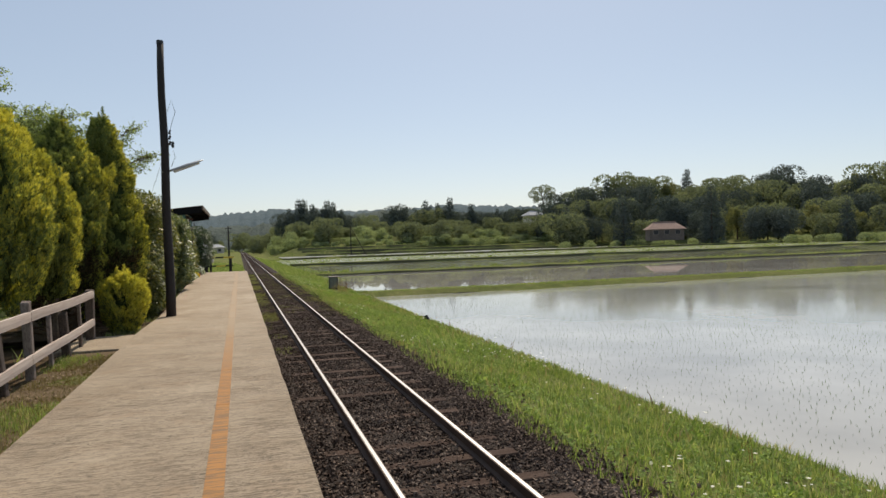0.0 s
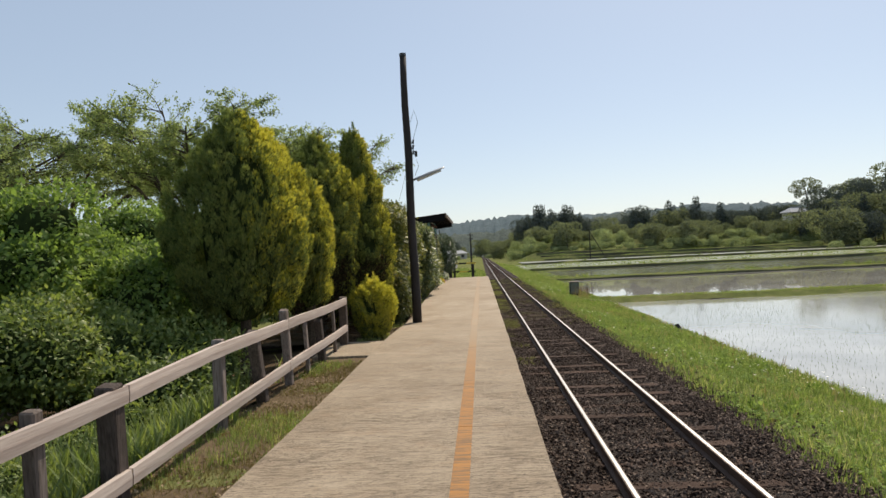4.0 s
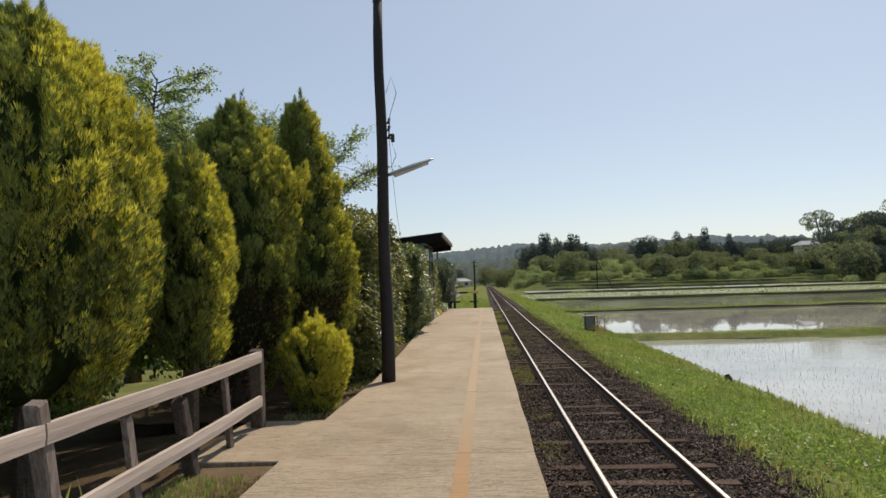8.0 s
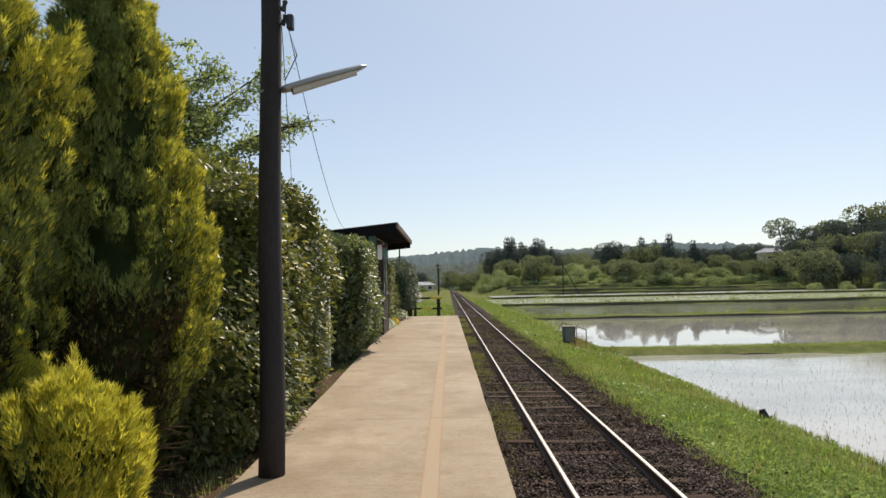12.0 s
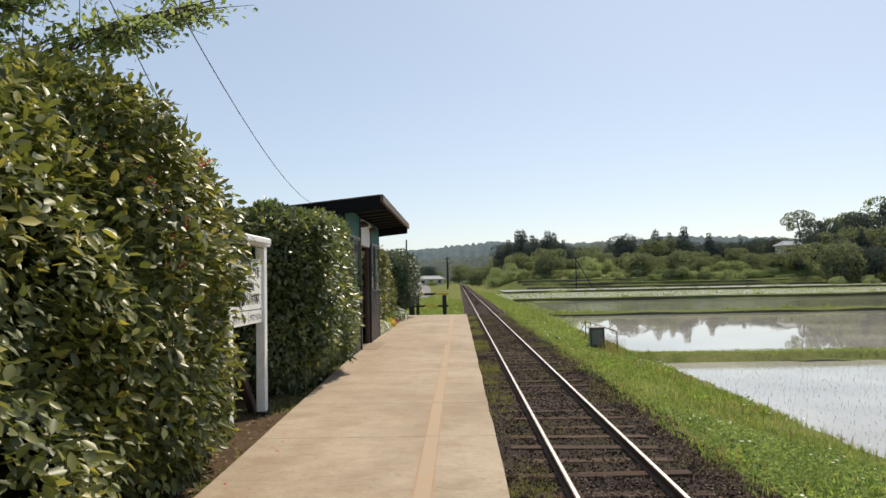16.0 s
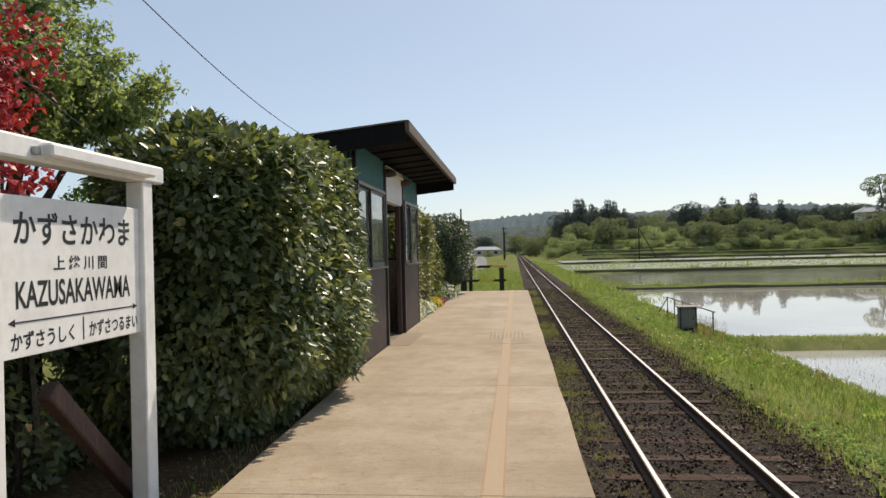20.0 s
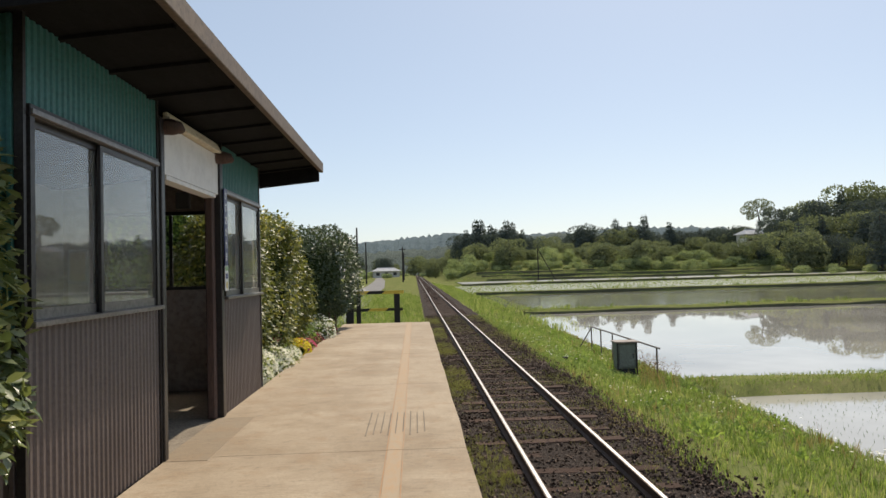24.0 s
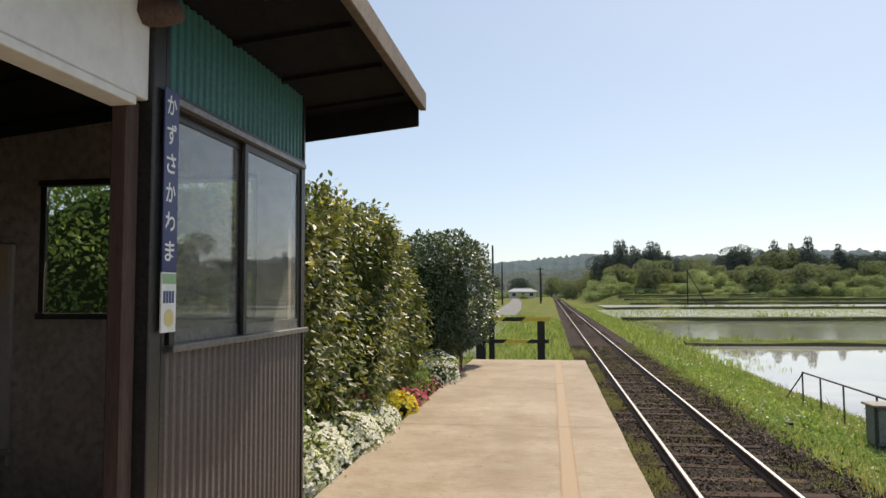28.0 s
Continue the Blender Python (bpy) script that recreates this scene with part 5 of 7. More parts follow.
            tube(bmw, [o_, o_.lerp(e_, 0.6) + Vector((0, 0, 0.05)), e_], [0.014, 0.009, 0.003], 4, False)
        part("dry_twig_tangle", bmw, TWIG, t, "dry brown bare twigs")["kind"] = "stuff"
    inner = core_mesh("inner_foliage", (base[0] + lean[0] * 0.4, base[1], base[2] + skirt * 0.5 + h * 0.46), (radius * 0.7, radius * 0.7 * squash, h * 0.43), 2.2, CROWN_SHADE, 0.76, seed, base[2] + 0.15)
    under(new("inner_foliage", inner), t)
    part("trunk", tubed([base + (0, 0, -0.1), base + (0.02, 0, h * 0.3), base + (lean[0] * 0.8, 0.02, h * 0.85)], [0.11, 0.08, 0.02], 8), BARK, t)
    return t


cypress("golden_cypress", (-5.62, -6.0, 0.4), 4.72, 1.06, 0.4, 1, "broad golden-green cypress tree behind the fence", gold=0.1, skirt=0.8, blunt=2.6)
cypress("golden_cypress", (-5.02, -4.2, 0.45), 3.85, 0.45, 0.45, 2, "slim golden cypress between larger ones", gold=0.2, skirt=0.95, blunt=1.9)
cypress("golden_cypress", (-5.42, -1.6, 0.45), 5.1, 0.9, 0.55, 3, "tall dark golden cypress tree", gold=-0.05, bare_to=0.36, skirt=0.3, blunt=2.3)
cypress("golden_cypress", (-4.66, -0.3, 0.45), 5.4, 0.74, 0.36, 4, "tall slender golden cypress by the lamp pole", gold=-0.05, bare_to=0.3, skirt=0.4, blunt=1.45, lean=(-0.16, 0.0))
cypress("golden_cypress", (-4.22, -1.9, 0.45), 1.9, 0.4, 0.5, 5, "low bright yellow cypress bush at the platform edge", gold=1.15, skirt=0.02, blunt=2.6)


# ---- hedges ----
def leafy(name, c, rad, power, n, size, material, seed, label, category, group="", amp=0.12, freq=2.6, floor=0.45, core=0.76, stems=0, dense_core=True, leaf="fine"):
    r = np.random.default_rng(seed)
    t = thing(name, (c[0], c[1], max(floor, c[2] - rad[2])), label, category, group)
    p, nrm = hedge_surface(n, c, rad, power, seed, amp, freq, floor)
    k = len(p)
    p = p + nrm * np.where(r.uniform(0, 1, k) < 0.14, r.uniform(0, 0.13, k), -r.exponential(0.06, k))[:, None] + r.normal(0, 0.015, (k, 3))
    if leaf == "fine":
        ahead = nrm * 0.55 + r.normal(0, 0.5, (k, 3)) + np.array([0, 0, -0.25])
        up = nrm * 0.8 + np.array([0, 0, 0.75]) + r.normal(0, 0.35, (k, 3))
        tv, tf = OVAL_V, OVAL_F
    else:
        ahead = nrm * 0.5 + r.normal(0, 0.6, (k, 3)) + np.array([0, 0, 0.15])
        up = nrm * 0.8 + np.array([0, 0, 0.7]) + r.normal(0, 0.45, (k, 3))
        tv, tf = LEAF2_V, LEAF2_F
    under(new("leaves", bulk_mesh("leaves", tv, tf, frames(ahead, up, r.uniform(0.65, 1.15, k) * size), p, material, leaf == "fine")), t)
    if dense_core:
        under(new("inner_foliage", core_mesh("inner_foliage", c, np.maximum(np.array(rad) * 0.45, np.array(rad) - 1.5 * amp - 0.14), power, CROWN_SHADE, 1.0, seed, floor - 0.1)), t)
    for s in range(stems):
        y = c[1] - rad[1] * 0.8 + 1.6 * rad[1] * (s + 0.5) / stems
        x = c[0] + rad[0] * r.uniform(-0.2, 0.55)
        part("stem", tubed([(x, y, floor - 0.15), (x + r.normal(0, 0.06), y + r.normal(0, 0.08), floor + 0.5), (x + r.normal(0, 0.1), y + r.normal(0, 0.15), floor + 1.2)], [0.035, 0.03, 0.018], 6), BARK, t)
    return t


HED = "hedges along the platform"
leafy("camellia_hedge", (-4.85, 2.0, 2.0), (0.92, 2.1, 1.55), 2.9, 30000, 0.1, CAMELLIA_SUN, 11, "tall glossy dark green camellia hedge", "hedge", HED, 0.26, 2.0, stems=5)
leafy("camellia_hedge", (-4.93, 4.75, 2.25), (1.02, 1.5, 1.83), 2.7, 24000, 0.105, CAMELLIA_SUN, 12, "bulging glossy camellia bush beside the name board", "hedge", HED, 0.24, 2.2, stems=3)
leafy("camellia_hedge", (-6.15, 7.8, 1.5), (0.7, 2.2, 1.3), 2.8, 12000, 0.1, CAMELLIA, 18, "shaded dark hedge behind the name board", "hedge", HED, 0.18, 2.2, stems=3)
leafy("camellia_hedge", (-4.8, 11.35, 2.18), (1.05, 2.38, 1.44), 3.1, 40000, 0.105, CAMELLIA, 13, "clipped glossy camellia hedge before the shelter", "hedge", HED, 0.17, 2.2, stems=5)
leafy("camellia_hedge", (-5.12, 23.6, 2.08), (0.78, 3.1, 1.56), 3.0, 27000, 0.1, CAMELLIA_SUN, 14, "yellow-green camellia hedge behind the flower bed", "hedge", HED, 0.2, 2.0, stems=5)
leafy("camellia_hedge", (-4.66, 30.1, 2.3), (0.98, 2.0, 1.32), 2.5, 24000, 0.085, HOLLY, 15, "rounded dark camellia hedge at the platform end", "hedge", HED, 0.2, 2.0, stems=4)
leafy("shrub", (-8.2, 24.7, 2.2), (2.5, 1.5, 2.3), 2.6, 30000, 0.1, BRIGHT, 17, "leafy green bush beyond the end window", "shrub", "", 0.25, 2.0, core=0.62, leaf="two")
leafy("camellia_hedge", (-8.6, 17.2, 2.0), (0.8, 3.6, 1.9), 3.0, 14000, 0.095, BRIGHT, 16, "bright green hedge behind the shelter", "hedge", HED, 0.2, 2.0, leaf="two")

# ---- shrubs behind the fence ----
SHR = "shrubs behind the fence"
def bushy(name, spots, n, size, material, seed, label, lift=0.0):
    """A shrub of many overlapping leafy lobes, scattered over a box of spots."""
    r = np.random.default_rng(seed)
    (x0, x1), (y0, y1), (z0, z1), k, (r0, r1) = spots
    t = thing(name, ((x0 + x1) / 2, (y0 + y1) / 2, 0.3), label, "shrub", SHR)
    P, N = [], []
    for q in range(k):
        f = r.uniform(0, 1, 3)
        rad = r.uniform(r0, r1)
        dome = 1 - 0.55 * ((2 * f[0] - 1) ** 2 + (2 * f[1] - 1) ** 2) / 2
        c = (x0 + (x1 - x0) * f[0], y0 + (y1 - y0) * f[1], z0 + ((z1 - z0) * dome - rad) * (0.25 + 0.75 * f[2] ** 0.5))
        rads = np.array([rad, rad, rad * r.uniform(0.6, 0.85)])
        p, nn = hedge_surface(n // k, c, rads, 2.0, seed + q, 0.16 * rad, 3.2 / rad, 0.3)
        P.append(p), N.append(nn)
        under(new("inner_foliage", core_mesh("inner_foliage", c, rads, 2.0, CROWN_SHADE, 0.62, seed + q, 0.2)), t)
    p, nn = np.concatenate(P), np.concatenate(N)
    m = len(p)
    p = p + nn * np.where(r.uniform(0, 1, m) < 0.2, r.uniform(0, 0.14, m), -r.exponential(0.05, m))[:, None]
    ahead = nn * 0.6 + r.normal(0, 0.6, (m, 3))
    up = nn * 0.7 + np.array([0, 0, 0.8]) + r.normal(0, 0.4, (m, 3))
    under(new("leaves", bulk_mesh("leaves", LEAF2_V, LEAF2_F, frames(ahead, up, r.uniform(0.6, 1.25, m) * size), p, material)), t)
    return t


bushy("shrub", ((-5.9, -4.95), (-16.4, -12.4), (0.35, 1.3), 12, (0.25, 0.42)), 22000, 0.045, SHRUB, 340, "low small-leaved shrub leaning on the fence")
bushy("shrub", ((-6.0, -5.1), (-12.0, -8.0), (0.35, 1.0), 10, (0.22, 0.36)), 14000, 0.045, SHRUB, 360, "low dark shrub behind the fence rails")
bushy("shrub", ((-8.4, -5.7), (-10.6, -7.0), (0.4, 2.3), 22, (0.4, 0.7)), 60000, 0.075, SHRUB, 210, "large dark small-leaved shrub with uneven top")
bushy("shrub", ((-9.4, -6.3), (-14.4, -10.4), (0.3, 2.35), 24, (0.45, 0.75)), 60000, 0.075, SHRUB, 240, "large dark small-leaved shrub with reddish young leaves")
bushy("shrub", ((-11.2, -6.7), (-8.2, -4.2), (0.8, 3.9), 34, (0.5, 0.9)), 90000, 0.095, BRIGHT, 270, "tall bright green bush in spring leaf")
bushy("shrub", ((-10.4, -6.9), (-4.4, 0.4), (0.8, 4.1), 30, (0.55, 0.95)), 80000, 0.095, BRIGHT, 300, "rounded bright green bush behind the cypresses")
leafy("shrub", (-6.1, -14.6, 0.9), (0.8, 1.1, 0.7), 2.2, 8000, 0.05, SHRUB, 23, "low light green shrub by the fence", "shrub", SHR, 0.14, 3.0, 0.3, leaf="two")
leafy("shrub", (-5.6, -12.0, 0.65), (0.5, 0.8, 0.5), 2.2, 5000, 0.045, SHRUB, 24, "low weedy shrub by the fence", "shrub", SHR, 0.12, 3.0, 0.3, leaf="two")
bushy("shrub", ((-15.0, -11.0), (-17.0, -12.0), (0.5, 3.5), 18, (0.6, 1.1)), 60000, 0.095, BRIGHT, 430, "tall green bush in full leaf")
leafy("photinia", (-5.72, 8.5, 3.4), (0.42, 0.62, 0.72), 2.2, 2600, 0.075, RED_LEAF, 28, "photinia shrub with bright red new leaves", "shrub", "", 0.4, 3.6, 0.4, dense_core=False, leaf="two", stems=3)


# ---- spreading cherry trees ----
def cherry(base, seed, reach, height_, label, lean=(0, 0), leaf_n=11, size=0.085, material=CHERRY, tips=(), thick=1.0, limbs=11):
    """A vase of long limbs that arch outward, with level sprays of leafy twigs along them."""
    r = np.random.default_rng(seed)
    t = thing("cherry_tree", base, label, "cherry tree", "cherry trees")
    twigs, bmt = [], bmesh.new()
    b0 = Vector(base)
    fork = b0 + Vector((lean[0] * 0.2, lean[1] * 0.2, height_ * 0.24))
    tube(bmt, [b0 - Vector((0, 0, 0.2)), b0.lerp(fork, 0.5) + Vector((0.05, 0.03, 0)), fork], [0.22, 0.17, 0.14], 9)
    part("trunk", bmt, BARK, t, smooth=True)
    for k in range(limbs + len(tips)):
        a = k * 2.4 + r.uniform(-0.25, 0.25)
        out = math.sqrt((k + 0.6) / limbs) * r.uniform(0.88, 1.08)
        end = fork + Vector((math.cos(a) * reach * out + lean[0], math.sin(a) * reach * out + lean[1], height_ * (0.66 - 0.17 * out * out + r.uniform(-0.04, 0.04))))
        if k >= limbs:
            end = Vector(tips[k - limbs])
        mid = fork.lerp(end, 0.5) + Vector((r.normal(0, 0.15), r.normal(0, 0.15), 0.1 * height_ * min(out, 1)))
        bml = bmesh.new()
        main = [fork, fork.lerp(mid, 0.5) + Vector((0, 0, 0.08)), mid, mid.lerp(end, 0.5) + Vector((0, 0, 0.12)), end]
        tube(bml, main, [w_ * thick for w_ in (0.09, 0.075, 0.055, 0.035, 0.012)], 6, False)
        along = (end - fork)
        along.z = 0
        along = along.normalized() if along.length > 0.1 else Vector((1, 0, 0))
        for q in range(26):
            s = r.uniform(0.48, 1.0)
            o = mid.lerp(end, (s - 0.5) / 0.5) if s > 0.5 else fork.lerp(mid, s / 0.5)
            turn_ = r.choice([-1, 1]) * r.uniform(0.25, 1.25)
            d = (Matrix.Rotation(turn_, 3, "Z") @ along) + Vector((0, 0, r.uniform(-0.05, 0.5)))
            e = o + d.normalized() * r.uniform(0.6, 1.5) * min(1.0, reach / 2.5) * (0.55 if k >= limbs else 1.0)
            tube(bml, [o, o.lerp(e, 0.5) + Vector((0, 0, 0.09)), e], [0.02 * thick, 0.012 * thick, 0.004], 4, False)
            twigs.append((o.lerp(e, 0.25), e))
            for w in range(4):
                o2 = o.lerp(e, r.uniform(0.3, 0.95)) + Vector((0, 0, 0.04))
                d2 = (Matrix.Rotation(r.choice([-1, 1]) * r.uniform(0.4, 1.1), 3, "Z") @ d.normalized()) + Vector((0, 0, r.normal(0.05, 0.25)))
                e2 = o2 + d2.normalized() * r.uniform(0.25, 0.6)
                tube(bml, [o2, e2], [0.007, 0.003], 3, False)
                twigs.append((o2, e2))
        part("limb", bml, BARK, t)
    P = []
    for o, e in twigs:
        s = r.uniform(0.15, 1.05, (leaf_n, 1))
        P.append(np.array(o) * (1 - s) + np.array(e) * s + r.normal(0, 0.05, (leaf_n, 3)))
    P = np.concatenate(P)
    k = len(P)
    lv = bulk_mesh("leaves", LEAF2_V, LEAF2_F, frames(r.normal(0, 1, (k, 3)) + [0, 0, -0.4], r.normal(0, 0.5, (k, 3)) + [0, 0, 1], r.uniform(0.6, 1.2, k) * size), P, material)
    under(new("leaves", lv), t)
    return t


cherry((-10.5, 5.2, 0.2), 31, 4.5, 7.8, "large spreading cherry tree with fresh green leaves", (-0.3, 0.0), 36, 0.088, limbs=15)
cherry((-17.5, 8.5, 0.0), 32, 5.0, 8.2, "large cherry tree behind the shrubs", (0, 0), 18, 0.09, limbs=13)
cherry((-17.0, 1.0, 0.0), 33, 5.0, 7.4, "wide cherry tree with drooping twigs", (0, 0), 18, 0.09, limbs=13)
cherry((-7.4, 4.1, 0.3), 34, 1.8, 6.3, "young cherry tree leaning over the hedge", (0.0, 0.2), 12, 0.085, CHERRY, ((-4.35, 6.3, 5.35), (-5.6, 4.4, 5.6), (-5.1, 5.6, 5.9)), 0.6, limbs=11)
cherry((-9.9, 13.8, 0.2), 35, 1.8, 6.6, "cherry tree behind the red photinia", (0.2, 0.0), 30, 0.11, CHERRY, limbs=11)


# ---- flower bed ----
def mound(name, c, rad, leaf_mat, n, label, bloom=None, blooms=0, seed=0, leaf_size=0.05, bloom_size=0.03):
    t = leafy(name, c, rad, 2.0, n, leaf_size, leaf_mat, seed, label, "flowers", "flower bed", 0.06, 6.0, 0.5, 0.8, leaf="two")
    if blooms:
        r = np.random.default_rng(seed + 500)
        p, nrm = hedge_surface(blooms, c, np.array(rad) * 1.04, 2.0, seed, 0.06, 6.0, c[2] - rad[2] * 0.4)
        k = len(p)
        pv = [(0, 0, 0.12)] + [(math.cos(a), math.sin(a), 0.3 * (i % 2)) for i, a in enumerate(np.linspace(0, 2 * np.pi, 8, endpoint=False))]
        pf = [(0, 1 + i, 1 + (i + 1) % 8) for i in range(8)]
        up = nrm + r.normal(0, 0.35, (k, 3)) + [0.15, -0.2, 0.5]
        under(new("blossoms", bulk_mesh("blossoms", pv, pf, frames(np.cross(up, r.normal(size=(k, 3))), up, r.uniform(0.7, 1.2, k) * bloom_size), p + nrm * 0.02, bloom)), t, "small open blossoms")
    return t


PETAL = foliage("white_petal", [(0.1, (0.78, 0.76, 0.66)), (0.9, (0.9, 0.88, 0.8))], 0.6, 0.3, 2, 0.2)
YPETAL = foliage("yellow_petal", [(0.1, (0.75, 0.58, 0.03)), (0.9, (0.88, 0.75, 0.09))], 0.6, 0.3, 2, 0.2)
RED_DULL = foliage("dull_red_leaf", [(0.1, (0.1, 0.04, 0.035)), (0.9, (0.22, 0.08, 0.06))], 0.7, 0.3, 2, 0.2)
RPETAL = foliage("crimson_petal", [(0.1, (0.4, 0.03, 0.09)), (0.9, (0.7, 0.12, 0.22))], 0.6, 0.3, 2, 0.2)
bedsoil = tagged(part("flower_bed_soil", boxed(-5.4, -4.16, 20.3, 32.0, 0.35, 0.6, 0.03), SOIL, None), "dark soil of the flower bed", "soil", kind="structure")
for k, (x, y, r0, h) in enumerate(((-4.5, 20.75, 0.28, 0.24), (-4.52, 21.4, 0.34, 0.3), (-4.46, 22.15, 0.36, 0.34), (-4.5, 22.9, 0.32, 0.3), (-4.46, 23.6, 0.3, 0.27))):
    mound("marguerite", (x, y, 0.68), (r0, r0 + 0.12, h), SHRUB, 1500, "white marguerite mound in the flower bed", PETAL, 1400, 60 + k, 0.055, 0.023)
mound("pansy", (-4.3, 24.4, 0.7), (0.17, 0.2, 0.2), SHRUB, 300, "bright yellow pansies at the bed edge", YPETAL, 320, 70, 0.04, 0.032)
mound("carnation", (-4.42, 25.2, 0.68), (0.25, 0.5, 0.2), SHRUB, 500, "crimson flowers among dark leaves", RPETAL, 330, 71, 0.05, 0.034)
mound("carnation", (-4.72, 23.6, 0.8), (0.2, 0.35, 0.3), SHRUB, 400, "magenta flowers behind the white mounds", RPETAL, 200, 72, 0.05, 0.032)
mound("carnation", (-4.4, 26.6, 0.66), (0.25, 0.8, 0.2), RED_DULL, 900, "low dull red ground cover", RPETAL, 60, 73, 0.05, 0.025)
mound("marguerite", (-4.4, 27.9, 0.75), (0.4, 0.55, 0.42), SHRUB, 900, "rounded mound of white flowers", PETAL, 1000, 74, 0.06, 0.023)
mound("leafy_clump", (-4.7, 26.4, 0.75), (0.4, 0.7, 0.42), BRIGHT, 1500, "fresh green leafy clump", None, 0, 75, 0.07)
mound("carnation", (-4.25, 28.9, 0.65), (0.2, 0.3, 0.2), SHRUB, 300, "dark red flowers by the hedge foot", RPETAL, 60, 76, 0.05, 0.025)
mound("leafy_clump", (-4.5, 20.6, 0.95), (0.22, 0.3, 0.42), SHRUB, 700, "leafy green clump at the shelter corner", PETAL, 40, 77, 0.06)


# ---- grass and weeds ----
def on_ground(x, y):
    return np.stack([x, y, height(x, y)], 1)


def scatter(name, n, xs, ys, tmpl, size, material, label, dens=None, lift=0.0):
    x, y = rng.uniform(*xs, n), rng.uniform(*ys, n)
    p = on_ground(x, y)
    if dens is not None:
        keep = rng.uniform(0, 1, n) < dens(p)
        p = p[keep]
    p[:, 2] += lift
    k = len(p)
    o = new(name, bulk_mesh(name, tmpl[0], tmpl[1], upright(k, rng.uniform(size[0], size[1], k)), p, material))
    return tagged(o, label, "grass", kind="stuff")


MOSS = foliage("track_moss", [(0.1, (0.2, 0.2, 0.085)), (0.6, (0.3, 0.31, 0.13)), (0.95, (0.42, 0.41, 0.2))], 0.85, 0.4, 1.2, 0.1)
T7, T5 = tuft_template(8, 0.25, 1), tuft_template(5, 0.2, 2, 1.4)
bank = lambda p: np.clip(1.15 - 0.6 * np.abs(p[:, 0] - 3.7) / 2.4 + 0.35 * lumps(p, 1.3, 8), 0, 1)
scatter("bank_grass", 46000, (1.5, 6.35), (-17, 48), T5, (0.06, 0.2), GRASS, "fresh green grass on the railway bank", bank)
scatter("bank_grass", 6000, (1.7, 8.5), (48, 160), T5, (0.25, 0.5), GRASS, "fresh green grass on the far railway bank")
scatter("dry_grass", 12000, (1.6, 6.4), (-17, 48), T5, (0.05, 0.15), DRY_GRASS, "brownish dry grass at the paddy edge", lambda p: np.clip(-0.1 + 0.3 * (p[:, 0] - 4.0) + 0.5 * lumps(p, 0.9, 9), 0, 1))
scatter("bund_grass", 26000, (6.0, 60), (26.6, 31.2), T5, (0.05, 0.13), GRASS, "short grass on the paddy bund", lambda p: (p[:, 2] > -1.2) * np.clip(1.3 - p[:, 0] / 60, 0, 1))
scatter("bund_grass", 5000, (7.0, 90), (62.4, 67.6), T5, (0.1, 0.22), GRASS, "short grass on the far paddy bund", lambda p: (p[:, 2] > -1.2) * 1.0)
scatter("meadow_grass", 8000, (-9, -1.5), (32.9, 75), T5, (0.15, 0.35), GRASS, "meadow grass beyond the platform end")


scatter("tall_grass", 5200, (1.9, 5.8), (-17, 48), tuft_template(9, 0.3, 31, 0.8), (0.15, 0.33), GRASS, "taller clumps of grass on the bank", lambda p: np.clip(1.6 * lumps(p, 1.1, 33) - 0.35, 0, 1))
scatter("straw", 2600, (1.7, 6.4), (-17, 48), T5, (0.1, 0.3), STRAW, "bleached straw and seed stalks on the bank", lambda p: np.clip(0.2 + 0.9 * lumps(p, 1.7, 35), 0, 1))


# knee-high weed clumps along the lower edge of the ballast
n = 240
x, y = rng.uniform(2.1, 5.4, n), rng.uniform(-17, 46, n)
p = on_ground(x, y)
p = p[rng.uniform(0, 1, n) < np.clip(0.5 + 0.9 * lumps(p, 0.9, 91), 0, 1)]
q_ = np.repeat(p, 70, 0)
k = len(q_)
size_ = np.repeat(rng.uniform(0.12, 0.3, len(p)), 70)
off_ = rng.normal(0, 1, (k, 3))
off_ *= (rng.uniform(0.3, 1.0, k) / np.linalg.norm(off_, axis=1))[:, None] * size_[:, None]
off_[:, 2] = np.abs(off_[:, 2]) * 1.1
tagged(new("weed_clumps", bulk_mesh("weed_clumps", LEAF2_V, LEAF2_F, frames(off_ + [0, 0, 0.05], rng.normal(0, 0.5, (k, 3)) + [0, 0, 1], rng.uniform(0.05, 0.1, k)), q_ + off_, WEED)), "leafy green weed clumps on the bank", "weeds", kind="stuff")


# broad-leaved weeds in bright patches on the bank, white clover heads, tall docks
def rosettes(n, spread, seed):
    r = np.random.default_rng(seed)
    vs, fs = [], []
    for i in range(n):
        a, e = r.uniform(0, 6.28), r.uniform(0.25, 1.0)
        s = r.uniform(0.5, 1.0)
        o = np.append(r.uniform(-spread, spread, 2), r.uniform(0.2, 0.9))
        d = np.array([math.cos(a) * math.cos(e), math.sin(a) * math.cos(e), math.sin(e) * 0.6])
        w = np.array([-math.sin(a), math.cos(a), 0.0])
        u = np.cross(d, w)
        for x, y, z in LEAF2_V:
            vs.append(tuple(o + s * 0.75 * (x * 1.5 * w + y * d + z * u)))
        fs += [tuple(k + 4 * i for k in f) for f in LEAF2_F]
    return vs, fs


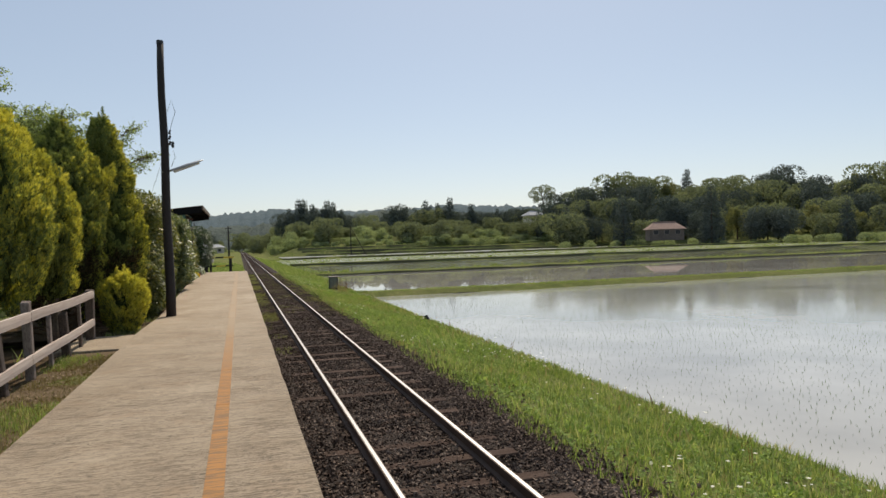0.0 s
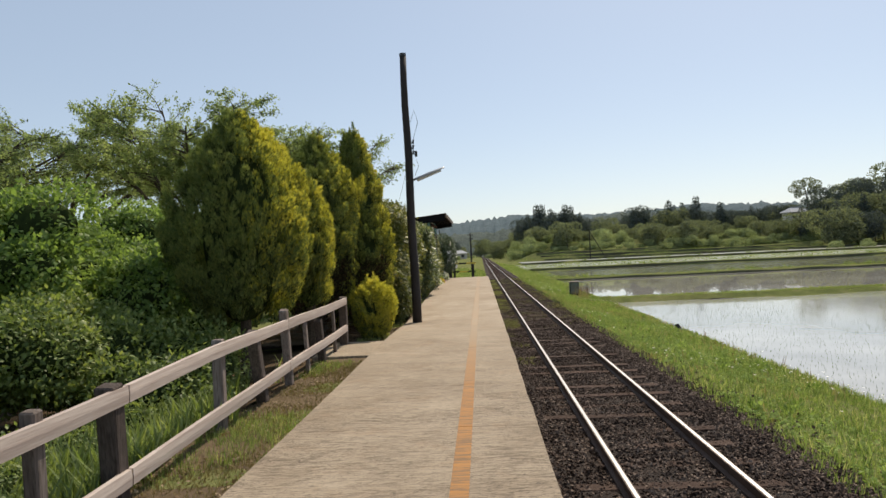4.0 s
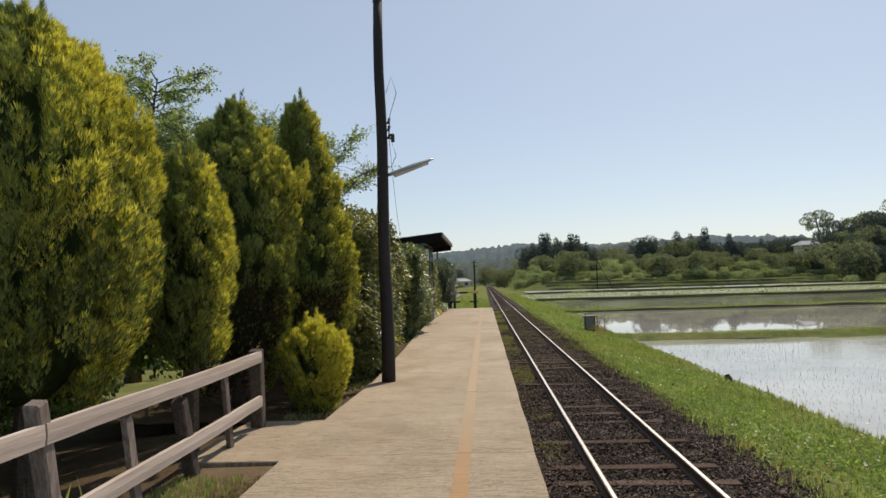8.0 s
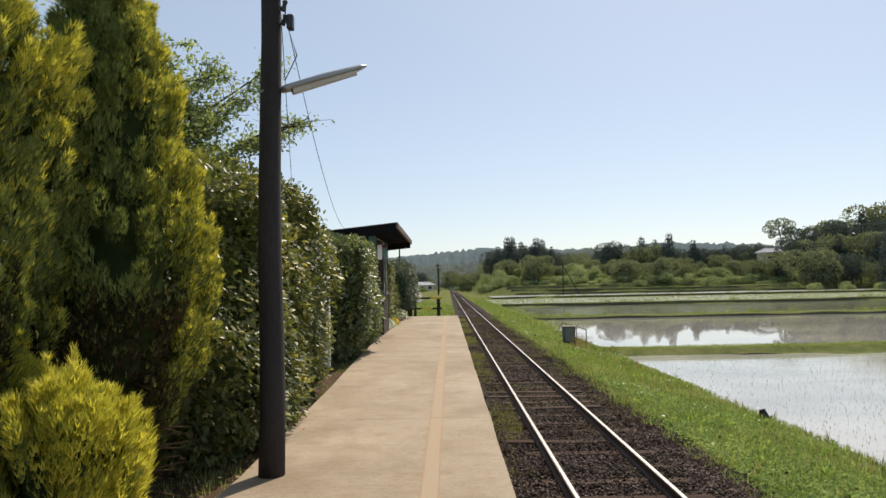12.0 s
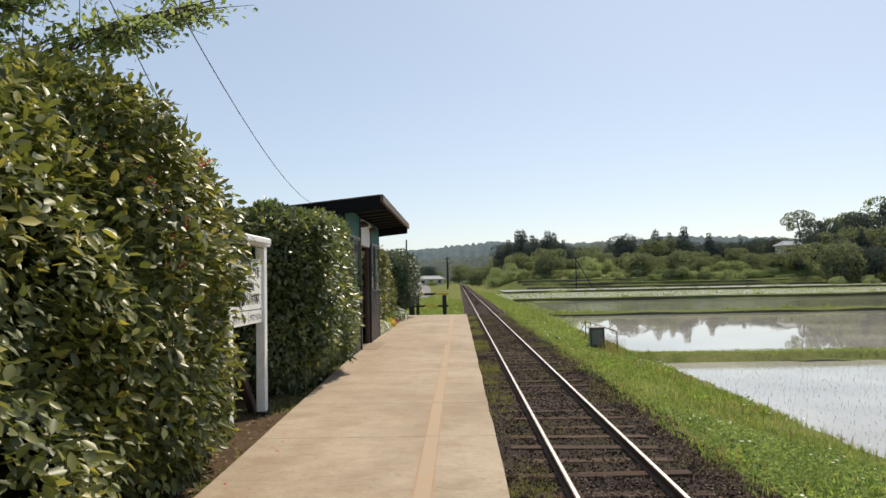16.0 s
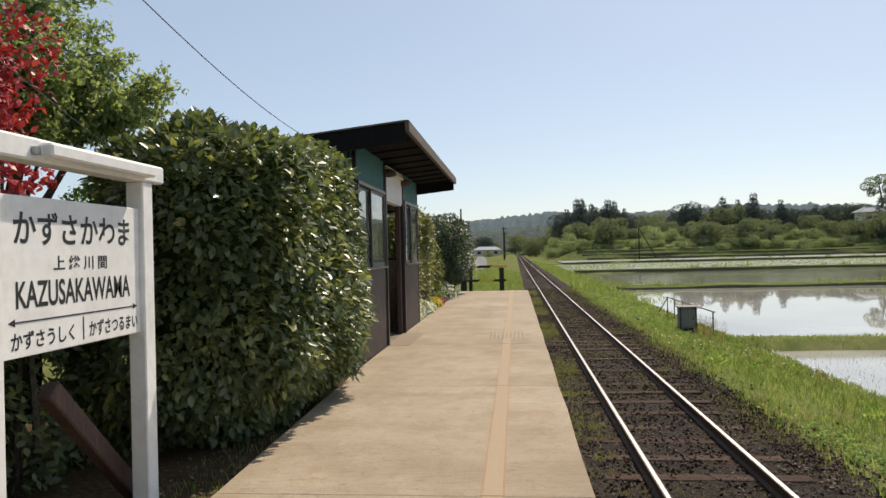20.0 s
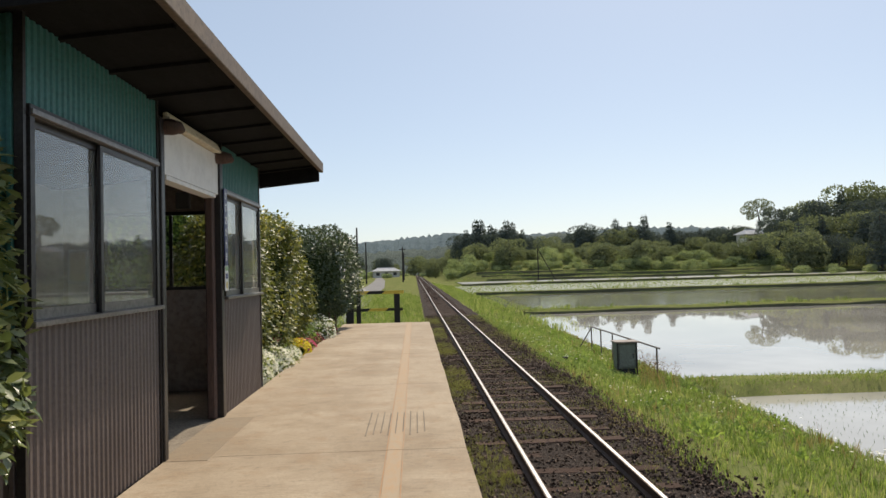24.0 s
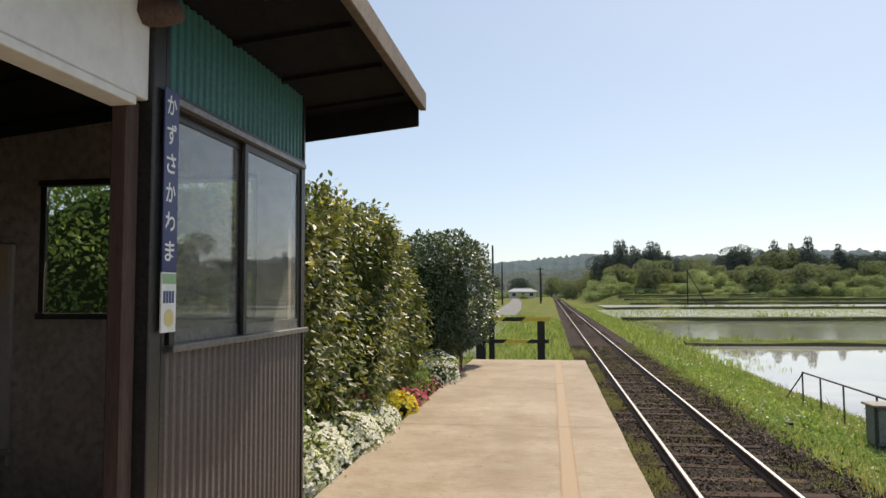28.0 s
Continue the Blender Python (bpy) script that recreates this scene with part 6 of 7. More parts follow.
R9 = rosettes(8, 0.55, 5)
weedy = lambda p: np.clip(0.5 + 0.25 * (p[:, 1] > 0) + 1.1 * lumps(p, 0.8, 21) - 0.32 * np.abs(p[:, 0] - 3.2), 0, 1) * np.clip((p[:, 0] - 1.7) / 0.5 + 0.4 * lumps(p, 1.7, 77), 0, 1) * np.where(p[:, 1] < -2, 0.35, 1.0)
scatter("broad_weeds", 40000, (1.75, 5.6), (-17, 48), R9, (0.05, 0.13), WEED, "bright broad-leaved weeds in patches on the bank", weedy)
scatter("track_weeds", 16000, (-1.38, -0.72), (-2, 46), T5, (0.03, 0.1), MOSS, "mossy short weeds between platform and rail", lambda p: np.clip(0.0 + 1.0 * lumps(p, 2.3, 22) + 0.012 * p[:, 1] - 1.2 * np.maximum(p[:, 0] + 0.95, 0) + 0.3 * np.sin(9 * p[:, 1]), 0, 1), 0.06)
scatter("track_weeds", 30000, (-1.3, 1.5), (5, 48), T5, (0.02, 0.06), MOSS, "mossy yellow-green weeds among the ballast", lambda p: np.clip(0.05 + 0.02 * p[:, 1] + 1.2 * lumps(p, 2.2, 23) - 0.4, 0, 1) * (np.abs((p[:, 1] / 0.72) % 1 - 0.5) > 0.12), 0.055)
pv = [(math.cos(a) * (0.6 + 0.4 * (i % 2)), math.sin(a) * (0.6 + 0.4 * (i % 2)), 0.12 * (i % 2)) for i, a in enumerate(np.linspace(0, 2 * np.pi, 10, endpoint=False))]
n = 900
x, y = rng.uniform(2.2, 6.2, n), rng.uniform(-17, 46, n)
p = on_ground(x, y)
p = p[rng.uniform(0, 1, n) < np.clip(0.1 + 0.9 * lumps(p, 0.8, 37) + 0.15 * (x - 4), 0, 1)]
p[:, 2] += rng.uniform(0.15, 0.3, len(p))
tagged(new("lace_flowers", bulk_mesh("lace_flowers", [(0, 0, 0.1)] + pv, [(0, 1 + i, 1 + (i + 1) % 10) for i in range(10)], upright(len(p), rng.uniform(0.018, 0.04, len(p)), 0.3), p, PETAL)), "flat white lace flowers above the grass", "flowers", kind="stuff")
scatter("strip_weeds", 9000, (-4.7, -3.75), (-19, -5.2), T7, (0.04, 0.13), GRASS, "short weeds on the soil beside the platform", lambda p: np.clip(0.25 + 0.9 * lumps(p, 1.6, 24) - 0.9 * (p[:, 0] + 4.3), 0, 1), 0.02)
scatter("strip_weeds", 12000, (-4.7, -3.75), (-19, -5.2), T5, (0.02, 0.07), DRY_GRASS, "dry stalks on the soil beside the platform", None, 0.02)
scatter("iris_leaves", 1000, (-5.9, -4.75), (-16, -6.5), tuft_template(7, 0.2, 9, 1.2), (0.3, 0.55), SHRUB, "long green iris leaves behind the fence", lambda p: np.clip(0.2 + 1.2 * lumps(p, 1.5, 25), 0, 1))
scatter("edge_weeds", 3500, (-4.5, -3.7), (-2.6, 13.5), T7, (0.05, 0.16), GRASS, "weeds at the foot of the hedge", lambda p: (p[:, 0] < plat_left(p[:, 1]) - 0.02) * np.clip(0.4 + lumps(p, 1.5, 26), 0, 1), 0.02)
pv = [(0, 0, 0.1)] + [(math.cos(a), math.sin(a), 0.0) for a in np.linspace(0, 2 * np.pi, 6, endpoint=False)]
pf = [(0, 1 + i, 1 + (i + 1) % 6) for i in range(6)]
n = 5200
x, y = rng.uniform(2.0, 6.2, n), rng.uniform(-17, 45, n)
p = on_ground(x, y)
p = p[rng.uniform(0, 1, n) < np.clip(-0.05 + 0.7 * lumps(p, 0.7, 27), 0, 1)]
p[:, 2] += rng.uniform(0.08, 0.2, len(p))
k = len(p)
up = rng.normal(0, 0.3, (k, 3)) + [0, -0.2, 1]
tagged(new("white_blossoms", bulk_mesh("white_blossoms", pv, pf, frames(rng.normal(size=(k, 3)), up, rng.uniform(0.012, 0.026, k)), p, PETAL)), "small white wild flowers on the bank", "flowers", kind="stuff")
n = 70
x, y = rng.uniform(4.2, 6.4, n), rng.uniform(-17, 46, n)
p = on_ground(x, y)
DOCK = foliage("dock_seed_head", [(0.1, (0.14, 0.07, 0.04)), (0.9, (0.3, 0.17, 0.09))], 0.8, 0.2, 1.0, 0.2)
tagged(new("dock_stalks", bulk_mesh("dock_stalks", *tuft_template(3, 0.08, 12, 0.8), upright(n, rng.uniform(0.18, 0.42, n)), p, DOCK)), "tall reddish dock stalks along the water", "weeds", kind="stuff")

T3D = tuft_template(6, 0.3, 14, 1.0)
scatter("track_weeds", 16000, (-1.4, -0.7), (2, 46), T3D, (0.03, 0.08), MOSS, "green moss and weeds beside the platform wall", lambda p: np.clip(0.0 + 1.1 * lumps(p, 2.0, 29) - 1.2 * np.maximum(p[:, 0] + 0.95, 0), 0, 1), 0.055)

# bleached litter along the ballast, plume weeds by the relay box
scatter("straw_litter", 7000, (0.75, 2.1), (6, 40), T5, (0.02, 0.06), STRAW, "short bleached straw lying on the ballast edge", lambda p: np.clip(0.15 + 0.9 * lumps(p, 1.4, 61), 0, 1), 0.03)
px_ = np.concatenate([rng.normal(4.3, 0.25, 12), rng.normal(4.75, 0.3, 10)])
py_ = np.concatenate([rng.uniform(26.2, 28.4, 12), rng.uniform(27.5, 30.5, 10)])
p = on_ground(px_, py_)
n = len(p)
tagged(new("plume_weeds", bulk_mesh("plume_weeds", *tuft_template(7, 0.12, 62, 0.45), upright(n, rng.uniform(0.45, 0.8, n), 0.1), p, STRAW)), "tall dry weed stalks beside the relay box", "weeds", kind="stuff")
q_ = np.repeat(p, 60, 0) + np.concatenate([rng.normal(0, 0.06, (60 * n, 2)), rng.uniform(0.25, 0.75, (60 * n, 1))], 1)
tagged(new("plume_seed_heads", bulk_mesh("plume_seed_heads", LEAF2_V, LEAF2_F, frames(rng.normal(0, 0.4, (60 * n, 3)) + [0, 0, 1], rng.normal(0, 1, (60 * n, 3)), rng.uniform(0.015, 0.04, 60 * n)), q_, DOCK)), "brown seed heads of the dry weeds", "weeds", kind="stuff")
# dead leaves on the soil strips, a few red petals on the platform
n = 5200
x, y = rng.uniform(-4.75, -3.7, n), rng.uniform(-20, 13, n)
p = np.stack([x, y, np.where(y < -5.2, 0.56, 0.6)], 1)[(x < plat_left(y) - 0.03) & ((y < -5.4) | (y > -2.5))]
k = len(p)
DEAD = foliage("dead_leaf", [(0.1, (0.1, 0.065, 0.04)), (0.6, (0.22, 0.15, 0.09)), (0.95, (0.38, 0.3, 0.19))], 0.8, 0.2, 2.0, 0.2)
tagged(new("dead_leaves", bulk_mesh("dead_leaves", LEAF2_V, LEAF2_F, frames(rng.normal(size=(k, 3)) * [1, 1, 0.25], rng.normal(0, 0.35, (k, 3)) + [0, 0, 1], rng.uniform(0.02, 0.06, k)), p, DEAD)), "brown dead leaves scattered on the soil", "dead leaves", kind="stuff")
n = 26
x, y = -3.75 + rng.exponential(0.25, n), rng.uniform(-1.5, 8, n)
p = np.stack([x, y, np.full(n, PLAT_Z + 0.004)], 1)
tagged(new("fallen_petals", bulk_mesh("fallen_petals", LEAF2_V, LEAF2_F, frames(rng.normal(size=(n, 3)) * [1, 1, 0.05], rng.normal(0, 0.1, (n, 3)) + [0, 0, 1], rng.uniform(0.03, 0.06, n)), p, RPETAL)), "a few fallen red petals on the concrete", "petals", kind="stuff")

# ---- far land: hills, woods, houses and poles ----
def far_crown(name, lobes, n, size, material, seed):
    """A crown of many small leaf clumps on several uneven lobes."""
    r = np.random.default_rng(seed)
    P, N = [], []
    for (c, rad), share in zip(lobes, np.array([np.prod(l[1]) ** (2 / 3) for l in lobes]) / sum(np.prod(l[1]) ** (2 / 3) for l in lobes)):
        p, q = hedge_surface(int(n * share), c, rad, 2.0, seed, 0.12 * min(rad), 3.0 / min(rad))
        P.append(p), N.append(q)
        seed += 1
    P, N = np.concatenate(P), np.concatenate(N)
    k = len(P)
    P = P - N * r.exponential(0.12 * size, k)[:, None]
    return bulk_mesh(name, LEAF2_V, LEAF2_F, frames(r.normal(0, 0.7, (k, 3)) + [0, 0, 0.5], N + r.normal(0, 0.4, (k, 3)), r.uniform(0.6, 1.3, k) * size), P, material)


def far_tree(name, kind, seed):
    r = np.random.default_rng(seed)
    t = thing(name, (0, 0, 0), {"cedar": "dark tall cedar at the wood's edge", "broad": "rounded broadleaf tree in spring leaf", "bush": "low rounded green thicket", "bamboo": "feathery pale green bamboo clump", "thicket": "leafy pale green thicket at the paddy edge", "round": "single broad dark evergreen tree"}[kind], "tree", "far trees")
    if kind == "cedar":
        lobes = [((r.normal(0, 0.3), r.normal(0, 0.3), 2.2 + 2.0 * k), (4.3 * (1 - k / 9.5) ** 0.8 + r.normal(0, 0.4), 4.3 * (1 - k / 9.5) ** 0.8, 2.1)) for k in range(8)]
        me, h = far_crown("crown", lobes, 4500, 0.6, CEDAR, seed), 18
    elif kind == "bush":
        lobes = [((r.normal(0, 1.6), r.normal(0, 1.2), 1.4 + r.uniform(0, 1.4)), (2.6, 2.4, r.uniform(1.6, 2.4))) for _ in range(5)]
        me, h = far_crown("crown", lobes, 4000, 0.44, WILLOW, seed), 3
    elif kind == "bamboo":
        lobes = [((r.normal(0, 2.2), r.normal(0, 1.5), 7 + r.uniform(-1, 3)), (1.3, 1.3, 4.5)) for _ in range(8)]
        me, h = far_crown("crown", lobes, 5000, 0.52, BAMBOO, seed), 10
    elif kind == "round":
        lobes = [((r.normal(0, 1.8), r.normal(0, 1.5), 8 + r.uniform(-3.5, 4)), (3.6, 3.4, 3.6)) for _ in range(8)]
        me, h = far_crown("crown", lobes, 5500, 0.56, CEDAR, seed), 9
    elif kind == "thicket":
        lobes = [((r.normal(0, 2.2), r.normal(0, 1.8), 3.6 + r.uniform(-2.2, 3.2)), (2.8, 2.6, r.uniform(1.8, 2.8))) for _ in range(9)]
        me, h = far_crown("crown", lobes, 5500, 0.47, WILLOW, seed), 6
    else:
        lobes = [((r.normal(0, 2.2), r.normal(0, 2.0), 4.4 + r.uniform(-3.2, 3.6)), (2.9, 2.9, r.uniform(2, 3))) for _ in range(8)]
        me, h = far_crown("crown", lobes, 5500, 0.52, BROAD, seed), 8
    under(new("crown", me), t)
    part("trunk", tubed([(0, 0, -1), (0.1, 0, h * 0.5), (0, 0.1, h)], [0.35, 0.28, 0.1], 6), BARK, t)
    return t


KIT = {k: [far_tree("far_tree", k, 100 + 10 * i + j) for j in range(2)] for i, k in enumerate(("cedar", "broad", "bush", "bamboo", "round", "thicket"))}
used = set()


def plant(kind, az, dist, scale, z=None):
    a = radians(az)
    x, y = -2 + dist * math.sin(a), -18 + dist * math.cos(a)
    z = ground_z(x, y) if z is None else z
    turn_ = len(used) + int(rng.integers(0, 2))
    src = KIT[kind][0 if KIT[kind][0].name not in used else 1 if KIT[kind][1].name not in used else turn_ % 2]
    m = Matrix.Translation((x, y, z - 0.3)) @ Matrix.Rotation(rng.uniform(0, 6.28), 4, "Z") @ Matrix.Scale(scale, 4)
    if src.name in used:
        copy_thing(src, m)
    else:
        used.add(src.name)
        src.matrix_basis = m


# thickets and trees along the far edge of the paddies, low in front and taller behind
for az in np.arange(2.4, 25, 0.55):
    plant("thicket" if rng.uniform() < 0.3 else "bush", az + rng.normal(0, 0.2), rng.uniform(249, 257), rng.uniform(0.4, 0.85))
for az in np.arange(2.6, 22.6, 0.62):
    k = rng.uniform()
    plant("bush" if k < 0.2 else "thicket" if k < 0.75 else "broad", az + rng.normal(0, 0.25), rng.uniform(256, 278), rng.uniform(0.38, 1.08))
for az in np.arange(8.8, 21.8, 0.75):
    plant("thicket" if rng.uniform() < 0.5 else "broad", az + rng.normal(0, 0.3), rng.uniform(282, 300), rng.uniform(0.45, 0.78))
for az in np.arange(2.8, 21.5, 0.5):
    plant("thicket" if rng.uniform() < 0.6 else "broad", az + rng.normal(0, 0.2), rng.uniform(262, 285), rng.uniform(0.4, 0.75))
# a dark stand of cedars, one great round evergreen, smaller stands along the rise
for az, kind, sc in ((3.5, "round", 0.85), (3.9, "cedar", 0.8), (4.3, "round", 1.05), (4.7, "cedar", 0.92), (5.1, "cedar", 1.0), (5.4, "round", 1.1), (5.8, "cedar", 1.0), (6.2, "cedar", 0.92), (6.5, "round", 1.15), (6.9, "cedar", 1.02), (7.3, "cedar", 0.95), (7.7, "round", 1.12), (8.1, "cedar", 0.98), (8.5, "round", 1.0), (4.9, "round", 0.9), (6.0, "round", 0.9), (7.0, "round", 0.9), (8.0, "round", 0.85), (14.3, "broad", 1.35), (14.8, "cedar", 0.95), (15.2, "cedar", 1.1), (15.6, "broad", 1.3), (16.0, "cedar", 1.14), (16.4, "round", 1.12), (16.8, "cedar", 1.0), (17.2, "round", 1.0), (15.0, "round", 0.8), (15.8, "round", 0.8), (18.7, "cedar", 1.02), (18.95, "round", 0.95), (19.3, "round", 0.85), (20.2, "round", 0.98), (20.7, "cedar", 0.95), (21.1, "round", 1.0), (21.6, "round", 0.95), (22.1, "broad", 1.25), (22.7, "round", 0.95), (23.3, "broad", 1.15)):
    plant(kind, az + rng.normal(0, 0.08), rng.uniform(308, 326), sc * (0.95 if kind == "cedar" else 0.94) * rng.uniform(0.9, 1.1))
plant("round", 12.9, 312, 1.22), plant("round", 12.7, 316, 1.05)
# olive wood on the low rise behind
for az in np.arange(1.0, 25, 0.62):
    plant("broad" if rng.uniform() < 0.7 else "round", az + rng.normal(0, 0.2), rng.uniform(350, 400), rng.uniform(0.8, 1.1) * (1.12 if 8.6 < az < 14.5 else 1.0))
# the wooded hill
for ring, (d, sc) in enumerate(((236, 0.56), (250, 0.86), (272, 1.08), (296, 1.18), (322, 1.27))):
    for az in np.arange((26.0, 25.8, 26.2, 26.8, 27.2)[ring], 53, (1.4, 0.95, 0.9, 1.0, 0.95)[ring]):
        if ring > 1 and az < 26.6:
            continue
        k = rng.uniform()
        kind = "bush" if ring == 0 else "cedar" if k < 0.12 else "round" if k < 0.45 else "bamboo" if k < 0.62 and az > 33 else "broad"
        plant(kind, az + rng.normal(0, 0.35), d + rng.normal(0, 5), sc * 1.1 * (rng.uniform(0.75, 0.92) if kind == "cedar" else rng.uniform(0.85, 1.1) if kind == "round" else rng.uniform(0.65, 0.9) if kind == "bamboo" else rng.uniform(0.95, 1.35)))
plant("cedar", 37.2, 236, 1.1), plant("cedar", 30.7, 240, 1.0), plant("cedar", 46.2, 240, 0.98)
for az in (-2.6, -1.4, 0.0, 1.2, 2.4, 3.4):
    plant("broad", az, rng.uniform(420, 520), rng.uniform(0.9, 1.2), 1.0)
for az in (-6, -4.5, -3.2, -8):
    plant("bush", az, rng.uniform(330, 420), 1.2, 0.5)
for az, d, sc, kind in ((22.9, 262, 0.8, "thicket"), (23.3, 264, 1.0, "thicket"), (23.9, 261, 0.95, "broad"), (24.5, 265, 1.0, "thicket"), (25.1, 276, 1.15, "round"), (25.5, 282, 1.3, "broad"), (26.0, 292, 1.35, "round"), (26.3, 280, 1.25, "broad"), (23.6, 252, 0.5, "bush"), (24.2, 258, 0.55, "round"), (25.3, 256, 0.6, "bush"), (25.0, 250, 0.5, "bush"), (22.4, 268, 0.9, "thicket"), (25.9, 285, 0.65, "round"), (26.5, 268, 0.75, "broad"), (27.2, 282, 0.95, "round")):
    plant(kind, az, d, sc)
for az in np.arange(-12, 3.5, 0.9):
    plant("round" if rng.uniform() < 0.6 else "broad", az + rng.normal(0, 0.2), rng.uniform(390, 470), rng.uniform(0.6, 1.0), 0.5)
for az in np.arange(-8, 2, 1.2):
    plant("bush", az + rng.normal(0, 0.3), rng.uniform(300, 380), rng.uniform(0.4, 0.9), 0.2)

# lone flat-crowned pine on the skyline
pine = thing("pine_tree", (125, 262, 10), "lone flat-topped tree above the wood", "tree")
part("trunk", tubed([(125, 262, 8), (125.5, 262, 17), (124.5, 262, 23)], [0.5, 0.3, 0.15], 7), BARK, pine)
under(new("crown", far_crown("crown", [((125 + dx, 262 + dy, z + 2.0), (r0 * 1.15, r0 * 1.15, 1.6)) for dx, dy, z, r0 in ((-4.4, 0, 19.6, 1.9), (-2, 1, 21.4, 2.3), (1, 0, 22.2, 2.4), (3.6, 0, 21, 2.1), (2, -1, 19, 1.7), (-1.5, 1, 18.4, 1.8), (4.6, 0, 19, 1.5), (-3, 0, 17.4, 1.3), (3.2, 0, 17.2, 1.2))], 7000, 0.36, BROAD, 300)), pine)

# distant wooded ridges; bluish haze is mixed into their colours, most in the far one
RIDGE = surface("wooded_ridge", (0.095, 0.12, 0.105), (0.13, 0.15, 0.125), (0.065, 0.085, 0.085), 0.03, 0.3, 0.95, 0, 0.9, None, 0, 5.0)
FAR_RIDGE = surface("far_hazed_ridge", (0.1, 0.135, 0.15), (0.125, 0.16, 0.17), (0.07, 0.1, 0.115), 0.02, 0.15, 0.95, 0, 0.7, None, 0, 5.0)
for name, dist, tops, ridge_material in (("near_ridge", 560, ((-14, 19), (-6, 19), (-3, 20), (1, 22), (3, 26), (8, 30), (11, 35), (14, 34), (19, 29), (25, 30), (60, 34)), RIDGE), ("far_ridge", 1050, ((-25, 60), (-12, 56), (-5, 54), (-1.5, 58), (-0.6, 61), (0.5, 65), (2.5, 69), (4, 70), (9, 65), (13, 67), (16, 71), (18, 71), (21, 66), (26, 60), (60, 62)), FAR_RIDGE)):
    azs = np.arange(-30, 64, 0.22)
    rows_ = []
    for q in range(7):
        d = dist + q * dist * 0.05
        a = np.radians(azs)
        x, y = -2 + d * np.sin(a), -18 + d * np.cos(a)
        top = np.interp(azs, *zip(*tops))
        z = (top * math.sin(min(q / 5, 1) * math.pi / 2) if q else azs * 0 - 6)
        pts = np.stack([x, y, z], 1)
        if q:
            pts[:, 2] += dist * 0.0035 * lumps(pts, 30 / dist, 40 + q) + rng.normal(0, dist * 0.0017, len(pts))
        rows_.append(pts)
    v = np.concatenate(rows_)
    w = len(azs)
    f = [(q * w + k, q * w + k + 1, (q + 1) * w + k + 1, (q + 1) * w + k) for q in range(6) for k in range(w - 1)]
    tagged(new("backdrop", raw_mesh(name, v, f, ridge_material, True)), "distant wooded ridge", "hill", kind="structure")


# ---- houses ----
def house(loc, size, rot, roof_c, wall_c, label):
    w, d, h, rise = size
    t = thing("house", loc, label, "house", "far houses")
    m = Matrix.Translation(loc) @ Matrix.Rotation(radians(rot), 4, "Z")
    part("wall", boxed(-w / 2, w / 2, -d / 2, d / 2, -1, h, 0, m), wall_c, t)
    bm = bmesh.new()
    o = 0.7
    v = [bm.verts.new(m @ Vector(p)) for p in ((-w / 2 - o, -d / 2 - o, h - 0.1), (w / 2 + o, -d / 2 - o, h - 0.1), (w / 2 + o, d / 2 + o, h - 0.1), (-w / 2 - o, d / 2 + o, h - 0.1), (-w * 0.32, 0, h + rise), (w * 0.32, 0, h + rise))]
    for f in ((0, 1, 5, 4), (2, 3, 4, 5), (1, 2, 5), (3, 0, 4), (3, 2, 1, 0)):
        bm.faces.new([v[k] for k in f])
    roof = part("roof", bm, roof_c, t)
    part("ridge_tiles", boxed(-w * 0.33, w * 0.33, -0.18, 0.18, h + rise - 0.05, h + rise + 0.22, 0.03, m), roof_c, roof)
    for k in range(3):
        x = -w * 0.32 + k * w * 0.32
        win = part("window", boxed(x - 0.8, x + 0.8, -d / 2 - 0.06, -d / 2 - 0.005, 0.7, 2.1, 0, m), SILL, t)
        part("pane", boxed(x - 0.7, x + 0.7, -d / 2 - 0.075, -d / 2 - 0.062, 0.8, 2.0, 0, m), BLACK, win)
    return t


TILE = surface("grey_roof_tiles", (0.42, 0.43, 0.45), (0.5, 0.51, 0.53), (0.2, 0.2, 0.21), 0.5, 5, 0.95)
TILE_D = surface("dark_roof_tiles", (0.16, 0.165, 0.175), (0.22, 0.225, 0.235), (0.1, 0.1, 0.11), 0.5, 5, 0.9)
TILE_B = surface("brown_roof_sheet", (0.28, 0.2, 0.17), (0.36, 0.27, 0.23), (0.2, 0.14, 0.12), 0.5, 5, 0.95)
HWALL = surface("dark_house_wall", (0.1, 0.085, 0.075), (0.15, 0.125, 0.11), (0.07, 0.06, 0.05), 0.6, 6, 0.85)
CREAM = surface("cream_house_wall", (0.5, 0.48, 0.44), (0.58, 0.56, 0.52), (0.4, 0.38, 0.35), 0.6, 6, 0.85)
house((112, 242, 9.0), (7.4, 5, 3.0, 1.6), 14, TILE, CREAM, "farmhouse with a pale grey tiled roof at the wood's edge")
house((113.5, 234, 6.6), (6.4, 4.4, 2.4, 1.7), -8, TILE_D, HWALL, "low outbuilding with a grey tiled roof")
house((121, 166, 1.9), (10, 6, 2.4, 2.0), -20, TILE_B, HWALL, "dark farmhouse with a brown roof under the wood")
house((-15, 332, 0.3), (12, 8, 2.8, 1.4), 5, TILE, CREAM, "distant long house with a pale roof")
house((-42, 350, 0.3), (12, 8, 3.6, 2.6), 0, TILE, CREAM, "distant house beside the lane")


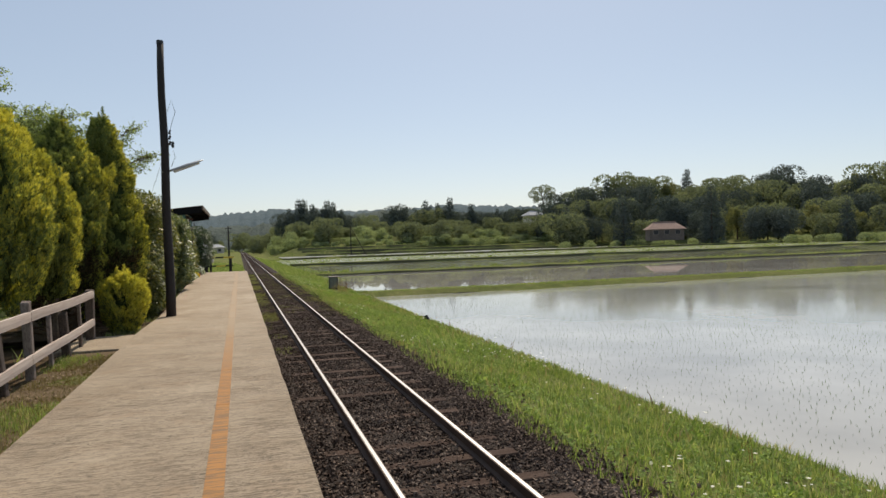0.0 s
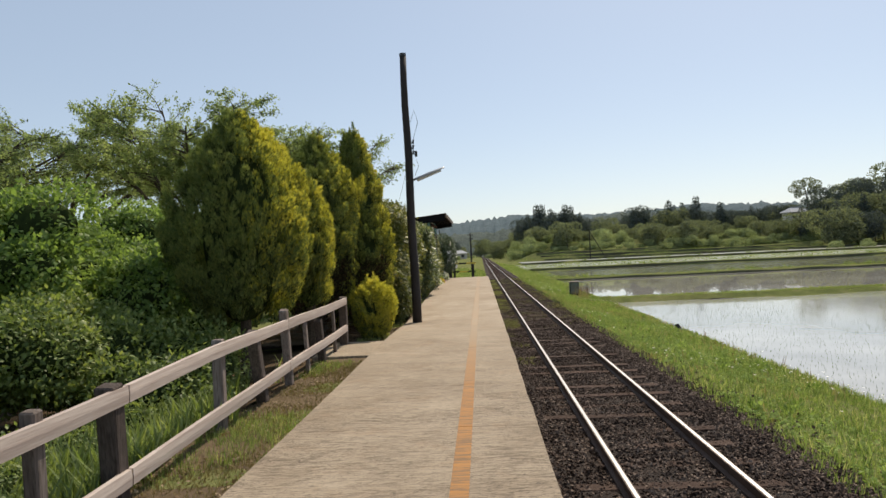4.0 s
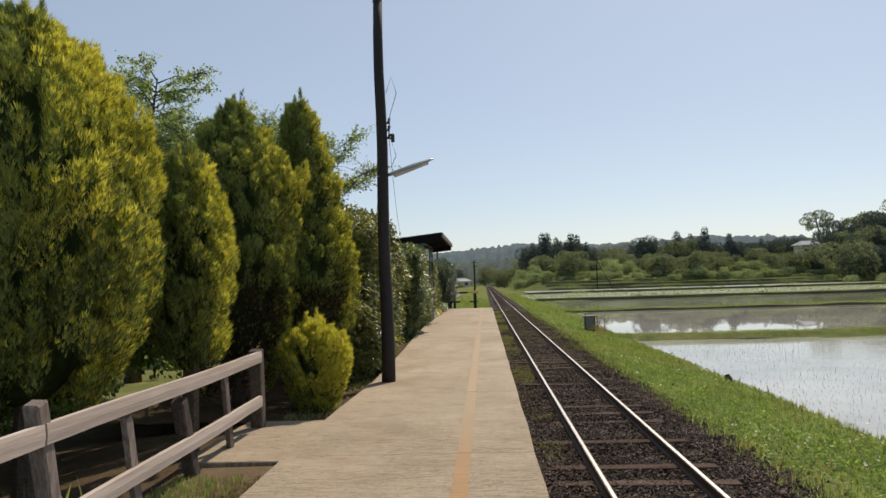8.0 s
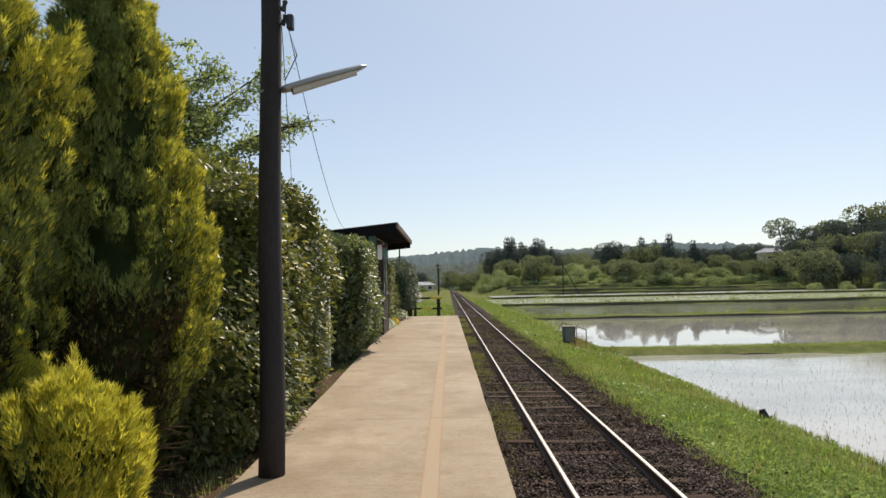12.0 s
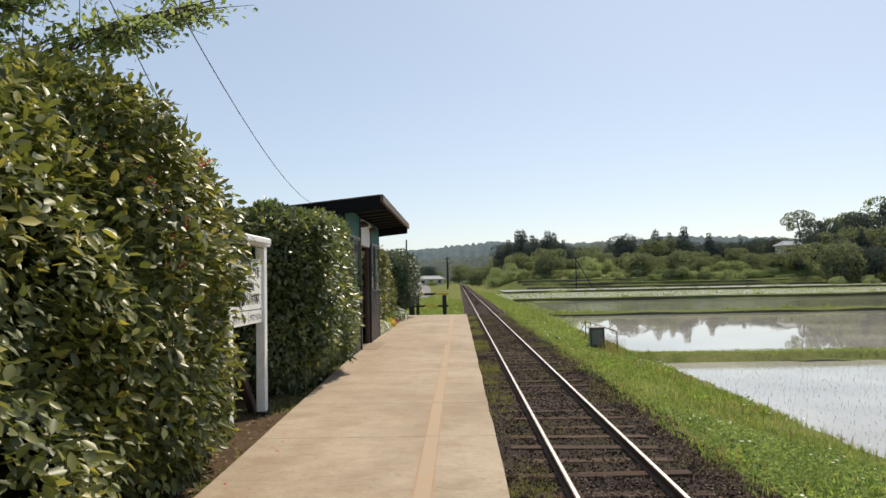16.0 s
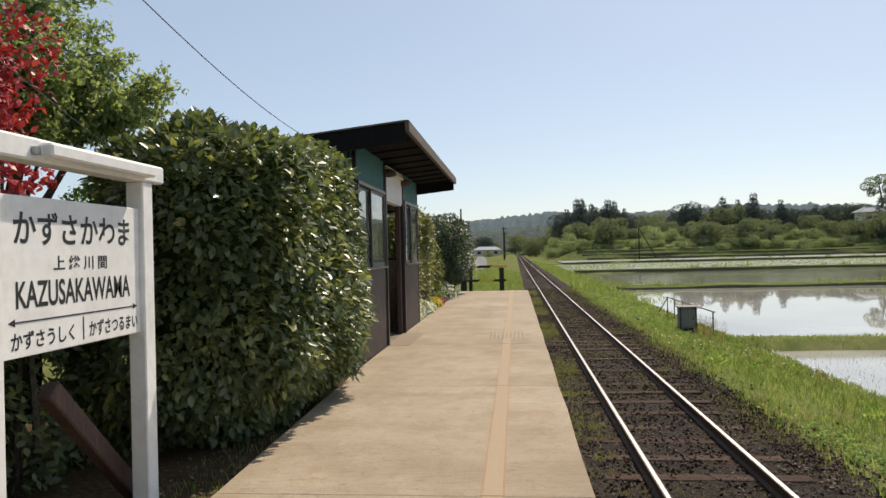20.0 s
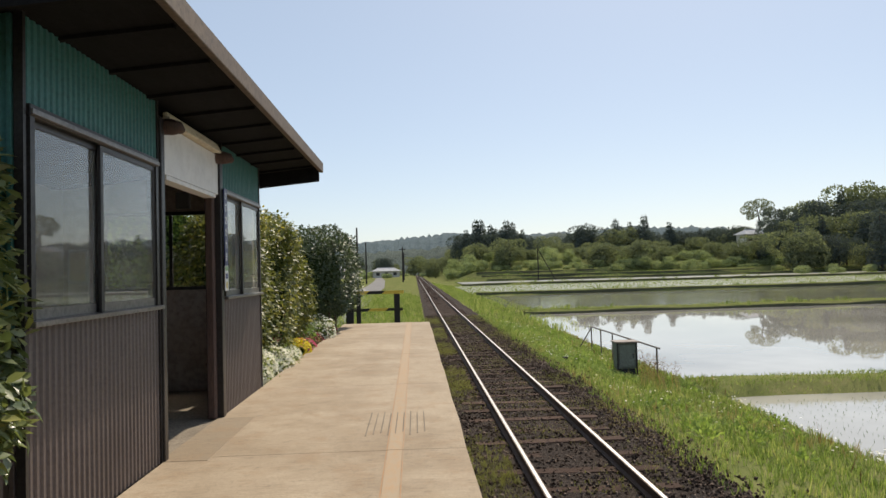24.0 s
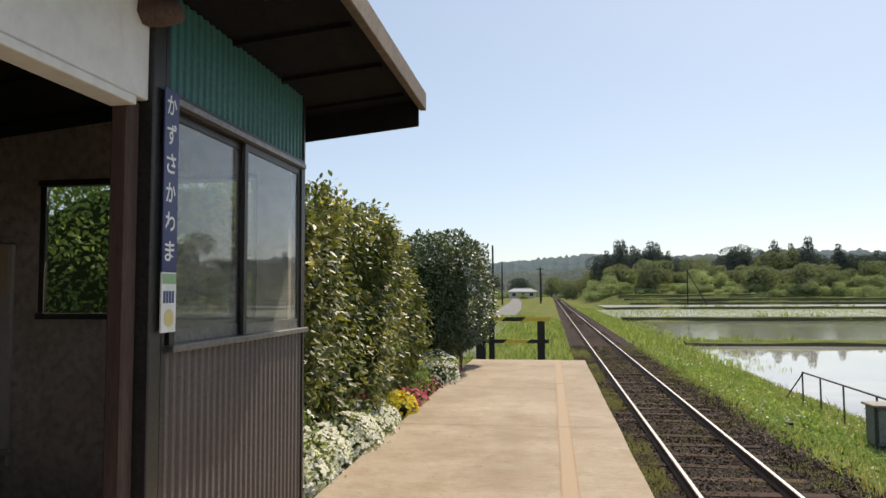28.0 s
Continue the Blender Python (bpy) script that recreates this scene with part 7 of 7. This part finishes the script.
# ---- poles ----
def utility_pole(x, y, h, label, arms=1):
    t = thing("utility_pole", (x, y, ground_z(x, y)), label, "utility pole", "utility poles")
    z = ground_z(x, y)
    part("post", tubed([(x, y, z - 0.3), (x, y, z + h)], [0.17, 0.11], 8), POLE_WOOD, t)
    for k in range(arms):
        part("crossarm", boxed(x - 0.7, x + 0.7, y - 0.06, y + 0.06, z + h - 0.5 - 0.7 * k, z + h - 0.38 - 0.7 * k), POLE_WOOD, t)
    return t


utility_pole(-9.6, 105, 8.3, "slim dark utility pole beside the lane", 0)
utility_pole(-11.5, 150, 8.3, "slim dark utility pole beside the lane", 0)
utility_pole(-4.2, 150, 7.0, "dark utility pole beside the track", 1)
utility_pole(-4.6, 190, 7.0, "dark utility pole beside the track", 1)
strut = utility_pole(29.6, 187, 8.6, "dark pole with a slanting strut among the paddies", 0)
part("strut", tubed([(29.7, 187.2, ground_z(29.6, 187) + 8.2), (34.8, 190, ground_z(34.8, 190) - 0.2)], [0.1, 0.13], 7), POLE_WOOD, strut)
mast = thing("radio_mast", (72, 620, 20), "thin lattice mast on the distant ridge", "mast")
part("mast_post", tubed([(52, 560, 15), (52, 560, 40)], [0.5, 0.25], 6), GREY_METAL, mast)

# lane beyond the platform end
LANE = surface("lane_asphalt", (0.2, 0.195, 0.19), (0.25, 0.245, 0.235), (0.15, 0.145, 0.14), 0.5, 20, 0.9)
bm = bmesh.new()
prev = None
for k in range(40):
    y = 36 + k * 8
    xc = float(np.interp(y, [36, 100, 180, 350], [-5.9, -7.2, -10.5, -19]))
    cur = [bm.verts.new((x, y, ground_z(x, y) + 0.06)) for x in (xc - 1.4, xc, xc + 1.4)]
    if prev:
        for q in range(2):
            bm.faces.new((prev[q], prev[q + 1], cur[q + 1], cur[q]))
    prev = cur
tagged(part("road", bm, LANE, None), "narrow grey lane leading away beside the track", "road", kind="structure")

# rice seedlings in the nearest paddies
sx_, sy_ = np.meshgrid(np.arange(6.7, 46, 0.3), np.arange(-19, 27.2, 0.2))
sx_, sy_ = sx_.ravel() + rng.normal(0, 0.03, sx_.size), sy_.ravel() + rng.normal(0, 0.03, sx_.size)
keep = (rng.uniform(0, 1, sx_.size) < 0.8) & (sx_ * 0.9 + 8 > sy_ * 0.0)
p = np.stack([sx_[keep], sy_[keep], np.full(keep.sum(), -1.24)], 1)
T3 = tuft_template(2, 0.1, 3, 1.5)
tagged(new("rice_seedlings", bulk_mesh("rice_seedlings", T3[0], T3[1], upright(len(p), rng.uniform(0.07, 0.14, len(p))), p, RICE)), "rows of young rice seedlings standing in water", "rice", kind="stuff")
n = 42000
p = np.stack([rng.uniform(8, 160, n), rng.uniform(107, 156.6, n), np.full(n, -1.01)], 1)
p[:, 1] += 0.03 * (p[:, 0] - 7)
tagged(new("rice_seedlings", bulk_mesh("rice_seedlings", *tuft_template(2, 0.35, 43, 3.2), upright(n, rng.uniform(0.14, 0.26, n)), p, GRASS)), "dense bright green rice seedlings", "rice", kind="stuff")
# short grass over the near bund
scatter("bund_grass", 9000, (6.4, 60), (27.4, 31.6), T5, (0.05, 0.16), GRASS, "short green grass on the near bund", lambda p: (p[:, 2] > -1.2) * np.clip(0.6 + 0.9 * lumps(p, 0.9, 52), 0, 1))
# clumps of weeds along the far bunds
n = 2600
row = rng.integers(1, len(BUNDS), n)
x = rng.uniform(7, 200, n) ** 1.0
y = np.array([BUNDS[q][0] for q in row]) + 0.03 * (x - 7) + rng.normal(0, 0.7, n)
p = np.stack([x, y, height(x, y)], 1)
pick = rng.uniform(0, 1, n) < np.clip(0.45 + 0.9 * lumps(p * [1, 0, 0], 0.6, 51), 0, 1)
p = p[pick & (p[:, 2] > -1.2)]
tagged(new("bund_weeds", bulk_mesh("bund_weeds", *tuft_template(14, 0.9, 41, 2.4), upright(len(p), rng.uniform(0.2, 0.6, len(p))), p, SHRUB)), "dark weedy clumps on the far bunds", "weeds", kind="stuff")

# more moss and straw on the overgrown end of the track
scatter("track_weeds", 14000, (-1.3, 1.5), (8, 48), T5, (0.02, 0.055), MOSS, "dull mossy weeds among the ballast", lambda p: np.clip(0.02 * p[:, 1] + 1.2 * lumps(p, 2.6, 83) - 0.1, 0, 1), 0.055)
scatter("straw_litter", 6000, (0.75, 2.1), (4, 40), T5, (0.02, 0.06), STRAW, "short bleached straw lying on the ballast edge", lambda p: np.clip(0.15 + 0.9 * lumps(p, 1.4, 85), 0, 1), 0.03)
